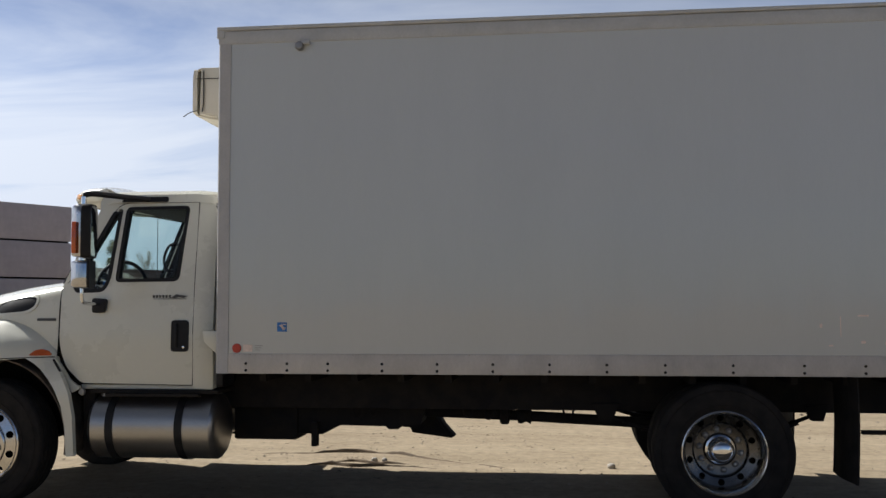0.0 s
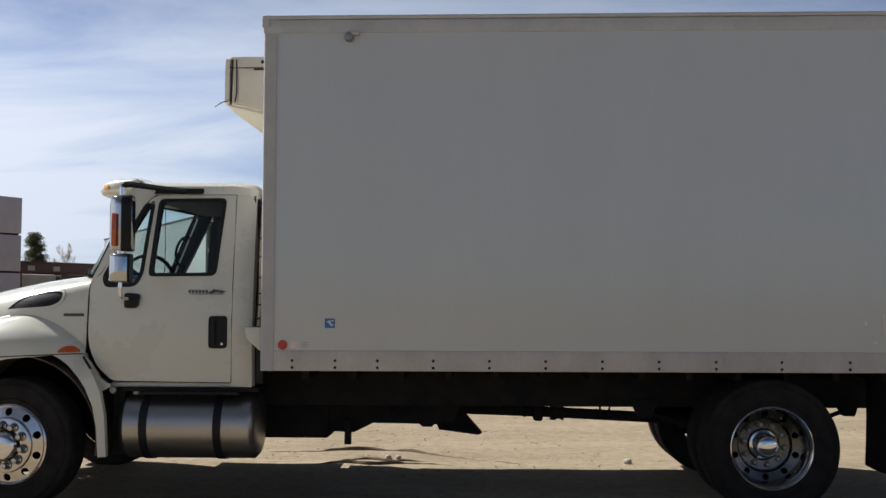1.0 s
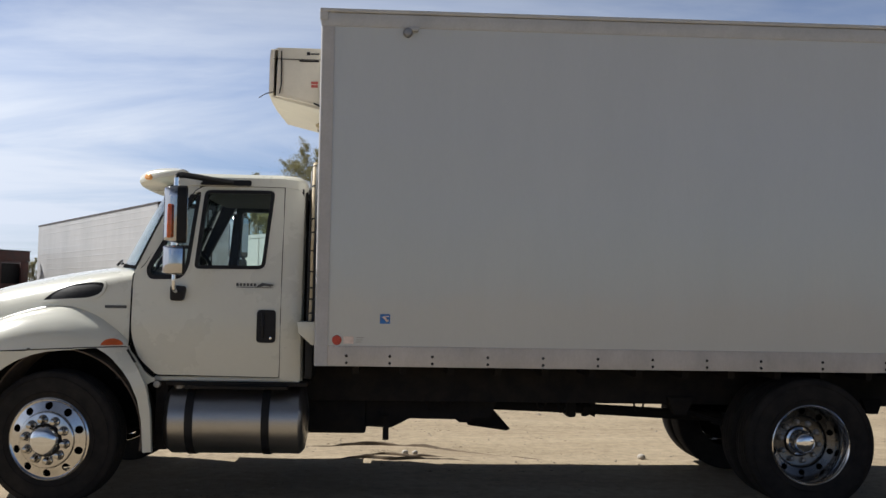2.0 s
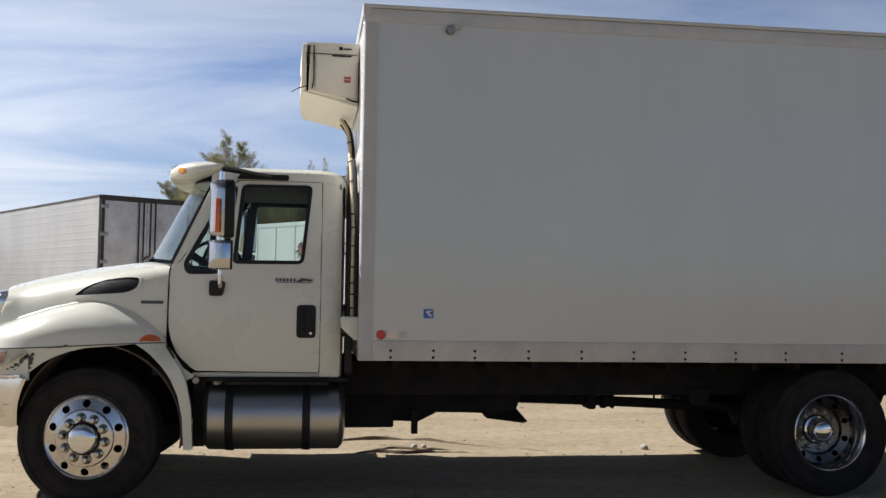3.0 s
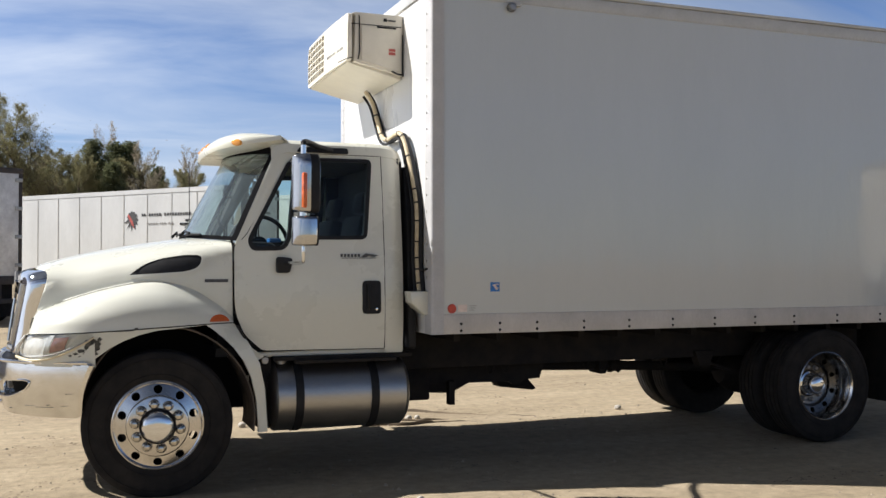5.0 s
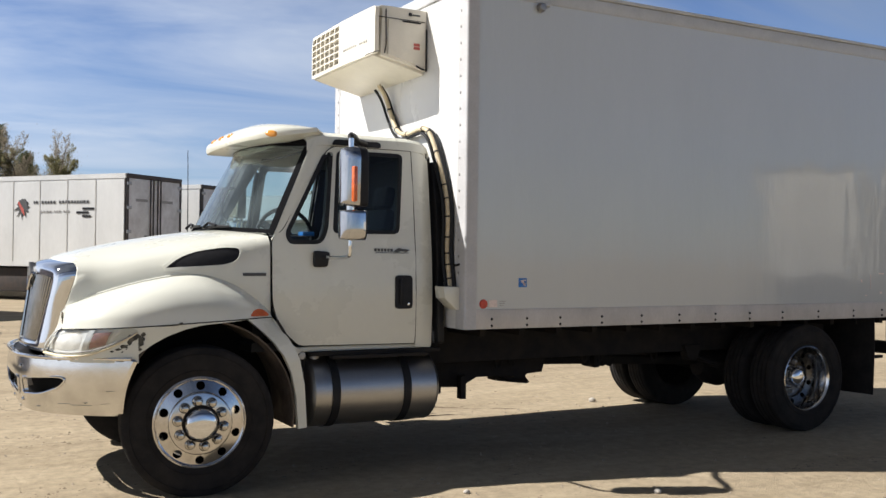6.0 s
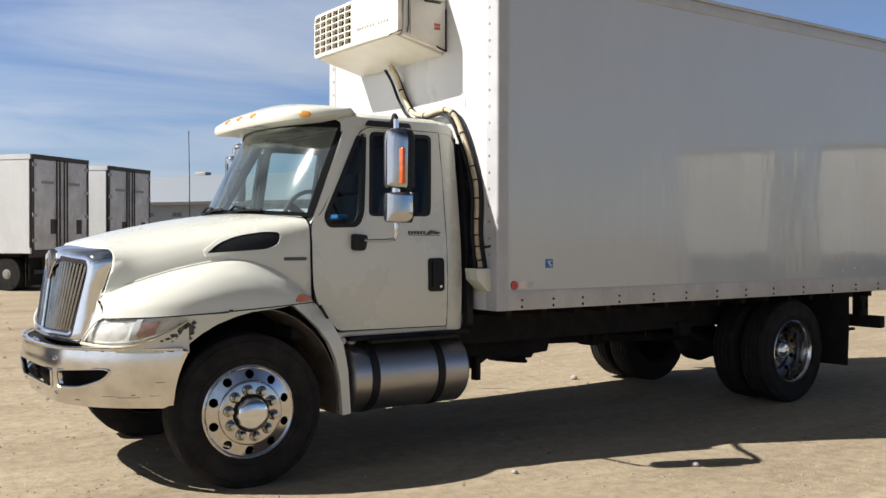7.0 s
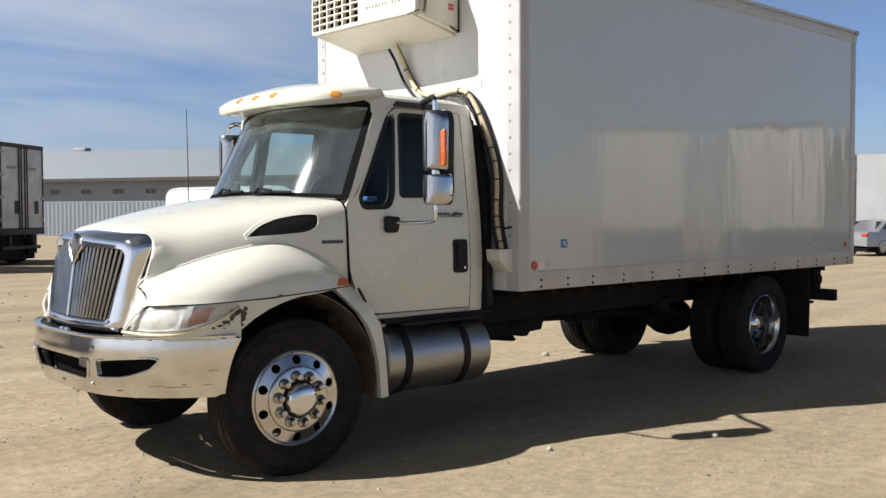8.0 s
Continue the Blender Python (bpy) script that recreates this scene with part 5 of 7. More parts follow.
    def on_hood(x, z, out=0.0):
        hit = hood_tree.ray_cast(Vector((x, s * 3, z)), Vector((0, -s, 0)))
        y = hit[0].y if hit[0] else s * 0.9
        return Vector((x, y + s * out, z))

    vent_in = rounded([(-0.19, 1.522), (0.20, 1.548), (0.285, 1.585), (0.300, 1.662), (0.20, 1.668), (0.02, 1.640), (-0.10, 1.595)], [0.01, 0.05, 0.05, 0.03, 0.05, 0.05, 0.05], 3)
    vent_out = shrink(vent_in, -0.022)
    cut = (steps(-0.2, 0.3, 10), steps(1.52, 1.66, 4))
    part("hood_vent", panel(vent_in, [], lambda a, b: on_hood(a, b, 0.006), (0, -s * 0.006, 0), cut), M["black"], hood, "black mesh hood vent")
    part("vent_rim", panel(vent_out, [vent_in], lambda a, b: on_hood(a, b, 0.012), (0, -s * 0.02, 0), cut), M["cream"], hood)
    part("hood_badge", panel([(0.315, 1.470), (0.478, 1.470), (0.478, 1.492), (0.315, 1.492)], [], lambda a, b: on_hood(a, b, 0.007), (0, -s * 0.01, 0), ((0.4,), ())), M["darkprint"], hood, "grey name strip")
    part("hood_crease", tube([Vector((x, s * (fender_section(x)[0].y + 0.000), fender_section(x)[0].z + 0.002)) for x in steps(-0.765, -0.06, 14)], 0.008, 6), M["cream"], hood)
    part("cab_seam", tube([Vector((0.516, s * y, z)) for y, z in [(0.86, 1.768), (0.935, 1.72), (0.962, 1.62), (0.972, 1.45), (0.985, 1.24), (0.995, 1.19)]], 0.008, 6), M["void"], hood)

    # headlamp: a sweeping cover between a lower and an upper curve that meet in a point
    def lamp_at(u, v, out=0.0):
        hi, lo = (at_u(c, u) for c in (LAMP_HI, LAMP_LO))
        b = 0.030 * math.sin(math.pi * v) * (1 - u * u) + out
        p = [l + (h - l) * v for l, h in zip(lo, hi)]
        skin = seam_at(p[0]).y - 0.05 * max(0.0, 1.15 - p[2]) + 0.007 if p[0] > -0.78 else 0.0
        return Vector((p[0] - b * 0.75, s * max(p[1] + b * 0.6, skin + 0.2 * min(out, 0.0)), p[2]))

    us, vs_ = steps(0, 1, 20), steps(0, 1, 8)
    head = part("headlamp", sheet([[lamp_at(u, v, -0.030) for u in us] for v in vs_]), M["lampgrey"], fender, "clear sweeping headlamp with a yellowed rim", 60)
    for u0, u1, deep in ((0.03, 0.40, 0.028), (0.62, 0.90, 0.014)):
        bowl = [[lamp_at(u0 + (u1 - u0) * a, 0.10 + 0.80 * c, -0.022 - deep * (1 - (2 * a - 1) ** 2) * (1 - (2 * c - 1) ** 2)) for a in steps(0, 1, 10)] for c in steps(0, 1, 8)]
        part("bowl", sheet(bowl), M["lens"], head, "bright lamp reflector", 60)
    part("red_lens", sheet([[lamp_at(u, v, -0.010) for u in steps(0.465, 0.605, 6)] for v in steps(0.22, 0.82, 6)], thick=0.003), M["lensred"], head, "dim red inner lens")
    part("lamp_divider", sheet([[lamp_at(u, v, -0.008) for u in steps(0.405, 0.455, 3)] for v in steps(0.06, 0.94, 6)], thick=0.003), M["lens"], head)
    part("lamp_cover", sheet([[lamp_at(u, v) for u in us] for v in vs_]), M["cover"], head).visible_shadow = False
    part("lamp_rim", tube([lamp_at(u, 0.0, 0.0) for u in us], [0.011 - 0.006 * u for u in us], 8), M["yellowed"], head, "yellowed lower rim")
    part("lamp_rim", tube([lamp_at(u, 0.13, 0.0) for u in us[4:]], 0.004, 6), M["printgrey"], head)
    part("lamp_rim", tube([lamp_at(0.0, v, 0.0) for v in vs_], 0.006, 6), M["lens"], head)
    nose_edge = [(0.962, (-0.922, 0.622)), (1.03, (-0.895, 0.69)), (1.112, (-0.862, 0.770)), (1.122, (-0.848, 0.775)), (1.145, (-0.838, 0.760)), (1.175, (-0.838, 0.735)), (1.200, (-0.836, 0.690)), (1.222, (-0.832, 0.622))]
    part("lamp_cheek", sheet([[Vector((surround_back(0.60, z) + 0.004, s * 0.575, z)), Vector((lerp(nose_edge, z)[0] + 0.004, s * (lerp(nose_edge, z)[1] * 0.5 + 0.30), z)),
                               Vector((lerp(nose_edge, z)[0] + 0.004, s * (lerp(nose_edge, z)[1] + 0.004), z - 0.002))] for z in (0.962, 1.0, 1.03, 1.07, 1.112, 1.122, 1.145, 1.175, 1.2, 1.222)]), M["cream"], fender, "", 60)
    # panel under the lamp down to the bumper, with a scraped patch
    rows = [[Vector((lamp_at(u, 0).x + 0.004, lamp_at(u, 0).y - s * 0.004, lamp_at(u, 0).z)) for u in steps(0, 1, 12)],
            [Vector((lamp_at(u, 0).x + 0.01, lamp_at(u, 0).y - s * 0.004, 0.915)) for u in steps(0, 1, 12)]]
    lamp_panel = part("lamp_panel", sheet(rows, thick=0.015), M["cream"], fender)
    skirt_y = lambda a, b: seam_at(a).y - 0.05 * max(0, 1.15 - b)
    scrape = []
    for k in range(26):
        t = 2 * math.pi * k / 26
        r = 1 + 0.35 * noise.noise(Vector((math.cos(t) * 1.7, math.sin(t) * 1.7, 5.0))) + 0.12 * math.sin(7 * t)
        scrape.append((-0.438 + 0.052 * r * math.cos(t) - 0.25 * 0.05 * r * math.sin(t), 1.050 + 0.046 * r * math.sin(t) + 0.014 * math.cos(t)))
    part("scrape", panel(scrape, [], lambda a, b: Vector((a, s * (skirt_y(max(-0.68, a), b) + 0.004), b)), (0, -s * 0.003, 0)), M["scrape"], fender, "black scraped patch in the paint")
    for cx, cz, w, h in ((-0.505, 1.022, 0.026, 0.013), (-0.540, 1.003, 0.018, 0.008), (-0.478, 1.002, 0.018, 0.012), (-0.575, 0.990, 0.012, 0.006), (-0.392, 1.098, 0.014, 0.014), (-0.412, 1.003, 0.012, 0.010), (-0.515, 0.985, 0.009, 0.006)):
        bit = [(cx + w * (1 + 0.3 * math.sin(5 * a + cx * 90)) * math.cos(a), cz + h * (1 + 0.3 * math.cos(4 * a + cz * 70)) * math.sin(a)) for a in steps(0, 2 * math.pi, 9)[:-1]]
        part("paint_chip", panel(bit, [], lambda a, b: Vector((a, s * (skirt_y(max(-0.68, a), b) + 0.004), b)), (0, -s * 0.003, 0)), M["scrape"], fender)

# grille
def outline(top_w, top_z, bot_w, bot_z, r, n=6):
    pts = [(-bot_w, bot_z), (bot_w, bot_z), (top_w, top_z - 0.03), (0.0, top_z), (-top_w, top_z - 0.03)]
    pts = rounded(pts, [r, r, r * 1.2, 0.1, r * 1.2], n)
    out = []
    for i, p in enumerate(pts):
        q = pts[(i + 1) % len(pts)]
        k = max(1, int(math.hypot(q[0] - p[0], q[1] - p[1]) / 0.09))
        out += [(p[0] + (q[0] - p[0]) * t / k, p[1] + (q[1] - p[1]) * t / k) for t in range(k)]
    return out


def ring(loop, depth):
    return [Vector((grille_x(a, b) + depth(a, b), a, b)) for a, b in loop]


def spread(g):
    """The surround's outline, g from 0 at the opening to 1 at its outer edge, with the same count of points throughout."""
    tw, tz, bw, bz = 0.555 + 0.090 * g, 1.468 + 0.105 * g, 0.462 + 0.118 * g, 1.012 - 0.064 * g
    pts = rounded([(-bw, bz), (bw, bz), (tw, tz - 0.025), (0.0, tz), (-tw, tz - 0.025)], [0.055, 0.055, 0.075 + 0.04 * g, 0.1, 0.075 + 0.04 * g], 6)
    out = []
    for i, p in enumerate(pts):
        q = pts[(i + 1) % len(pts)]
        for t in range(4):
            out.append((p[0] + (q[0] - p[0]) * t / 4, p[1] + (q[1] - p[1]) * t / 4))
    return out


back = lambda a, b: surround_back(a, b) - grille_x(a, b)
levels = [(-0.03, lambda a, b: 0.060), (0.0, lambda a, b: 0.010), (0.10, lambda a, b: -0.012), (0.45, lambda a, b: -0.016), (0.75, lambda a, b: -0.010 + 0.12 * back(a, b)),
          (0.92, lambda a, b: 0.0 + 0.42 * back(a, b)), (1.0, lambda a, b: 0.85 * back(a, b)), (1.0, lambda a, b: back(a, b) + 0.05)]
bm = sheet([ring(spread(g), d) + [ring(spread(g), d)[0]] for g, d in levels])
bmesh.ops.remove_doubles(bm, verts=bm.verts[:], dist=1e-5)
grille = part("grille", bm, M["chrome"], front, "chrome grille surround", 60)
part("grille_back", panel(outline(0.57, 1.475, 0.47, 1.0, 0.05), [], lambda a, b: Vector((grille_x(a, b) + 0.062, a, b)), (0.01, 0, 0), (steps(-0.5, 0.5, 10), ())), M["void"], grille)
for k in range(23):
    f = (k - 11) / 11
    top, bot = 0.540 * f, 0.440 * f
    path = [Vector((grille_x(bot + (top - bot) * t, 1.015 + 0.445 * t) + 0.012, bot + (top - bot) * t, 1.015 + 0.445 * t)) for t in steps(0, 1, 6)]
    bm = sheet([[p + Vector((0.040, 0.008, 0)) for p in path], [p + Vector((0.006, -0.0115, 0)) for p in path], [p + Vector((-0.004, -0.004, 0)) for p in path],
                [p + Vector((-0.004, 0.004, 0)) for p in path], [p + Vector((0.006, 0.0115, 0)) for p in path], [p + Vector((0.040, 0.008, 0)) for p in path]])
    part("grille_slat", bm, M["slat"], grille)
for sy in (-1, 1):
    part("grille_vee", tube([(grille_x(0.1, 1.47) - 0.016, sy * 0.105, 1.472), (grille_x(0.07, 1.42) - 0.018, sy * 0.060, 1.425), (grille_x(0, 1.35) - 0.014, 0.0, 1.352)], 0.014, 8), M["chrome"], grille)
part("grille_vee", tube([(grille_x(0, 1.36) - 0.012, 0.0, 1.36), (grille_x(0, 1.02) - 0.008, 0.0, 1.02)], 0.011, 8), M["chrome"], grille)
part("emblem", prism([(0.0, 1.372), (0.055, 1.455), (0.0, 1.548), (-0.055, 1.455)], "x", grille_x(0, 1.45) - 0.030, grille_x(0, 1.45) + 0.01, 0.006), M["tank"], grille, "plain diamond emblem")
part("emblem_face", prism([(0.0, 1.40), (0.036, 1.455), (0.0, 1.518), (-0.036, 1.455)], "x", grille_x(0, 1.45) - 0.034, grille_x(0, 1.45) - 0.029), M["steel"], grille, "dull grey emblem face")

# bumper
def bumper_x(y):
    return -1.075 + 0.635 * (min(1.2, abs(y)) / 1.17) ** 3.3


def bumper_at(a, b):
    t = (b - 0.57) / 0.37
    return Vector((bumper_x(a) + 0.035 * (1 - t) ** 2 * 1.4 - 0.02 * math.sin(math.pi * t), a, b - 0.015 * (1 - (a / 1.17) ** 2)))


end_y = lambda b: 1.085 + 0.080 * ((b - 0.575) / 0.365) ** 0.8
outer = [(a, 0.575) for a in steps(-1.07, 1.07, 38)] + [(end_y(b), b) for b in steps(0.59, 0.925, 8)] + [(a, 0.94) for a in steps(1.15, -1.15, 40)] + [(-end_y(b), b) for b in steps(0.925, 0.59, 8)]
centre = rounded([(-0.40, 0.675), (0.40, 0.675), (0.44, 0.80), (-0.44, 0.80)], 0.03, 3)
fogs = [rounded([(sy * 0.50, 0.80), (sy * 0.50, 0.69), (sy * 0.72, 0.70), (sy * 0.86, 0.755), (sy * 0.90, 0.81), (sy * 0.86, 0.825)], [0.03, 0.03, 0.1, 0.06, 0.03, 0.03], 4) for sy in (-1, 1)]
bumper = part("bumper", panel(outer, [centre] + fogs, bumper_at, (0.03, 0, 0), (steps(-1.15, 1.15, 70), steps(0.585, 0.93, 22))), M["bumper"], front, "scuffed chrome front bumper", 30)
for y0, y1, z0, z1 in ((-0.90, -1.00, 0.640, 0.643), (-0.82, -0.90, 0.646, 0.648), (-1.04, -1.075, 0.652, 0.654), (-1.075, -1.105, 0.735, 0.738), (-0.62, -0.66, 0.610, 0.616), (-0.97, -0.985, 0.655, 0.660)):
    part("scuff", panel([(y0, z0), (y1, z0 + 0.003), (y1, z1 + 0.002), (y0, z1)], [], lambda a, b: bumper_at(a, b) + Vector((-0.0025, -0.001, 0)), (0.002, 0, 0), (steps(y1, y0, 3)[1:-1], ())), M["scrape"], bumper, "dark scuff in the chrome")
part("bumper_lip", tube([bumper_at(y, 0.938) + Vector((-0.006, 0, 0.004)) for y in steps(-1.16, 1.16, 36)], 0.012, 8), M["chrome"], bumper)
for loop in [centre] + fogs:
    part("opening_rim", tube([bumper_at(a, b) + Vector((-0.003, 0, 0)) for a, b in loop] + [bumper_at(*loop[0]) + Vector((-0.003, 0, 0))], 0.008, 6), M["chrome"], bumper)
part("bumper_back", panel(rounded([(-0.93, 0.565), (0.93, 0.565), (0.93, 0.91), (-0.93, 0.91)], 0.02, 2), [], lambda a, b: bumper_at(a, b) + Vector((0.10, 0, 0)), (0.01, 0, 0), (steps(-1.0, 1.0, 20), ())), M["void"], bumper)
part("bumper_top", sheet([[bumper_at(y, 0.935) + Vector((0.0, 0, 0)) for y in steps(-1.13, 1.13, 24)], [bumper_at(y, 0.935) + Vector((0.14, 0, -0.02)) for y in steps(-1.10, 1.10, 24)]], thick=0.01), M["black"], bumper)
part("tow_hook", box(-1.0, -0.93, -0.30, -0.12, 0.70, 0.77, 0.01), M["steel"], bumper)
for y, z in ((-0.47, 0.87), (-0.42, 0.64), (0.0, 0.62), (0.42, 0.64)):
    part("bumper_bolt", lathe([(0.0, -0.012), (0.012, -0.010), (0.015, 0.0)], 10, axis="x", at=tuple(bumper_at(y, z))), M["chrome"], bumper)
for y in (-0.14, -0.06):
    part("bumper_stud", lathe([(0.0, -0.03), (0.014, -0.02), (0.014, 0.02), (0.0, 0.03)], 10, at=(-1.075, y, 0.945)), M["chrome"], bumper)
part("bumper_clip", tube([(-1.0, -0.18, 0.565), (-1.02, -0.14, 0.545), (-1.01, -0.06, 0.55)], 0.008, 6), M["steel"], bumper)

# aerial at the far mirror
aerial = part("aerial", tube([(0.43, 1.11, 1.70), (0.43, 1.115, 2.12), (0.425, 1.12, 2.54)], [0.005, 0.004, 0.003], 6), M["black"], truck, "thin black whip aerial")
part("aerial_bracket", tube([(0.44, 0.92, 1.63), (0.43, 1.06, 1.70), (0.43, 1.115, 1.71)], 0.008, 6), M["black"], aerial)


# the larger parts of the truck hang straight from it, so that their own pieces stay one level below
for piece in [o for o in bpy.data.objects if o.parent and o.parent.parent == truck and o.children and o.parent.name.split(".")[0] in ("cab", "hood_and_fenders", "cargo_box")]:
    piece.parent = truck
for piece in [o for o in bpy.data.objects if o.parent and o.parent.parent == truck and o.children and o.name.split(".")[0] == "headlamp"]:
    piece.parent = truck


# ---- ground ----
def dirt():
    m = bpy.data.materials.new("dry_packed_dirt")
    m.use_nodes = True
    nt = m.node_tree
    b = nt.nodes["Principled BSDF"]
    tc = nt.nodes.new("ShaderNodeTexCoord")

    def noise_node(scale, detail, rough=0.6, stretch=None):
        n = nt.nodes.new("ShaderNodeTexNoise")
        n.inputs["Scale"].default_value, n.inputs["Detail"].default_value, n.inputs["Roughness"].default_value = scale, detail, rough
        if stretch:
            mp = nt.nodes.new("ShaderNodeMapping")
            mp.inputs["Scale"].default_value = stretch
            nt.links.new(tc.outputs["Object"], mp.inputs[0])
            nt.links.new(mp.outputs[0], n.inputs["Vector"])
        else:
            nt.links.new(tc.outputs["Object"], n.inputs["Vector"])
        return n

    a = noise_node(0.5, 9, 0.68, (0.55, 2.0, 1))
    ra = nt.nodes.new("ShaderNodeValToRGB")
    e = ra.color_ramp.elements
    e[0].position, e[0].color = 0.30, (0.245, 0.195, 0.130, 1)
    e[1].position, e[1].color = 0.66, (0.365, 0.300, 0.208, 1)
    nt.links.new(a.outputs["Fac"], ra.inputs[0])
    c = noise_node(9, 8, 0.7)
    rc = nt.nodes.new("ShaderNodeMapRange")
    rc.inputs["From Min"].default_value, rc.inputs["From Max"].default_value = 0.3, 0.7
    rc.inputs["To Min"].default_value, rc.inputs["To Max"].default_value = 0.72, 1.17
    nt.links.new(c.outputs["Fac"], rc.inputs["Value"])
    mul = nt.nodes.new("ShaderNodeMix")
    mul.data_type, mul.blend_type = "RGBA", "MULTIPLY"
    mul.inputs["Factor"].default_value = 1
    nt.links.new(ra.outputs["Color"], mul.inputs["A"])
    nt.links.new(rc.outputs[0], mul.inputs["B"])
    v = nt.nodes.new("ShaderNodeTexVoronoi")
    v.inputs["Scale"].default_value = 26
    nt.links.new(tc.outputs["Object"], v.inputs["Vector"])
    rv = nt.nodes.new("ShaderNodeMapRange")
    rv.inputs["From Min"].default_value, rv.inputs["From Max"].default_value = 0.02, 0.16
    rv.inputs["To Min"].default_value, rv.inputs["To Max"].default_value = 0.72, 1.0
    nt.links.new(v.outputs["Distance"], rv.inputs["Value"])
    mul2 = nt.nodes.new("ShaderNodeMix")
    mul2.data_type, mul2.blend_type = "RGBA", "MULTIPLY"
    mul2.inputs["Factor"].default_value = 0.2
    nt.links.new(mul.outputs["Result"], mul2.inputs["A"])
    nt.links.new(rv.outputs[0], mul2.inputs["B"])
    nt.links.new(mul2.outputs["Result"], b.inputs["Base Color"])
    b.inputs["Roughness"].default_value = 0.95
    b.inputs["Specular IOR Level"].default_value = 0.15
    d = noise_node(22, 8, 0.75)
    bu = nt.nodes.new("ShaderNodeBump")
    bu.inputs["Strength"].default_value, bu.inputs["Distance"].default_value = 0.45, 0.02
    nt.links.new(d.outputs["Fac"], bu.inputs["Height"])
    wide = noise_node(2.2, 5, 0.6, (1, 1.5, 1))
    bw = nt.nodes.new("ShaderNodeBump")
    bw.inputs["Strength"].default_value, bw.inputs["Distance"].default_value = 0.35, 0.07
    nt.links.new(wide.outputs["Fac"], bw.inputs["Height"])
    nt.links.new(bw.outputs[0], bu.inputs["Normal"])
    nt.links.new(bu.outputs[0], b.inputs["Normal"])
    return m


M["dirt"] = dirt()


def ground_z(x, y):
    """Slight unevenness of the lot, level under the truck's wheels."""
    h = 0.030 * noise.noise(Vector((x * 0.35, y * 0.35, 0.3))) + 0.012 * noise.noise(Vector((x * 1.7, y * 1.7, 4.0)))
    return h * 0.6 + 0.005


gx = [-900, -300, -120, -60, -35] + steps(-22, 22, 176) + [35, 60, 120, 300, 900]
gy = [-900, -300, -120, -60, -30] + steps(-8, 24, 128) + [35, 60, 120, 300, 900]
verts = [(x, y, ground_z(x, y) if -22 <= x <= 22 and -8 <= y <= 24 else 0.0) for y in gy for x in gx]
nx = len(gx)
faces = [(j * nx + i, j * nx + i + 1, (j + 1) * nx + i + 1, (j + 1) * nx + i) for j in range(len(gy) - 1) for i in range(nx - 1)]
me = bpy.data.meshes.new("ground")
me.from_pydata(verts, [], faces)
me.materials.append(M["dirt"])
me.shade_smooth()
tagged(new("ground", me), "pale tan packed dirt lot", "ground", "", "structure")

# pebbles and crumbs of dirt
M["pebble"] = material("pebbles", (0.30, 0.25, 0.19), 0.9, var=0.2, scale=1.5, fine=9, fine_var=0.15, tint=(0.14, 0.115, 0.09))


def pebbles(name, count, area, smin, smax, seed):
    r = random.Random(seed)
    vs, fs = [], []
    for _ in range(count):
        x, y = r.uniform(area[0], area[1]), r.uniform(area[2], area[3])
        k = smin + (smax - smin) * r.random() ** 4
        a0 = r.uniform(0, 6.28)
        z = ground_z(x, y)
        b = len(vs)
        sq = r.uniform(0.45, 0.8)
        for (dx, dy, dz) in ((1, 0, 0), (0.31, 0.95, 0.1), (-0.8, 0.59, 0), (-0.8, -0.59, 0.1), (0.31, -0.95, 0)):
            j = r.uniform(0.75, 1.2)
            vs.append((x + k * j * (dx * math.cos(a0) - dy * math.sin(a0)), y + k * j * (dx * math.sin(a0) + dy * math.cos(a0)), z - 0.15 * k + dz * k))
        vs.append((x + k * r.uniform(-0.3, 0.3), y + k * r.uniform(-0.3, 0.3), z + k * sq))
        for i in range(5):
            fs.append((b + i, b + (i + 1) % 5, b + 5))
    me = bpy.data.meshes.new(name)
    me.from_pydata(vs, [], fs)
    me.materials.append(M["pebble"])
    return tagged(new(name, me), "loose pebbles and crumbs of dirt on the lot", "gravel", "", "stuff")


pebbles("gravel", 6000, (-9, 6, 2.5, 13), 0.003, 0.022, 3)
pebbles("gravel", 3500, (-20, 14, 13, 24), 0.008, 0.05, 4)
M["load_stone"] = material("pale_limestone", (0.50, 0.46, 0.40), 0.9, var=0.2, scale=20, bump=0.2)
M["clod"] = material("dark_dirt_clods", (0.17, 0.128, 0.088), 0.95, var=0.3, scale=2.0, fine=9, fine_var=0.2, tint=(0.06, 0.045, 0.03))


def clods(seed):
    """Crumbled clods that lie in loose drifts."""
    r = random.Random(seed)
    vs, fs = [], []
    for _ in range(240):
        cx, cy = r.uniform(-9.5, 6), r.uniform(2.8, 13.5)
        sx, sy = r.uniform(0.06, 0.5), r.uniform(0.02, 0.07)
        for _ in range(r.randint(4, 26)):
            x, y = cx + r.gauss(0, sx), cy + r.gauss(0, sy)
            k = r.uniform(0.003, 0.010) if r.random() < 0.93 else r.uniform(0.010, 0.02)
            z, b, a0 = ground_z(x, y), len(vs), r.uniform(0, 6.28)
            for i in range(6):
                j = r.uniform(0.7, 1.3)
                vs.append((x + k * j * math.cos(a0 + i * 1.047) * 1.4, y + k * j * math.sin(a0 + i * 1.047), z - 0.1 * k))
            vs.append((x + k * 0.2, y, z + k * r.uniform(0.3, 0.7)))
            fs += [(b + i, b + (i + 1) % 6, b + 6) for i in range(6)]
    me = bpy.data.meshes.new("clods")
    me.from_pydata(vs, [], fs)
    me.materials.append(M["clod"])
    tagged(new("clods", me), "crumbled dark clods scattered over the dirt", "clods", "", "stuff")


clods(17)


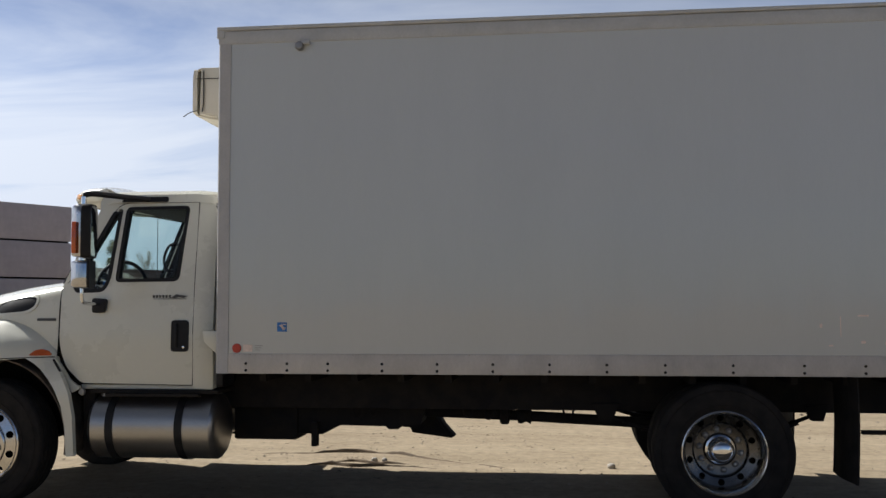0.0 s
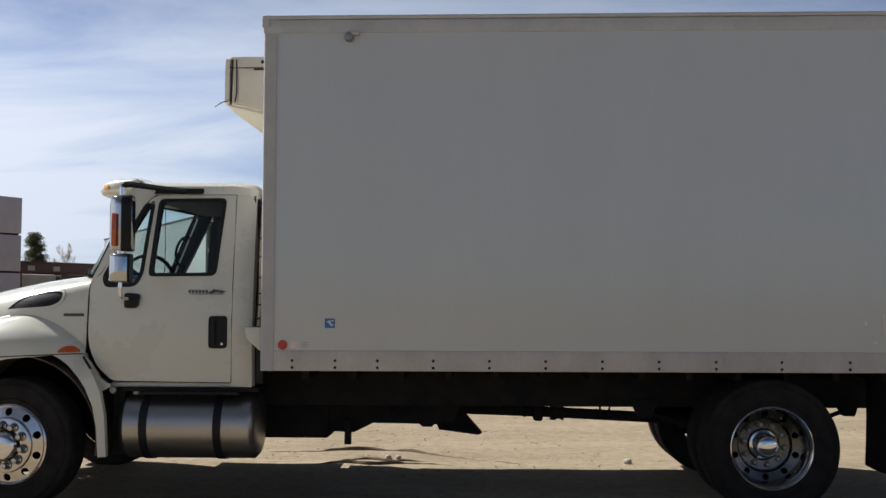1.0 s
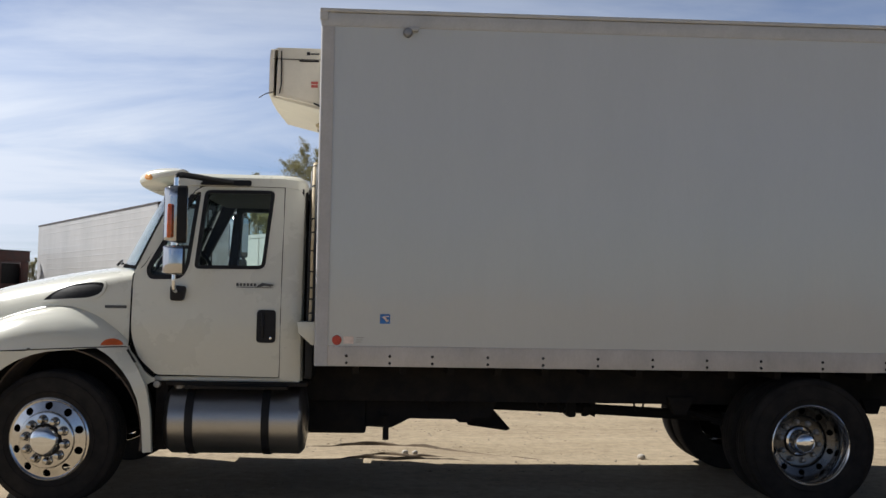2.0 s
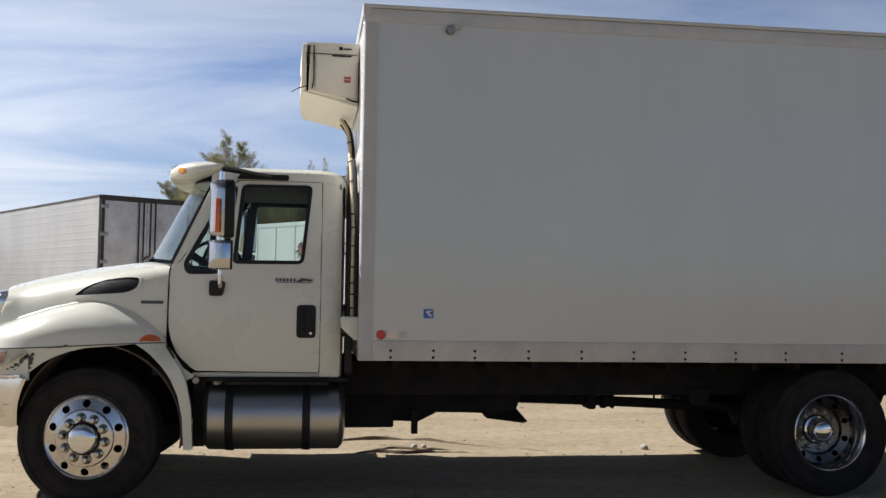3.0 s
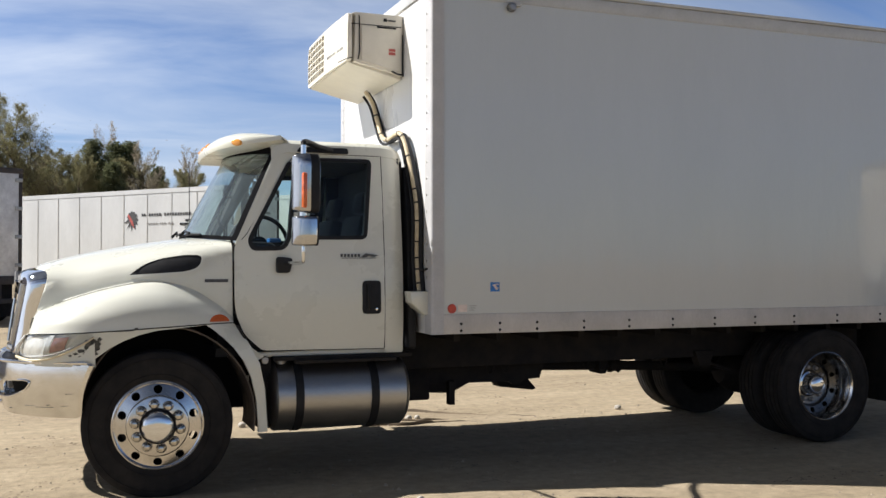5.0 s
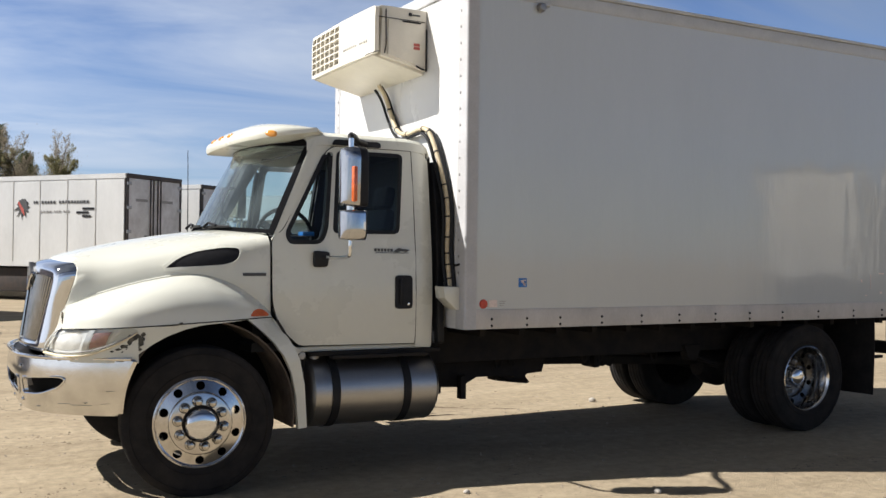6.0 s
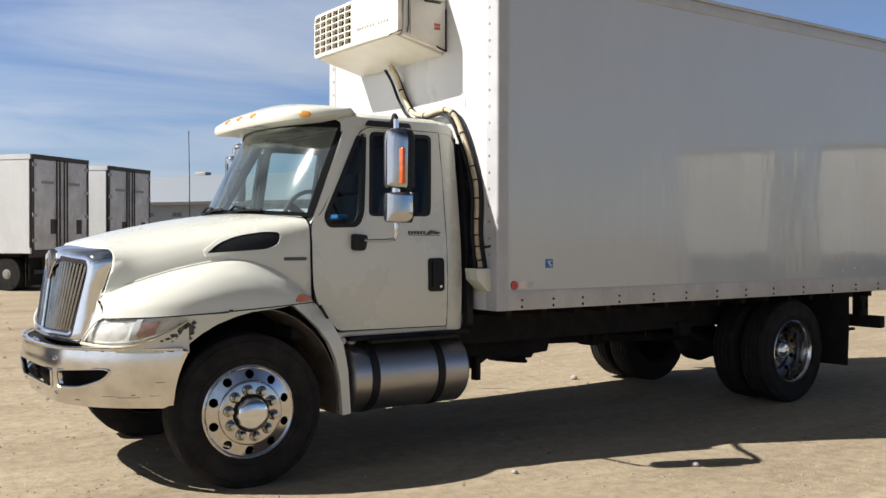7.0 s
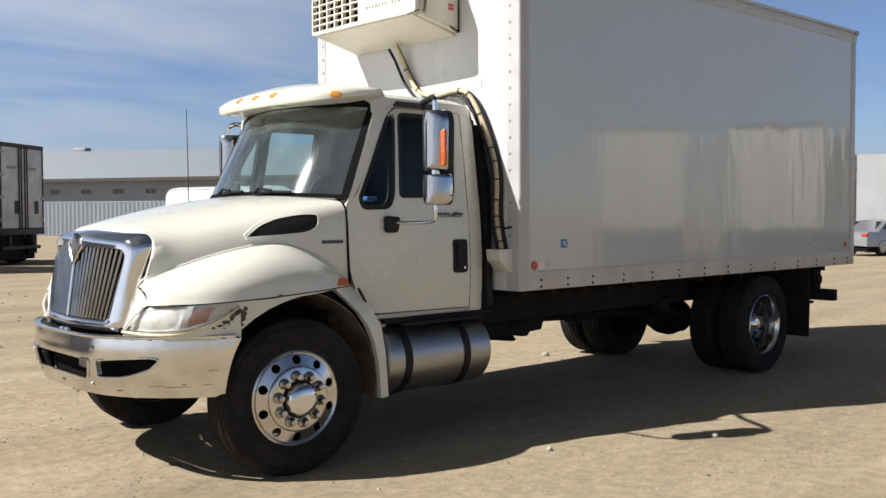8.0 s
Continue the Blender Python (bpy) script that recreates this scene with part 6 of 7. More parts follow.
def dirt_ridge(path, high, near, seed):
    """A low dark bank with a broken crest, in place of a shadow streak; its near face is steep."""
    r = random.Random(seed)
    run = smooth_path([Vector((truck.location.x + x, truck.location.y + y, 0)) for x, y in path], 14)
    rows = []
    for i, q in enumerate(run):
        ends = min(1.0, 3.5 * min(i, len(run) - 1 - i) / len(run))
        h = high * ends * max(0.12, 0.75 + 1.1 * noise.noise(Vector((q.x * 2.3, q.y, seed))) + 0.5 * noise.noise(Vector((q.x * 9, q.y, seed))))
        wob = 0.05 * noise.noise(Vector((q.x * 3.1, 7.0, seed)))
        g = ground_z(q.x, q.y)
        rows.append([Vector((q.x, q.y + wob + near * k, g + h * v - 0.004)) for k, v in ((-1.0, -0.1), (-0.55, 0.45), (-0.15, 0.9), (0.25, 1.0), (1.0, 0.6), (1.8, 0.2), (2.4, -0.1))])
    ob = part("dirt_ridge", sheet(rows), M["clod"], None, smooth=70)
    return tagged(ob, "low dark ridge in place of a shadow streak on the dirt", "dirt", "", "stuff")


# dark ridges laid where shadow streaks cross the sunlit dirt
dirt_ridge([(1.2, 1.72), (1.8, 1.84), (2.4, 1.96), (2.9, 1.80), (3.3, 1.55), (3.7, 1.32), (4.2, 1.04)], 0.036, 0.014, 3)
dirt_ridge([(1.85, 0.98), (2.2, 1.10), (2.5, 1.05), (2.9, 1.12), (3.5, 1.02)], 0.030, 0.012, 8)
dirt_ridge([(2.2, 1.26), (2.45, 1.33), (2.75, 1.26), (3.1, 1.25)], 0.026, 0.012, 12)
for x, y, k in ((-1.43, 5.876, 0.028), (-2.62, 6.45, 0.022), (-3.3, 9.7, 0.04), (-1.62, 9.62, 0.035), (-1.52, 9.64, 0.03), (0.75, 9.46, 0.04)):
    stone = thing("stone", (x, y, ground_z(x, y)), "small pale stone lying on the dirt", "stone", "stones")
    bm = bmesh.new()
    bmesh.ops.create_icosphere(bm, subdivisions=2, radius=k)
    for v in bm.verts:
        v.co *= 1 + 0.25 * noise.noise(v.co * 40 + Vector((x, y, 0)))
        v.co.z = v.co.z * 0.75 + k * 0.5
    part("stone_body", bm, M["load_stone"], stone)

# ---- parked trailers ----
M["trl_ribbed"] = material("trailer_ribbed_sheet", (0.42, 0.42, 0.42), 0.45, var=0.08, scale=0.8, fine=14, fine_var=0.03, stretch=(1, 1, 0.4))
M["trl_white"] = material("trailer_white_sheet", (0.58, 0.58, 0.57), 0.45, var=0.06, scale=0.8, fine=14, fine_var=0.03, stretch=(1, 1, 0.4))
M["trl_door"] = material("trailer_dull_door", (0.80, 0.79, 0.78), 0.42, 0.15, var=0.2, scale=1.6, fine=18, fine_var=0.07, tint=(0.46, 0.44, 0.43), bump=0.25, bump_scale=9)
M["trl_door_w"] = material("trailer_white_door", (0.68, 0.675, 0.67), 0.5, tint=(0.42, 0.40, 0.38), var=0.12, scale=1.6, fine=18, fine_var=0.05)
M["trl_dark"] = material("trailer_dark_frame", (0.035, 0.032, 0.032), 0.6, var=0.3, scale=6, tint=(0.060, 0.042, 0.036))
M["trl_steel"] = material("trailer_steel_rim", (0.45, 0.45, 0.44), 0.4, 0.6, var=0.2)


def trailer(at, heading, length, side, door, ribs, label, emblem=False, group="parked trailers", rib_every=1.22):
    """A box trailer. at: the ground below the near rear corner; it runs along its own +x from the rear doors, 2.6 m wide to -y...+y."""
    t = thing("semi_trailer", (at[0], at[1], 0), label, "trailer", group, heading)
    W, Z0, Z1 = 2.6, 1.18, 4.10
    part("side_wall", box(0.06, length, 0.0, 0.04, Z0, Z1 - 0.05), side, t)
    part("side_wall", box(0.06, length, -W, -W + 0.04, Z0, Z1 - 0.05), side, t)
    part("roof", box(0.0, length, -W, 0.0, Z1 - 0.05, Z1), side, t)
    part("nose", box(length, length + 0.06, -W, 0.0, Z0, Z1), side, t)
    if ribs == "posts":
        part("top_rail", box(0, length + 0.03, -0.01, 0.055, Z1 - 0.14, Z1 + 0.01), M["trl_white"], t)
    else:
        part("top_rail", box(0, length + 0.03, -0.01, 0.055, Z1 - 0.045, Z1 + 0.01), M["trl_dark"], t, "dark top rail")
    part("bottom_rail", box(0, length, -0.01, 0.055, Z0 - 0.04, Z0 + 0.12), M["trl_white"], t)
    part("trailer_floor", box(0.05, length, -W + 0.05, -0.05, Z0 - 0.05, Z0 + 0.03), M["trl_dark"], t)
    if ribs == "posts":
        for x in steps(rib_every, length - rib_every, int(length / rib_every) - 1):
            part("side_post", box(x - 0.022, x + 0.022, 0.038, 0.052, Z0 + 0.1, Z1 - 0.12), M["trl_seam"], t)
    else:
        for z in steps(Z0 + 0.20, Z1 - 0.20, 13):
            part("side_rib", prism([(0.036, z), (0.0445, z + 0.004), (0.0445, z + 0.014), (0.036, z + 0.060)], "x", 0.1, length - 0.1), side, t)
    # rear frame and doors
    for y in (-W, -0.09):
        part("rear_post", box(-0.03, 0.10, y, y + 0.09, Z0 - 0.1, Z1, 0.01), M["trl_dark"], t)
    part("rear_header", box(-0.04, 0.10, -W, 0.0, Z1 - 0.12, Z1 + 0.015, 0.01), M["trl_dark"], t)
    part("rear_sill", box(-0.04, 0.12, -W, 0.0, Z0 - 0.16, Z0 + 0.06, 0.01), M["trl_dark"], t)
    for y0, y1 in ((-W + 0.10, -W / 2 - 0.005), (-W / 2 + 0.005, -0.10)):
        d = part("rear_door", box(-0.02, 0.04, y0, y1, Z0 + 0.07, Z1 - 0.13, 0.008), door, t, "dull metal rear door with lock rods")
        mid = -W / 2
        for off in (0.10, 0.24):
            y = mid + off if y0 > mid - 0.2 else mid - off
            part("lock_rod", tube([(-0.05, y, Z0 + 0.02), (-0.05, y, Z1 - 0.10)], 0.022, 8), M["trl_dark"], d)
        edge = y1 if y0 > mid - 0.2 else y0
        for z in steps(Z0 + 0.3, Z1 - 0.35, 3):
            part("hinge", box(-0.045, -0.015, edge - 0.10, edge + 0.10, z, z + 0.10, 0.008), M["trl_steel"], d)
        if door is not M["trl_door_w"]:
            continue
        part("door_placard", box(-0.028, -0.02, (y0 + y1) / 2 - 0.35, (y0 + y1) / 2 - 0.10, Z0 + 0.55, Z0 + 1.0), M["trl_dark"], d)
        part("print_bar", box(-0.026, -0.02, (y0 + y1) / 2 - 0.25, (y0 + y1) / 2 + 0.3, Z1 - 0.85, Z1 - 0.76), M["printgrey"], d)
    part("underride_guard", box(0.0, 0.10, -W + 0.2, -0.2, 0.52, 0.64, 0.01), M["trl_dark"], t)
    for y in (-W + 0.55, -0.65):
        part("guard_post", box(0.0, 0.10, y, y + 0.1, 0.6, Z0 - 0.1), M["trl_dark"], t)
    for y in (-1.85, -0.85):
        part("frame_beam", box(0.2, length - 0.5, y, y + 0.1, 0.85, Z0), M["trl_dark"], t)
    for y in (-W + 0.15, -0.65):
        part("mudflap", box(0.18, 0.2, y, y + 0.55, 0.35, 1.05), M["rubber"], t)
    # full-width dark sheet that stands in for the shade below the doors
    part("spray_guard", box(0.30, 0.32, -W + 0.1, -0.1, 0.16, 1.10), M["rubber"], t)
    for x in (0.95, 2.25):
        for y in (-W + 0.32, -0.32):
            w = part("wheel", lathe([(0.0, -0.28), (0.29, -0.27), (0.31, -0.29), (0.42, -0.30), (0.49, -0.27), (0.51, -0.2), (0.51, 0.2), (0.49, 0.28), (0.30, 0.29), (0.0, 0.28)], 28), M["rubber"], t)
            w.location = (x, y, 0.51)
            part("rim", lathe([(0.28, 0.285), (0.27, 0.24), (0.20, 0.20), (0.12, 0.20), (0.10, 0.30), (0.0, 0.31)], 24), M["trl_steel"], w)
    for y in (-W + 0.5, -0.5):
        part("landing_leg", box(length - 2.8, length - 2.65, y - 0.07, y + 0.07, 0.0, Z0), M["trl_dark"], t)
    # dark block for underfloor boxes and the shade around them
    part("side_box", box(3.6, 8.8, -W + 0.2, -0.12, 0.30, 1.08, 0.02), M["trl_dark"], t)
    if emblem:
        # company mark and name as plain shapes
        side_y = 0.053
        star = []
        for k in range(22):
            a = 2 * math.pi * k / 22
            rad = (0.36 if k % 2 else 0.17) * (1 + 0.28 * math.sin(3.3 * k + 0.7))
            star.append((4.33 + rad * math.cos(a), 3.10 + 1.1 * rad * math.sin(a)))
        part("mark", prism(star, "y", side_y, side_y + 0.006), M["darkprint"], t, "dark ragged company mark")
        part("mark", prism([(4.22, 2.78), (4.34, 2.90), (4.56, 3.22), (4.50, 3.28), (4.28, 3.02)], "y", side_y + 0.006, side_y + 0.010), M["printred"], t, "red stroke of the mark")
        x = 3.85
        for w in (0.10, 0.16, 0.0, 0.15, 0.14, 0.12, 0.14, 0.14, 0.0, 0.15, 0.14, 0.12, 0.14, 0.14, 0.12, 0.13, 0.10, 0.06, 0.14, 0.14):
            if w:
                part("name_bar", box(x - w * 0.55, x, side_y, side_y + 0.005, 3.19, 3.285), M["darkprint"], t)
            x -= w * 0.95 if w else 0.10
        x = 3.55
        for w in (0.14, 0.12, 0.05, 0.12, 0.12, 0.0, 0.10, 0.12, 0.12, 0.0, 0.12, 0.04, 0.14):
            if w:
                part("slogan_bar", box(x - w * 0.55, x, side_y, side_y + 0.005, 2.90, 2.965), M["printgrey"], t)
            x -= w * 0.95 if w else 0.08
        for k, (a, b) in enumerate(((1.75, 1.25), (2.0, 1.5), (1.75, 1.40))):
            part("speed_bar", box(b, a, side_y, side_y + 0.005, 2.98 - 0.12 * k, 3.05 - 0.12 * k), M["black"], t)
    return t


M["trl_seam"] = material("trailer_seam", (0.50, 0.49, 0.47), 0.5, var=0.1)
HEAD = 90 + 37.5
trailer((-8.34, 26.93), 123.0, 13.6, M["trl_ribbed"], M["trl_door"], "ribs", "white ribbed trailer with dull steel rear doors")
trailer((-0.30, 31.80), HEAD, 15.5, M["trl_white"], M["trl_door_w"], "posts", "white panelled trailer with a company mark on its side", True)
trailer((2.92, 35.20), HEAD + 2, 15.5, M["trl_white"], M["trl_door_w"], "posts", "white panelled trailer with grey rear doors")

M["trl_bright"] = material("clean_trailer_white", (0.50, 0.485, 0.445), 0.4, var=0.05, scale=0.8)
# the row behind, which shows in the box's glossy side
row = Vector((15.35, -3.3))
for along, length in ((0.1, 13.5), (3.75, 13.0), (7.3, 13.5), (10.9, 13.0)):
    c = row + along * Vector((0.545, 0.839))
    trailer((c.x, c.y), -33.0, length, M["trl_bright"], M["trl_bright"], "posts", "white box trailer with closed rear doors", group="trailers in the far row")
M["trl_grey"] = material("grey_trailer_panel", (0.40, 0.41, 0.42), 0.5, var=0.06, scale=0.7, fine=12, fine_var=0.03)
trailer((34.6, 21.1), -65.8, 13.5, M["trl_grey"], M["trl_grey"], "posts", "white box trailer at the edge of the lot", group="parked trailers")

# stack of wrapped packs
M["pack"] = material("grey_pack_wrap", (0.44, 0.40, 0.42), 0.6, var=0.08, scale=1.2, fine=10, fine_var=0.04, bump=0.05, bump_scale=3, per_piece=0.06)
PACK_RIGHT, PACK_LEFT = Vector((-10.02, 19.19)), Vector((-0.52, -0.855))
PACK_LEFT.normalize()
pack_mesh = {}
for row in range(5):
    at = 0.0
    for wide in (1.62, 2.0, 2.0):
        c = PACK_RIGHT + PACK_LEFT * (at + wide / 2)
        at += wide + 0.03
        key = round(wide, 2)
        p = new("wrapped_pack")
        p.matrix_basis = pose(c.x, c.y, -0.155 + row * 0.772, 0, 0, math.degrees(math.atan2(PACK_LEFT.y, PACK_LEFT.x)))
        tagged(p, "grey wrapped pack of building material in a tall stack", "pack", "stacked packs")
        if key not in pack_mesh:
            o = part("wrap", box(-wide / 2, wide / 2, -1.2, 0.0, 0.030, 0.768, 0.015), M["pack"], p)
            # near-black fill, so that the gap under each pack stays dark
            q = part("bearer", box(-wide / 2 + 0.05, wide / 2 - 0.05, -1.15, -0.03, 0.0, 0.031), M["void"], p)
            pack_mesh[key] = (o.data, q.data)
        else:
            for nm, d in zip(("wrap", "bearer"), pack_mesh[key]):
                o = new(nm, d)
                o.parent = p

# dark red stake trailer with a pale load
M["rust"] = material("dark_red_paint", (0.085, 0.028, 0.024), 0.6, var=0.25, scale=3, tint=(0.045, 0.03, 0.028))
M["load"] = material("pale_load", (0.38, 0.36, 0.31), 0.8, var=0.12, scale=2)
stake = thing("stake_trailer", (-20.49, 30.30, 0), "dark red stake-sided trailer with a pale load", "trailer", "", 60)
part("deck", box(0, 9.0, 0, 2.5, 0.95, 1.15), M["rust"], stake)
for y in (0.0, 2.38):
    part("top_beam", box(0, 9.0, y, y + 0.12, 2.66, 3.05, 0.02), M["rust"], stake)
    part("top_rail", box(0, 9.02, y - 0.02, y + 0.14, 3.05, 3.09, 0.01), M["trl_dark"], stake)
    part("lower_rail", box(0, 9.0, y, y + 0.10, 1.15, 1.80, 0.02), M["rust"], stake)
    for x in (0.2, 1.55, 3.45, 5.35, 7.40, 8.62):
        part("stake", box(x, x + 0.34, y + 0.01, y + 0.11, 1.80, 2.67, 0.02), M["rust"], stake)
part("end_wall", box(8.9, 9.0, 0.12, 2.38, 1.15, 3.05), M["rust"], stake)
for x in (0.55, 1.95, 3.85, 5.75):
    part("load", box(x, x + (1.55 if x > 1 else 0.95), 0.2, 2.3, 1.16, 2.56 - 0.05 * math.sin(3 * x), 0.06), M["load"], stake, "pale wrapped bundle")
part("tarp", box(7.5, 8.85, 0.2, 2.3, 1.16, 2.6, 0.08), M["black"], stake, "dark tarpaulin over the end of the load")
for x in (6.5, 7.7):
    for y in (0.25, 2.25):
        part("wheel", lathe([(0.0, -0.2), (0.3, -0.2), (0.48, -0.17), (0.5, 0.0), (0.48, 0.17), (0.3, 0.2), (0.0, 0.2)], 20, (x, y, 0.5)), M["rubber"], stake)
# pale patches for the lamp-like blotches along the beam
for x in (2.7, 4.6, 5.9, 7.0):
    part("marker_plate", box(x, x + 0.30, -0.015, 0.002, 2.74, 2.92, 0.01), M["load"], stake, "pale patch on the beam")

# white panel van and a silver saloon car
M["van"] = material("white_van_paint", (0.72, 0.70, 0.68), 0.3, var=0.05, coat=0.4)
M["silver"] = material("silver_car_paint", (0.36, 0.37, 0.39), 0.3, 0.6, var=0.05, coat=0.6)
M["carglass"] = material("dark_car_glass", (0.02, 0.025, 0.03), 0.06, var=0.05)


def car_wheel(parent, x, y, r):
    w = part("wheel", lathe([(r * 0.6, -0.09), (r * 0.9, -0.10), (r, -0.06), (r, 0.06), (r * 0.9, 0.10), (r * 0.6, 0.09)], 28, close=True), M["rubber"], parent)
    w.location = (x, y, r)
    part("rim", lathe([(0.0, -0.085), (r * 0.15, -0.085), (r * 0.5, -0.06), (r * 0.62, -0.085), (r * 0.62, 0.085), (r * 0.5, 0.06), (0.0, 0.085)], 24), M["trl_steel"], w)
    return w


def car(name, at, heading, label, body, profile, glass_side, width, wheels, r, category):
    c = thing(name, (at[0], at[1], 0), label, category, "", heading)
    rows = []
    for k in range(-6, 7):
        a = k / 6
        rows.append([Vector((x, width / 2 * a, z - (0.10 if z > 1.0 else 0.02) * abs(a) ** 3)) for x, z in profile])
    bm = sheet([[Vector((p.x, p.y * (1 - 0.12 * max(0, p.z - 0.9)), p.z)) for p in r_] for r_ in rows])
    part("body", bm, body, c, "", 45)
    for s in (-1, 1):
        low = [(x, z) for x, z in profile if z < 5]
        part("body_side", panel(low, [], lambda a, b: Vector((a, s * (width / 2 - 0.002) * (1 - 0.12 * max(0, b - 0.9)), b - (0.10 if b > 1.0 else 0.02))), (0, -s * 0.01, 0), ((), (0.9, 1.2))), body, c)
        for g in glass_side:
            part("side_window", panel(g, [], lambda a, b: Vector((a, s * (width / 2 + 0.006) * (1 - 0.12 * max(0, b - 0.9)), b)), (0, -s * 0.01, 0)), M["carglass"], c)
        for x in wheels:
            car_wheel(c, x, s * (width / 2 - 0.10), r)
        part("tail_lamp", box(-0.03, 0.10, s * (width / 2 - 0.27), s * (width / 2 + 0.004), 0.76, 0.89, 0.03), M["red"], c, "red tail lamp")
        part("head_lamp", box(profile[-1][0] - 0.25, profile[-1][0] - 0.02, s * (width / 2 - 0.4), s * (width / 2 - 0.02), 0.62, 0.76, 0.03), M["lens"], c)
    part("underbody", box(0.1, profile[-1][0] - 0.1, -width / 2 + 0.05, width / 2 - 0.05, 0.18, 0.42), M["void"], c)
    part("rear_window", sheet([[Vector((x - 0.012, y, z + 0.004)) for x, z in ((0.62, 1.02), (0.95, 1.33))] for y in (-width / 2 + 0.22, width / 2 - 0.22)], thick=0.01), M["carglass"], c)
    return c


SALOON = [(0.0, 0.40), (-0.02, 0.62), (0.03, 0.90), (0.12, 0.98), (0.55, 1.02), (0.98, 1.38), (1.35, 1.44), (2.2, 1.42), (2.95, 1.00), (3.9, 0.90), (4.35, 0.74), (4.42, 0.50), (4.38, 0.35)]
car("parked_car", (29.1, 18.8), -21.0, "silver saloon car parked beside a trailer", M["silver"], SALOON,
    [[(0.80, 1.05), (1.10, 1.34), (1.75, 1.37), (1.75, 1.05)], [(1.82, 1.05), (1.82, 1.37), (2.15, 1.36), (2.72, 1.04)]], 1.75, (0.85, 3.55), 0.32, "car")
VAN = [(0.0, 0.40), (-0.01, 1.2), (0.02, 2.38), (0.12, 2.50), (3.4, 2.50), (3.9, 2.30), (4.5, 1.25), (5.1, 1.08), (5.25, 0.75), (5.22, 0.40)]
car("parked_van", (6.15, 28.6), -72.0, "white panel van parked near the building", M["van"], VAN, [[(3.45, 1.25), (3.45, 1.85), (3.85, 1.85), (4.25, 1.25)]], 1.95, (0.95, 4.2), 0.35, "van")

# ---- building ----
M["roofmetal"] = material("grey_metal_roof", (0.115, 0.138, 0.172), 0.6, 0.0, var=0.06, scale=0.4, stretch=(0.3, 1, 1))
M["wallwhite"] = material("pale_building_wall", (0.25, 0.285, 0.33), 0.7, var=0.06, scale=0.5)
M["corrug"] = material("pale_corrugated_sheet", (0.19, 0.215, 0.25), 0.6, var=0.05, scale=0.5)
bld = thing("warehouse", (42.6, 45.75, 0), "long grey warehouse with a metal roof and small windows", "building", "", math.degrees(math.atan2(0.875, -0.485)))
BL = 62.0
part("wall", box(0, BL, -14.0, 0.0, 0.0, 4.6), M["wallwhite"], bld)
bm = bmesh.new()
sheet([[Vector((x, 0.02 + (0.05 if k % 2 else 0.0), 0.0)) for k, x in enumerate(steps(0, BL, 300))], [Vector((x, 0.02 + (0.05 if k % 2 else 0.0), 2.75)) for k, x in enumerate(steps(0, BL, 300))]], bm)
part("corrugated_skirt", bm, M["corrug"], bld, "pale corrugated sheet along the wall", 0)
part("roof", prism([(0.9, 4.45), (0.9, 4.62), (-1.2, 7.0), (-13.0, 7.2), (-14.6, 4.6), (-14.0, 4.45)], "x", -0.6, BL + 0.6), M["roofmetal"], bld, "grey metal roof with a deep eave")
part("gutter", box(-0.6, BL + 0.6, 0.88, 1.02, 4.40, 4.66), M["trl_dark"], bld)
for k in range(18):
    x = 4.0 + 3.1 * k
    w = part("window", box(x, x + 1.1, -0.02, 0.05, 3.35, 3.85, 0.01), M["printgrey"], bld, "small dark window")
    part("pane", box(x + 0.08, x + 0.52, 0.045, 0.06, 3.42, 3.78), M["carglass"], w)
    part("pane", box(x + 0.58, x + 1.02, 0.045, 0.06, 3.42, 3.78), M["carglass"], w)
for x in (14.0, 26.0, 40.0):
    part("roof_vent", box(x, x + 1.2, -2.4, -1.6, 6.9, 7.35, 0.05), M["printgrey"], bld)

# ---- trees ----
M["bark"] = material("grey_brown_bark", (0.13, 0.105, 0.085), 0.9, var=0.2, scale=3, bump=0.3)
M["leaf_spring"] = leaf_material("young_spring_leaves", (0.34, 0.32, 0.18))
M["leaf_dark"] = leaf_material("dark_conifer_needles", (0.15, 0.165, 0.09))
M["leaf_pale"] = leaf_material("pale_budding_twigs", (0.46, 0.40, 0.30))


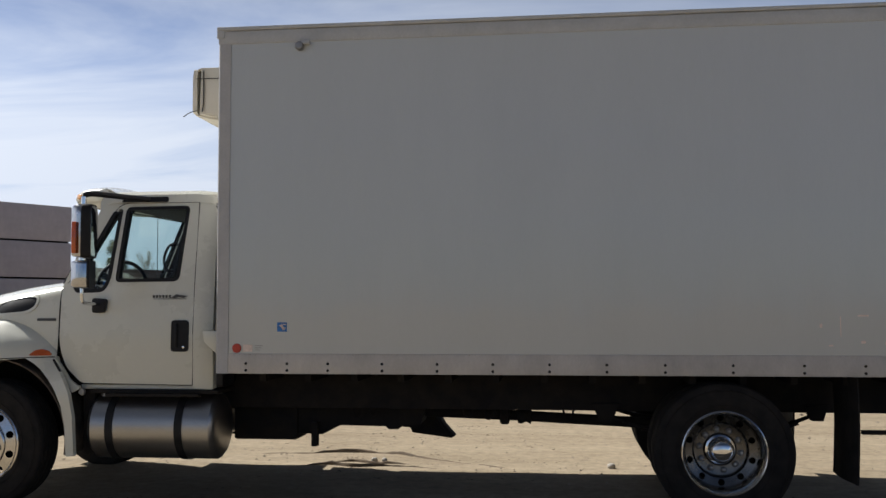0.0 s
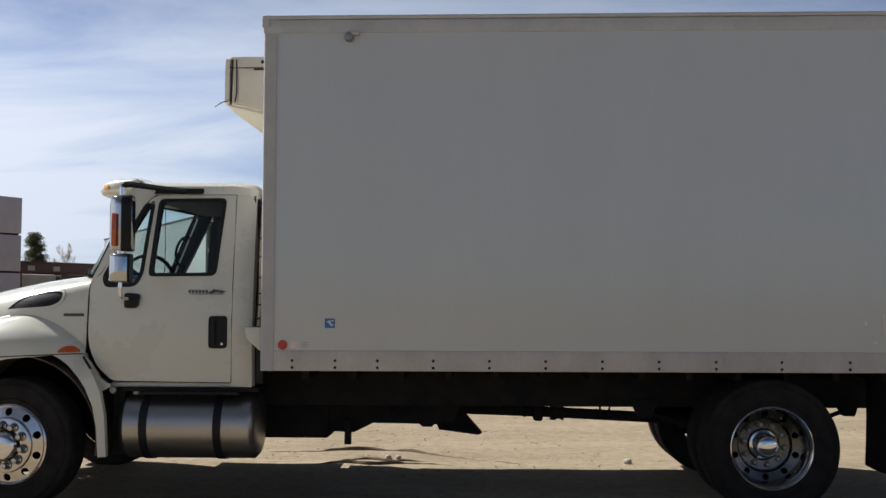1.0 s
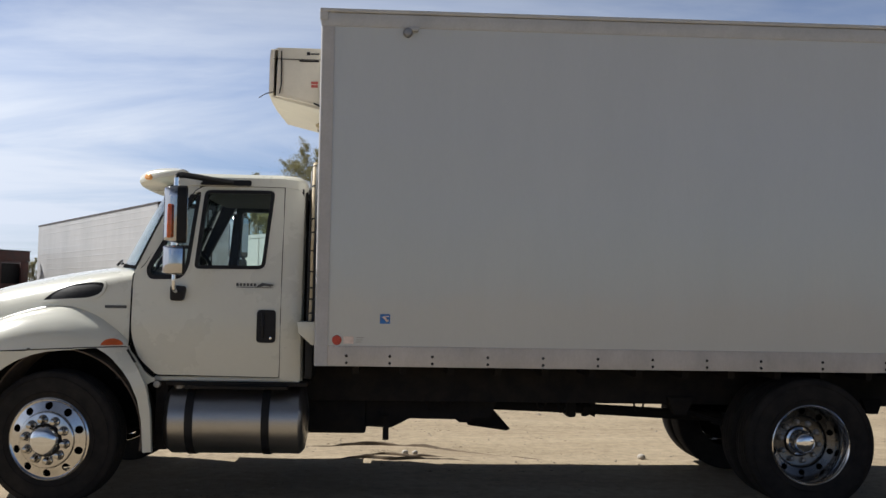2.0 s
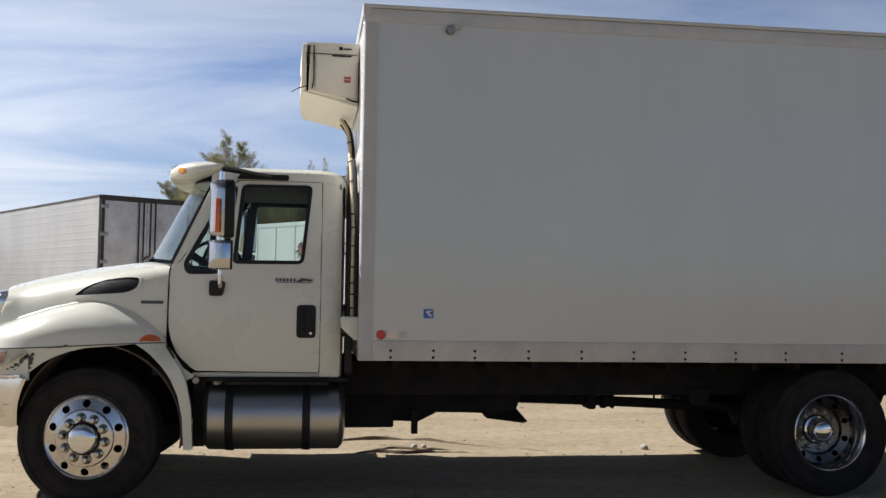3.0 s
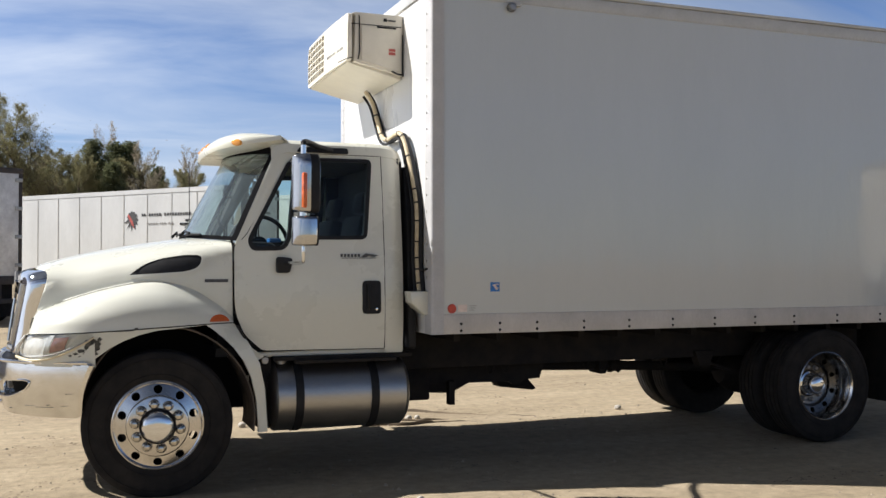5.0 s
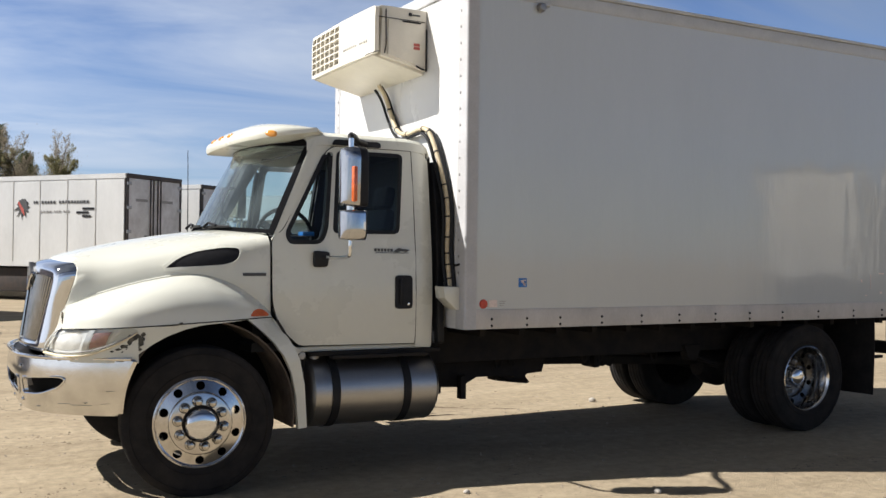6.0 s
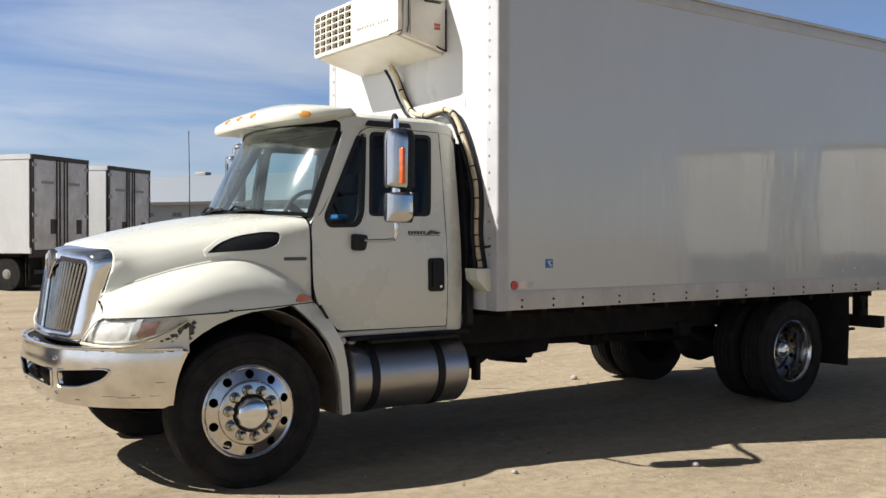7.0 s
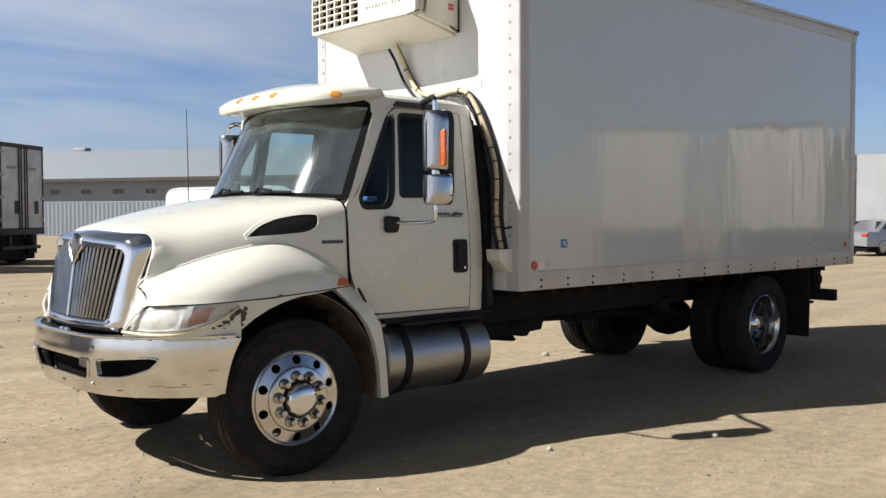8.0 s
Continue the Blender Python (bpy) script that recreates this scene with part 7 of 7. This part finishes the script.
def tree_meshes(seed, height, spread, leaves, size, conifer=False):
    """Trunk with limbs and a crown of small leaf tufts, as two meshes of unit use."""
    r = random.Random(seed)
    bm = bmesh.new()
    tips = []

    def limb(p, d, length, rad, depth):
        pts, rs = [p], [rad]
        q, dd = p.copy(), d.copy()
        n = 4
        for i in range(n):
            dd = (dd + Vector((r.uniform(-.22, .22), r.uniform(-.22, .22), r.uniform(-0.02, .24)))).normalized()
            q = q + dd * (length / n)
            pts.append(q.copy())
            rs.append(rad * (1 - 0.75 * (i + 1) / n))
        tube(pts, rs, 5 if depth else 8, bm, False)
        if depth >= 1:
            for k in range(1, n + 1):
                tips.append((pts[k], length * 0.22))
        if depth < 3:
            for k in range(1, n + 1):
                for _ in range(2 if depth else 3):
                    a = r.uniform(0, 6.283)
                    side = Vector((math.cos(a), math.sin(a), r.uniform(0.45, 1.15))).normalized()
                    nd = (dd * 0.45 + side * (0.85 if depth else 0.8)).normalized()
                    limb(pts[k], nd, length * r.uniform(0.34, 0.52) * (1.15 - 0.12 * k), rs[k] * 0.6, depth + 1)

    if conifer:
        trunk = [Vector((0.03 * math.sin(i), 0.03 * math.cos(i), height * i / 8)) for i in range(9)]
        tube(trunk, [0.16 * (1 - i / 8.5) for i in range(9)], 7, bm, False)
        for z in steps(height * 0.12, height * 0.97, 26):
            span = spread * (1 - z / height) ** 0.8 + 0.15
            for _ in range(6):
                a = r.uniform(0, 6.283)
                e = Vector((math.cos(a) * span * r.uniform(.7, 1.1), math.sin(a) * span * r.uniform(.7, 1.1), z - 0.12 * span))
                tube([Vector((0, 0, z)), e], [0.025, 0.008], 4, bm, False)
                for t in (0.35, 0.6, 0.8, 1.0):
                    tips.append((Vector((0, 0, z)).lerp(e, t), 0.22))
    else:
        limb(Vector((0, 0, 0)), Vector((0, 0, 1)), height * 0.72, height * 0.016, 0)
    trunk_me = bpy.data.meshes.new("trunk")
    bm.to_mesh(trunk_me)
    bm.free()
    trunk_me.materials.append(M["bark"])
    vs, fs = [], []
    for _ in range(leaves):
        p, rad = r.choice(tips)
        g = rad * (0.95 if conifer else r.uniform(0.5, 2.0))
        c = p + Vector((max(-1.6, min(1.6, r.gauss(0, 1))), max(-1.6, min(1.6, r.gauss(0, 1))), max(-1.6, min(1.6, r.gauss(0, 0.8))))) * g
        u = Vector((r.gauss(0, 1), r.gauss(0, 1), r.gauss(0, 1))).normalized()
        w = u.cross(Vector((r.gauss(0, 1), r.gauss(0, 1), r.gauss(0, 1)))).normalized()
        k = size * r.uniform(0.5, 1.2)
        b = len(vs)
        vs += [c - u * k, c + w * k * 0.45, c + u * k, c - w * k * 0.45]
        fs.append((b, b + 1, b + 2, b + 3))
    top = max([v.z for v in vs] or [1])
    crown_me = bpy.data.meshes.new("crown")
    crown_me.from_pydata([tuple(v) for v in vs], [], fs)
    return trunk_me, crown_me, top


KINDS = {
    "spring": (tree_meshes(3, 10, 3, 60000, 0.028), M["leaf_spring"], "tall tree with thin young spring leaves"),
    "bushy": (tree_meshes(8, 7, 3, 60000, 0.028), M["leaf_spring"], "rounded tree with yellow-green spring leaves"),
    "bare": (tree_meshes(21, 8, 3, 16000, 0.032), M["leaf_pale"], "budding tree with mostly bare branches"),
    "pine": (tree_meshes(5, 9, 1.9, 22000, 0.08, True), M["leaf_dark"], "dark green conifer at the edge of the lot"),
}
for kind, ((tm, cm, top), leaf, label) in KINDS.items():
    cm.materials.append(leaf)


def tree(kind, x, y, height, turn, group="trees behind the trailers", wide=1.0):
    (tm, cm, top), leaf, label = KINDS[kind]
    if x > -20:
        # the wood stands well behind the trailers
        height = min(height, 6.6 if x > 0.5 else 99.0)
        x, y, height = -3.6 + (x + 5.9) * 1.6, y * 1.6, 1.6 + (height - 1.6) * 1.6
    t = thing("tree", (x, y, -0.02), label, "tree", group, turn)
    k = height / top
    t.scale = (k * wide, k * wide, k)
    for nm, me in (("trunk", tm), ("crown", cm)):
        o = new(nm, me)
        o.parent = t
    return t


tree("spring", -7.8, 62, 12.9, 20, wide=1.35)
tree("bushy", -11.1, 62, 10.1, 70, wide=1.6)
tree("bushy", -12.2, 64, 10.0, 250, wide=1.6)
tree("bushy", -9.4, 66, 9.4, 20, wide=1.4)
tree("bushy", -6.0, 63, 9.0, 110, wide=1.4)
tree("pine", -4.2, 66, 9.5, 310, wide=1.3)
tree("bushy", -3.1, 64, 8.8, 200, wide=1.4)
tree("bushy", -8.6, 67, 9.2, 290, wide=1.4)
tree("bushy", -13.3, 66, 9.6, 140, wide=1.5)
tree("bushy", -15.5, 64, 7.8, 210)
tree("bare", -17.5, 68, 8.0, 10)
tree("pine", -5.6, 64, 9.4, 15, wide=1.1)
tree("pine", -4.6, 60, 7.6, 115, wide=1.2)
tree("bare", -4.9, 70, 11.4, 60, wide=0.7)
tree("pine", -3.4, 66, 9.6, 200, wide=1.1)
tree("bushy", -6.6, 60, 8.2, 300)
tree("bare", -2.4, 62, 9.2, 250)
tree("bushy", -2.0, 66, 7.6, 33)
tree("spring", -0.9, 64, 9.0, 260)
tree("pine", -1.4, 68, 8.2, 90)
tree("bushy", 0.3, 62, 8.0, 160)
tree("bare", 1.6, 66, 8.2, 320)
tree("bushy", 2.4, 68, 6.4, 75)
tree("bare", 4.2, 70, 6.8, 190)
for k in range(12):
    x = -15.0 + 1.35 * k + 0.5 * math.sin(k * 5.1)
    tree(("bushy", "bare", "bushy", "pine", "bare")[k % 5], x, 63 + 6 * (0.5 + 0.5 * math.sin(k * 2.7)), 8.4 + 0.9 * math.sin(k * 1.9), 47 * k, wide=0.85)
tree("pine", -32.3, 67.7, 6.6, 40, "trees at the side of the lot", 1.3)
tree("bare", -30.75, 68.6, 5.9, 100, "trees at the side of the lot")
tree("pine", -34.1, 66.8, 5.7, 10, "trees at the side of the lot", 1.2)
tree("bushy", -23.25, 57.8, 3.9, 220, "trees at the side of the lot", 1.3)
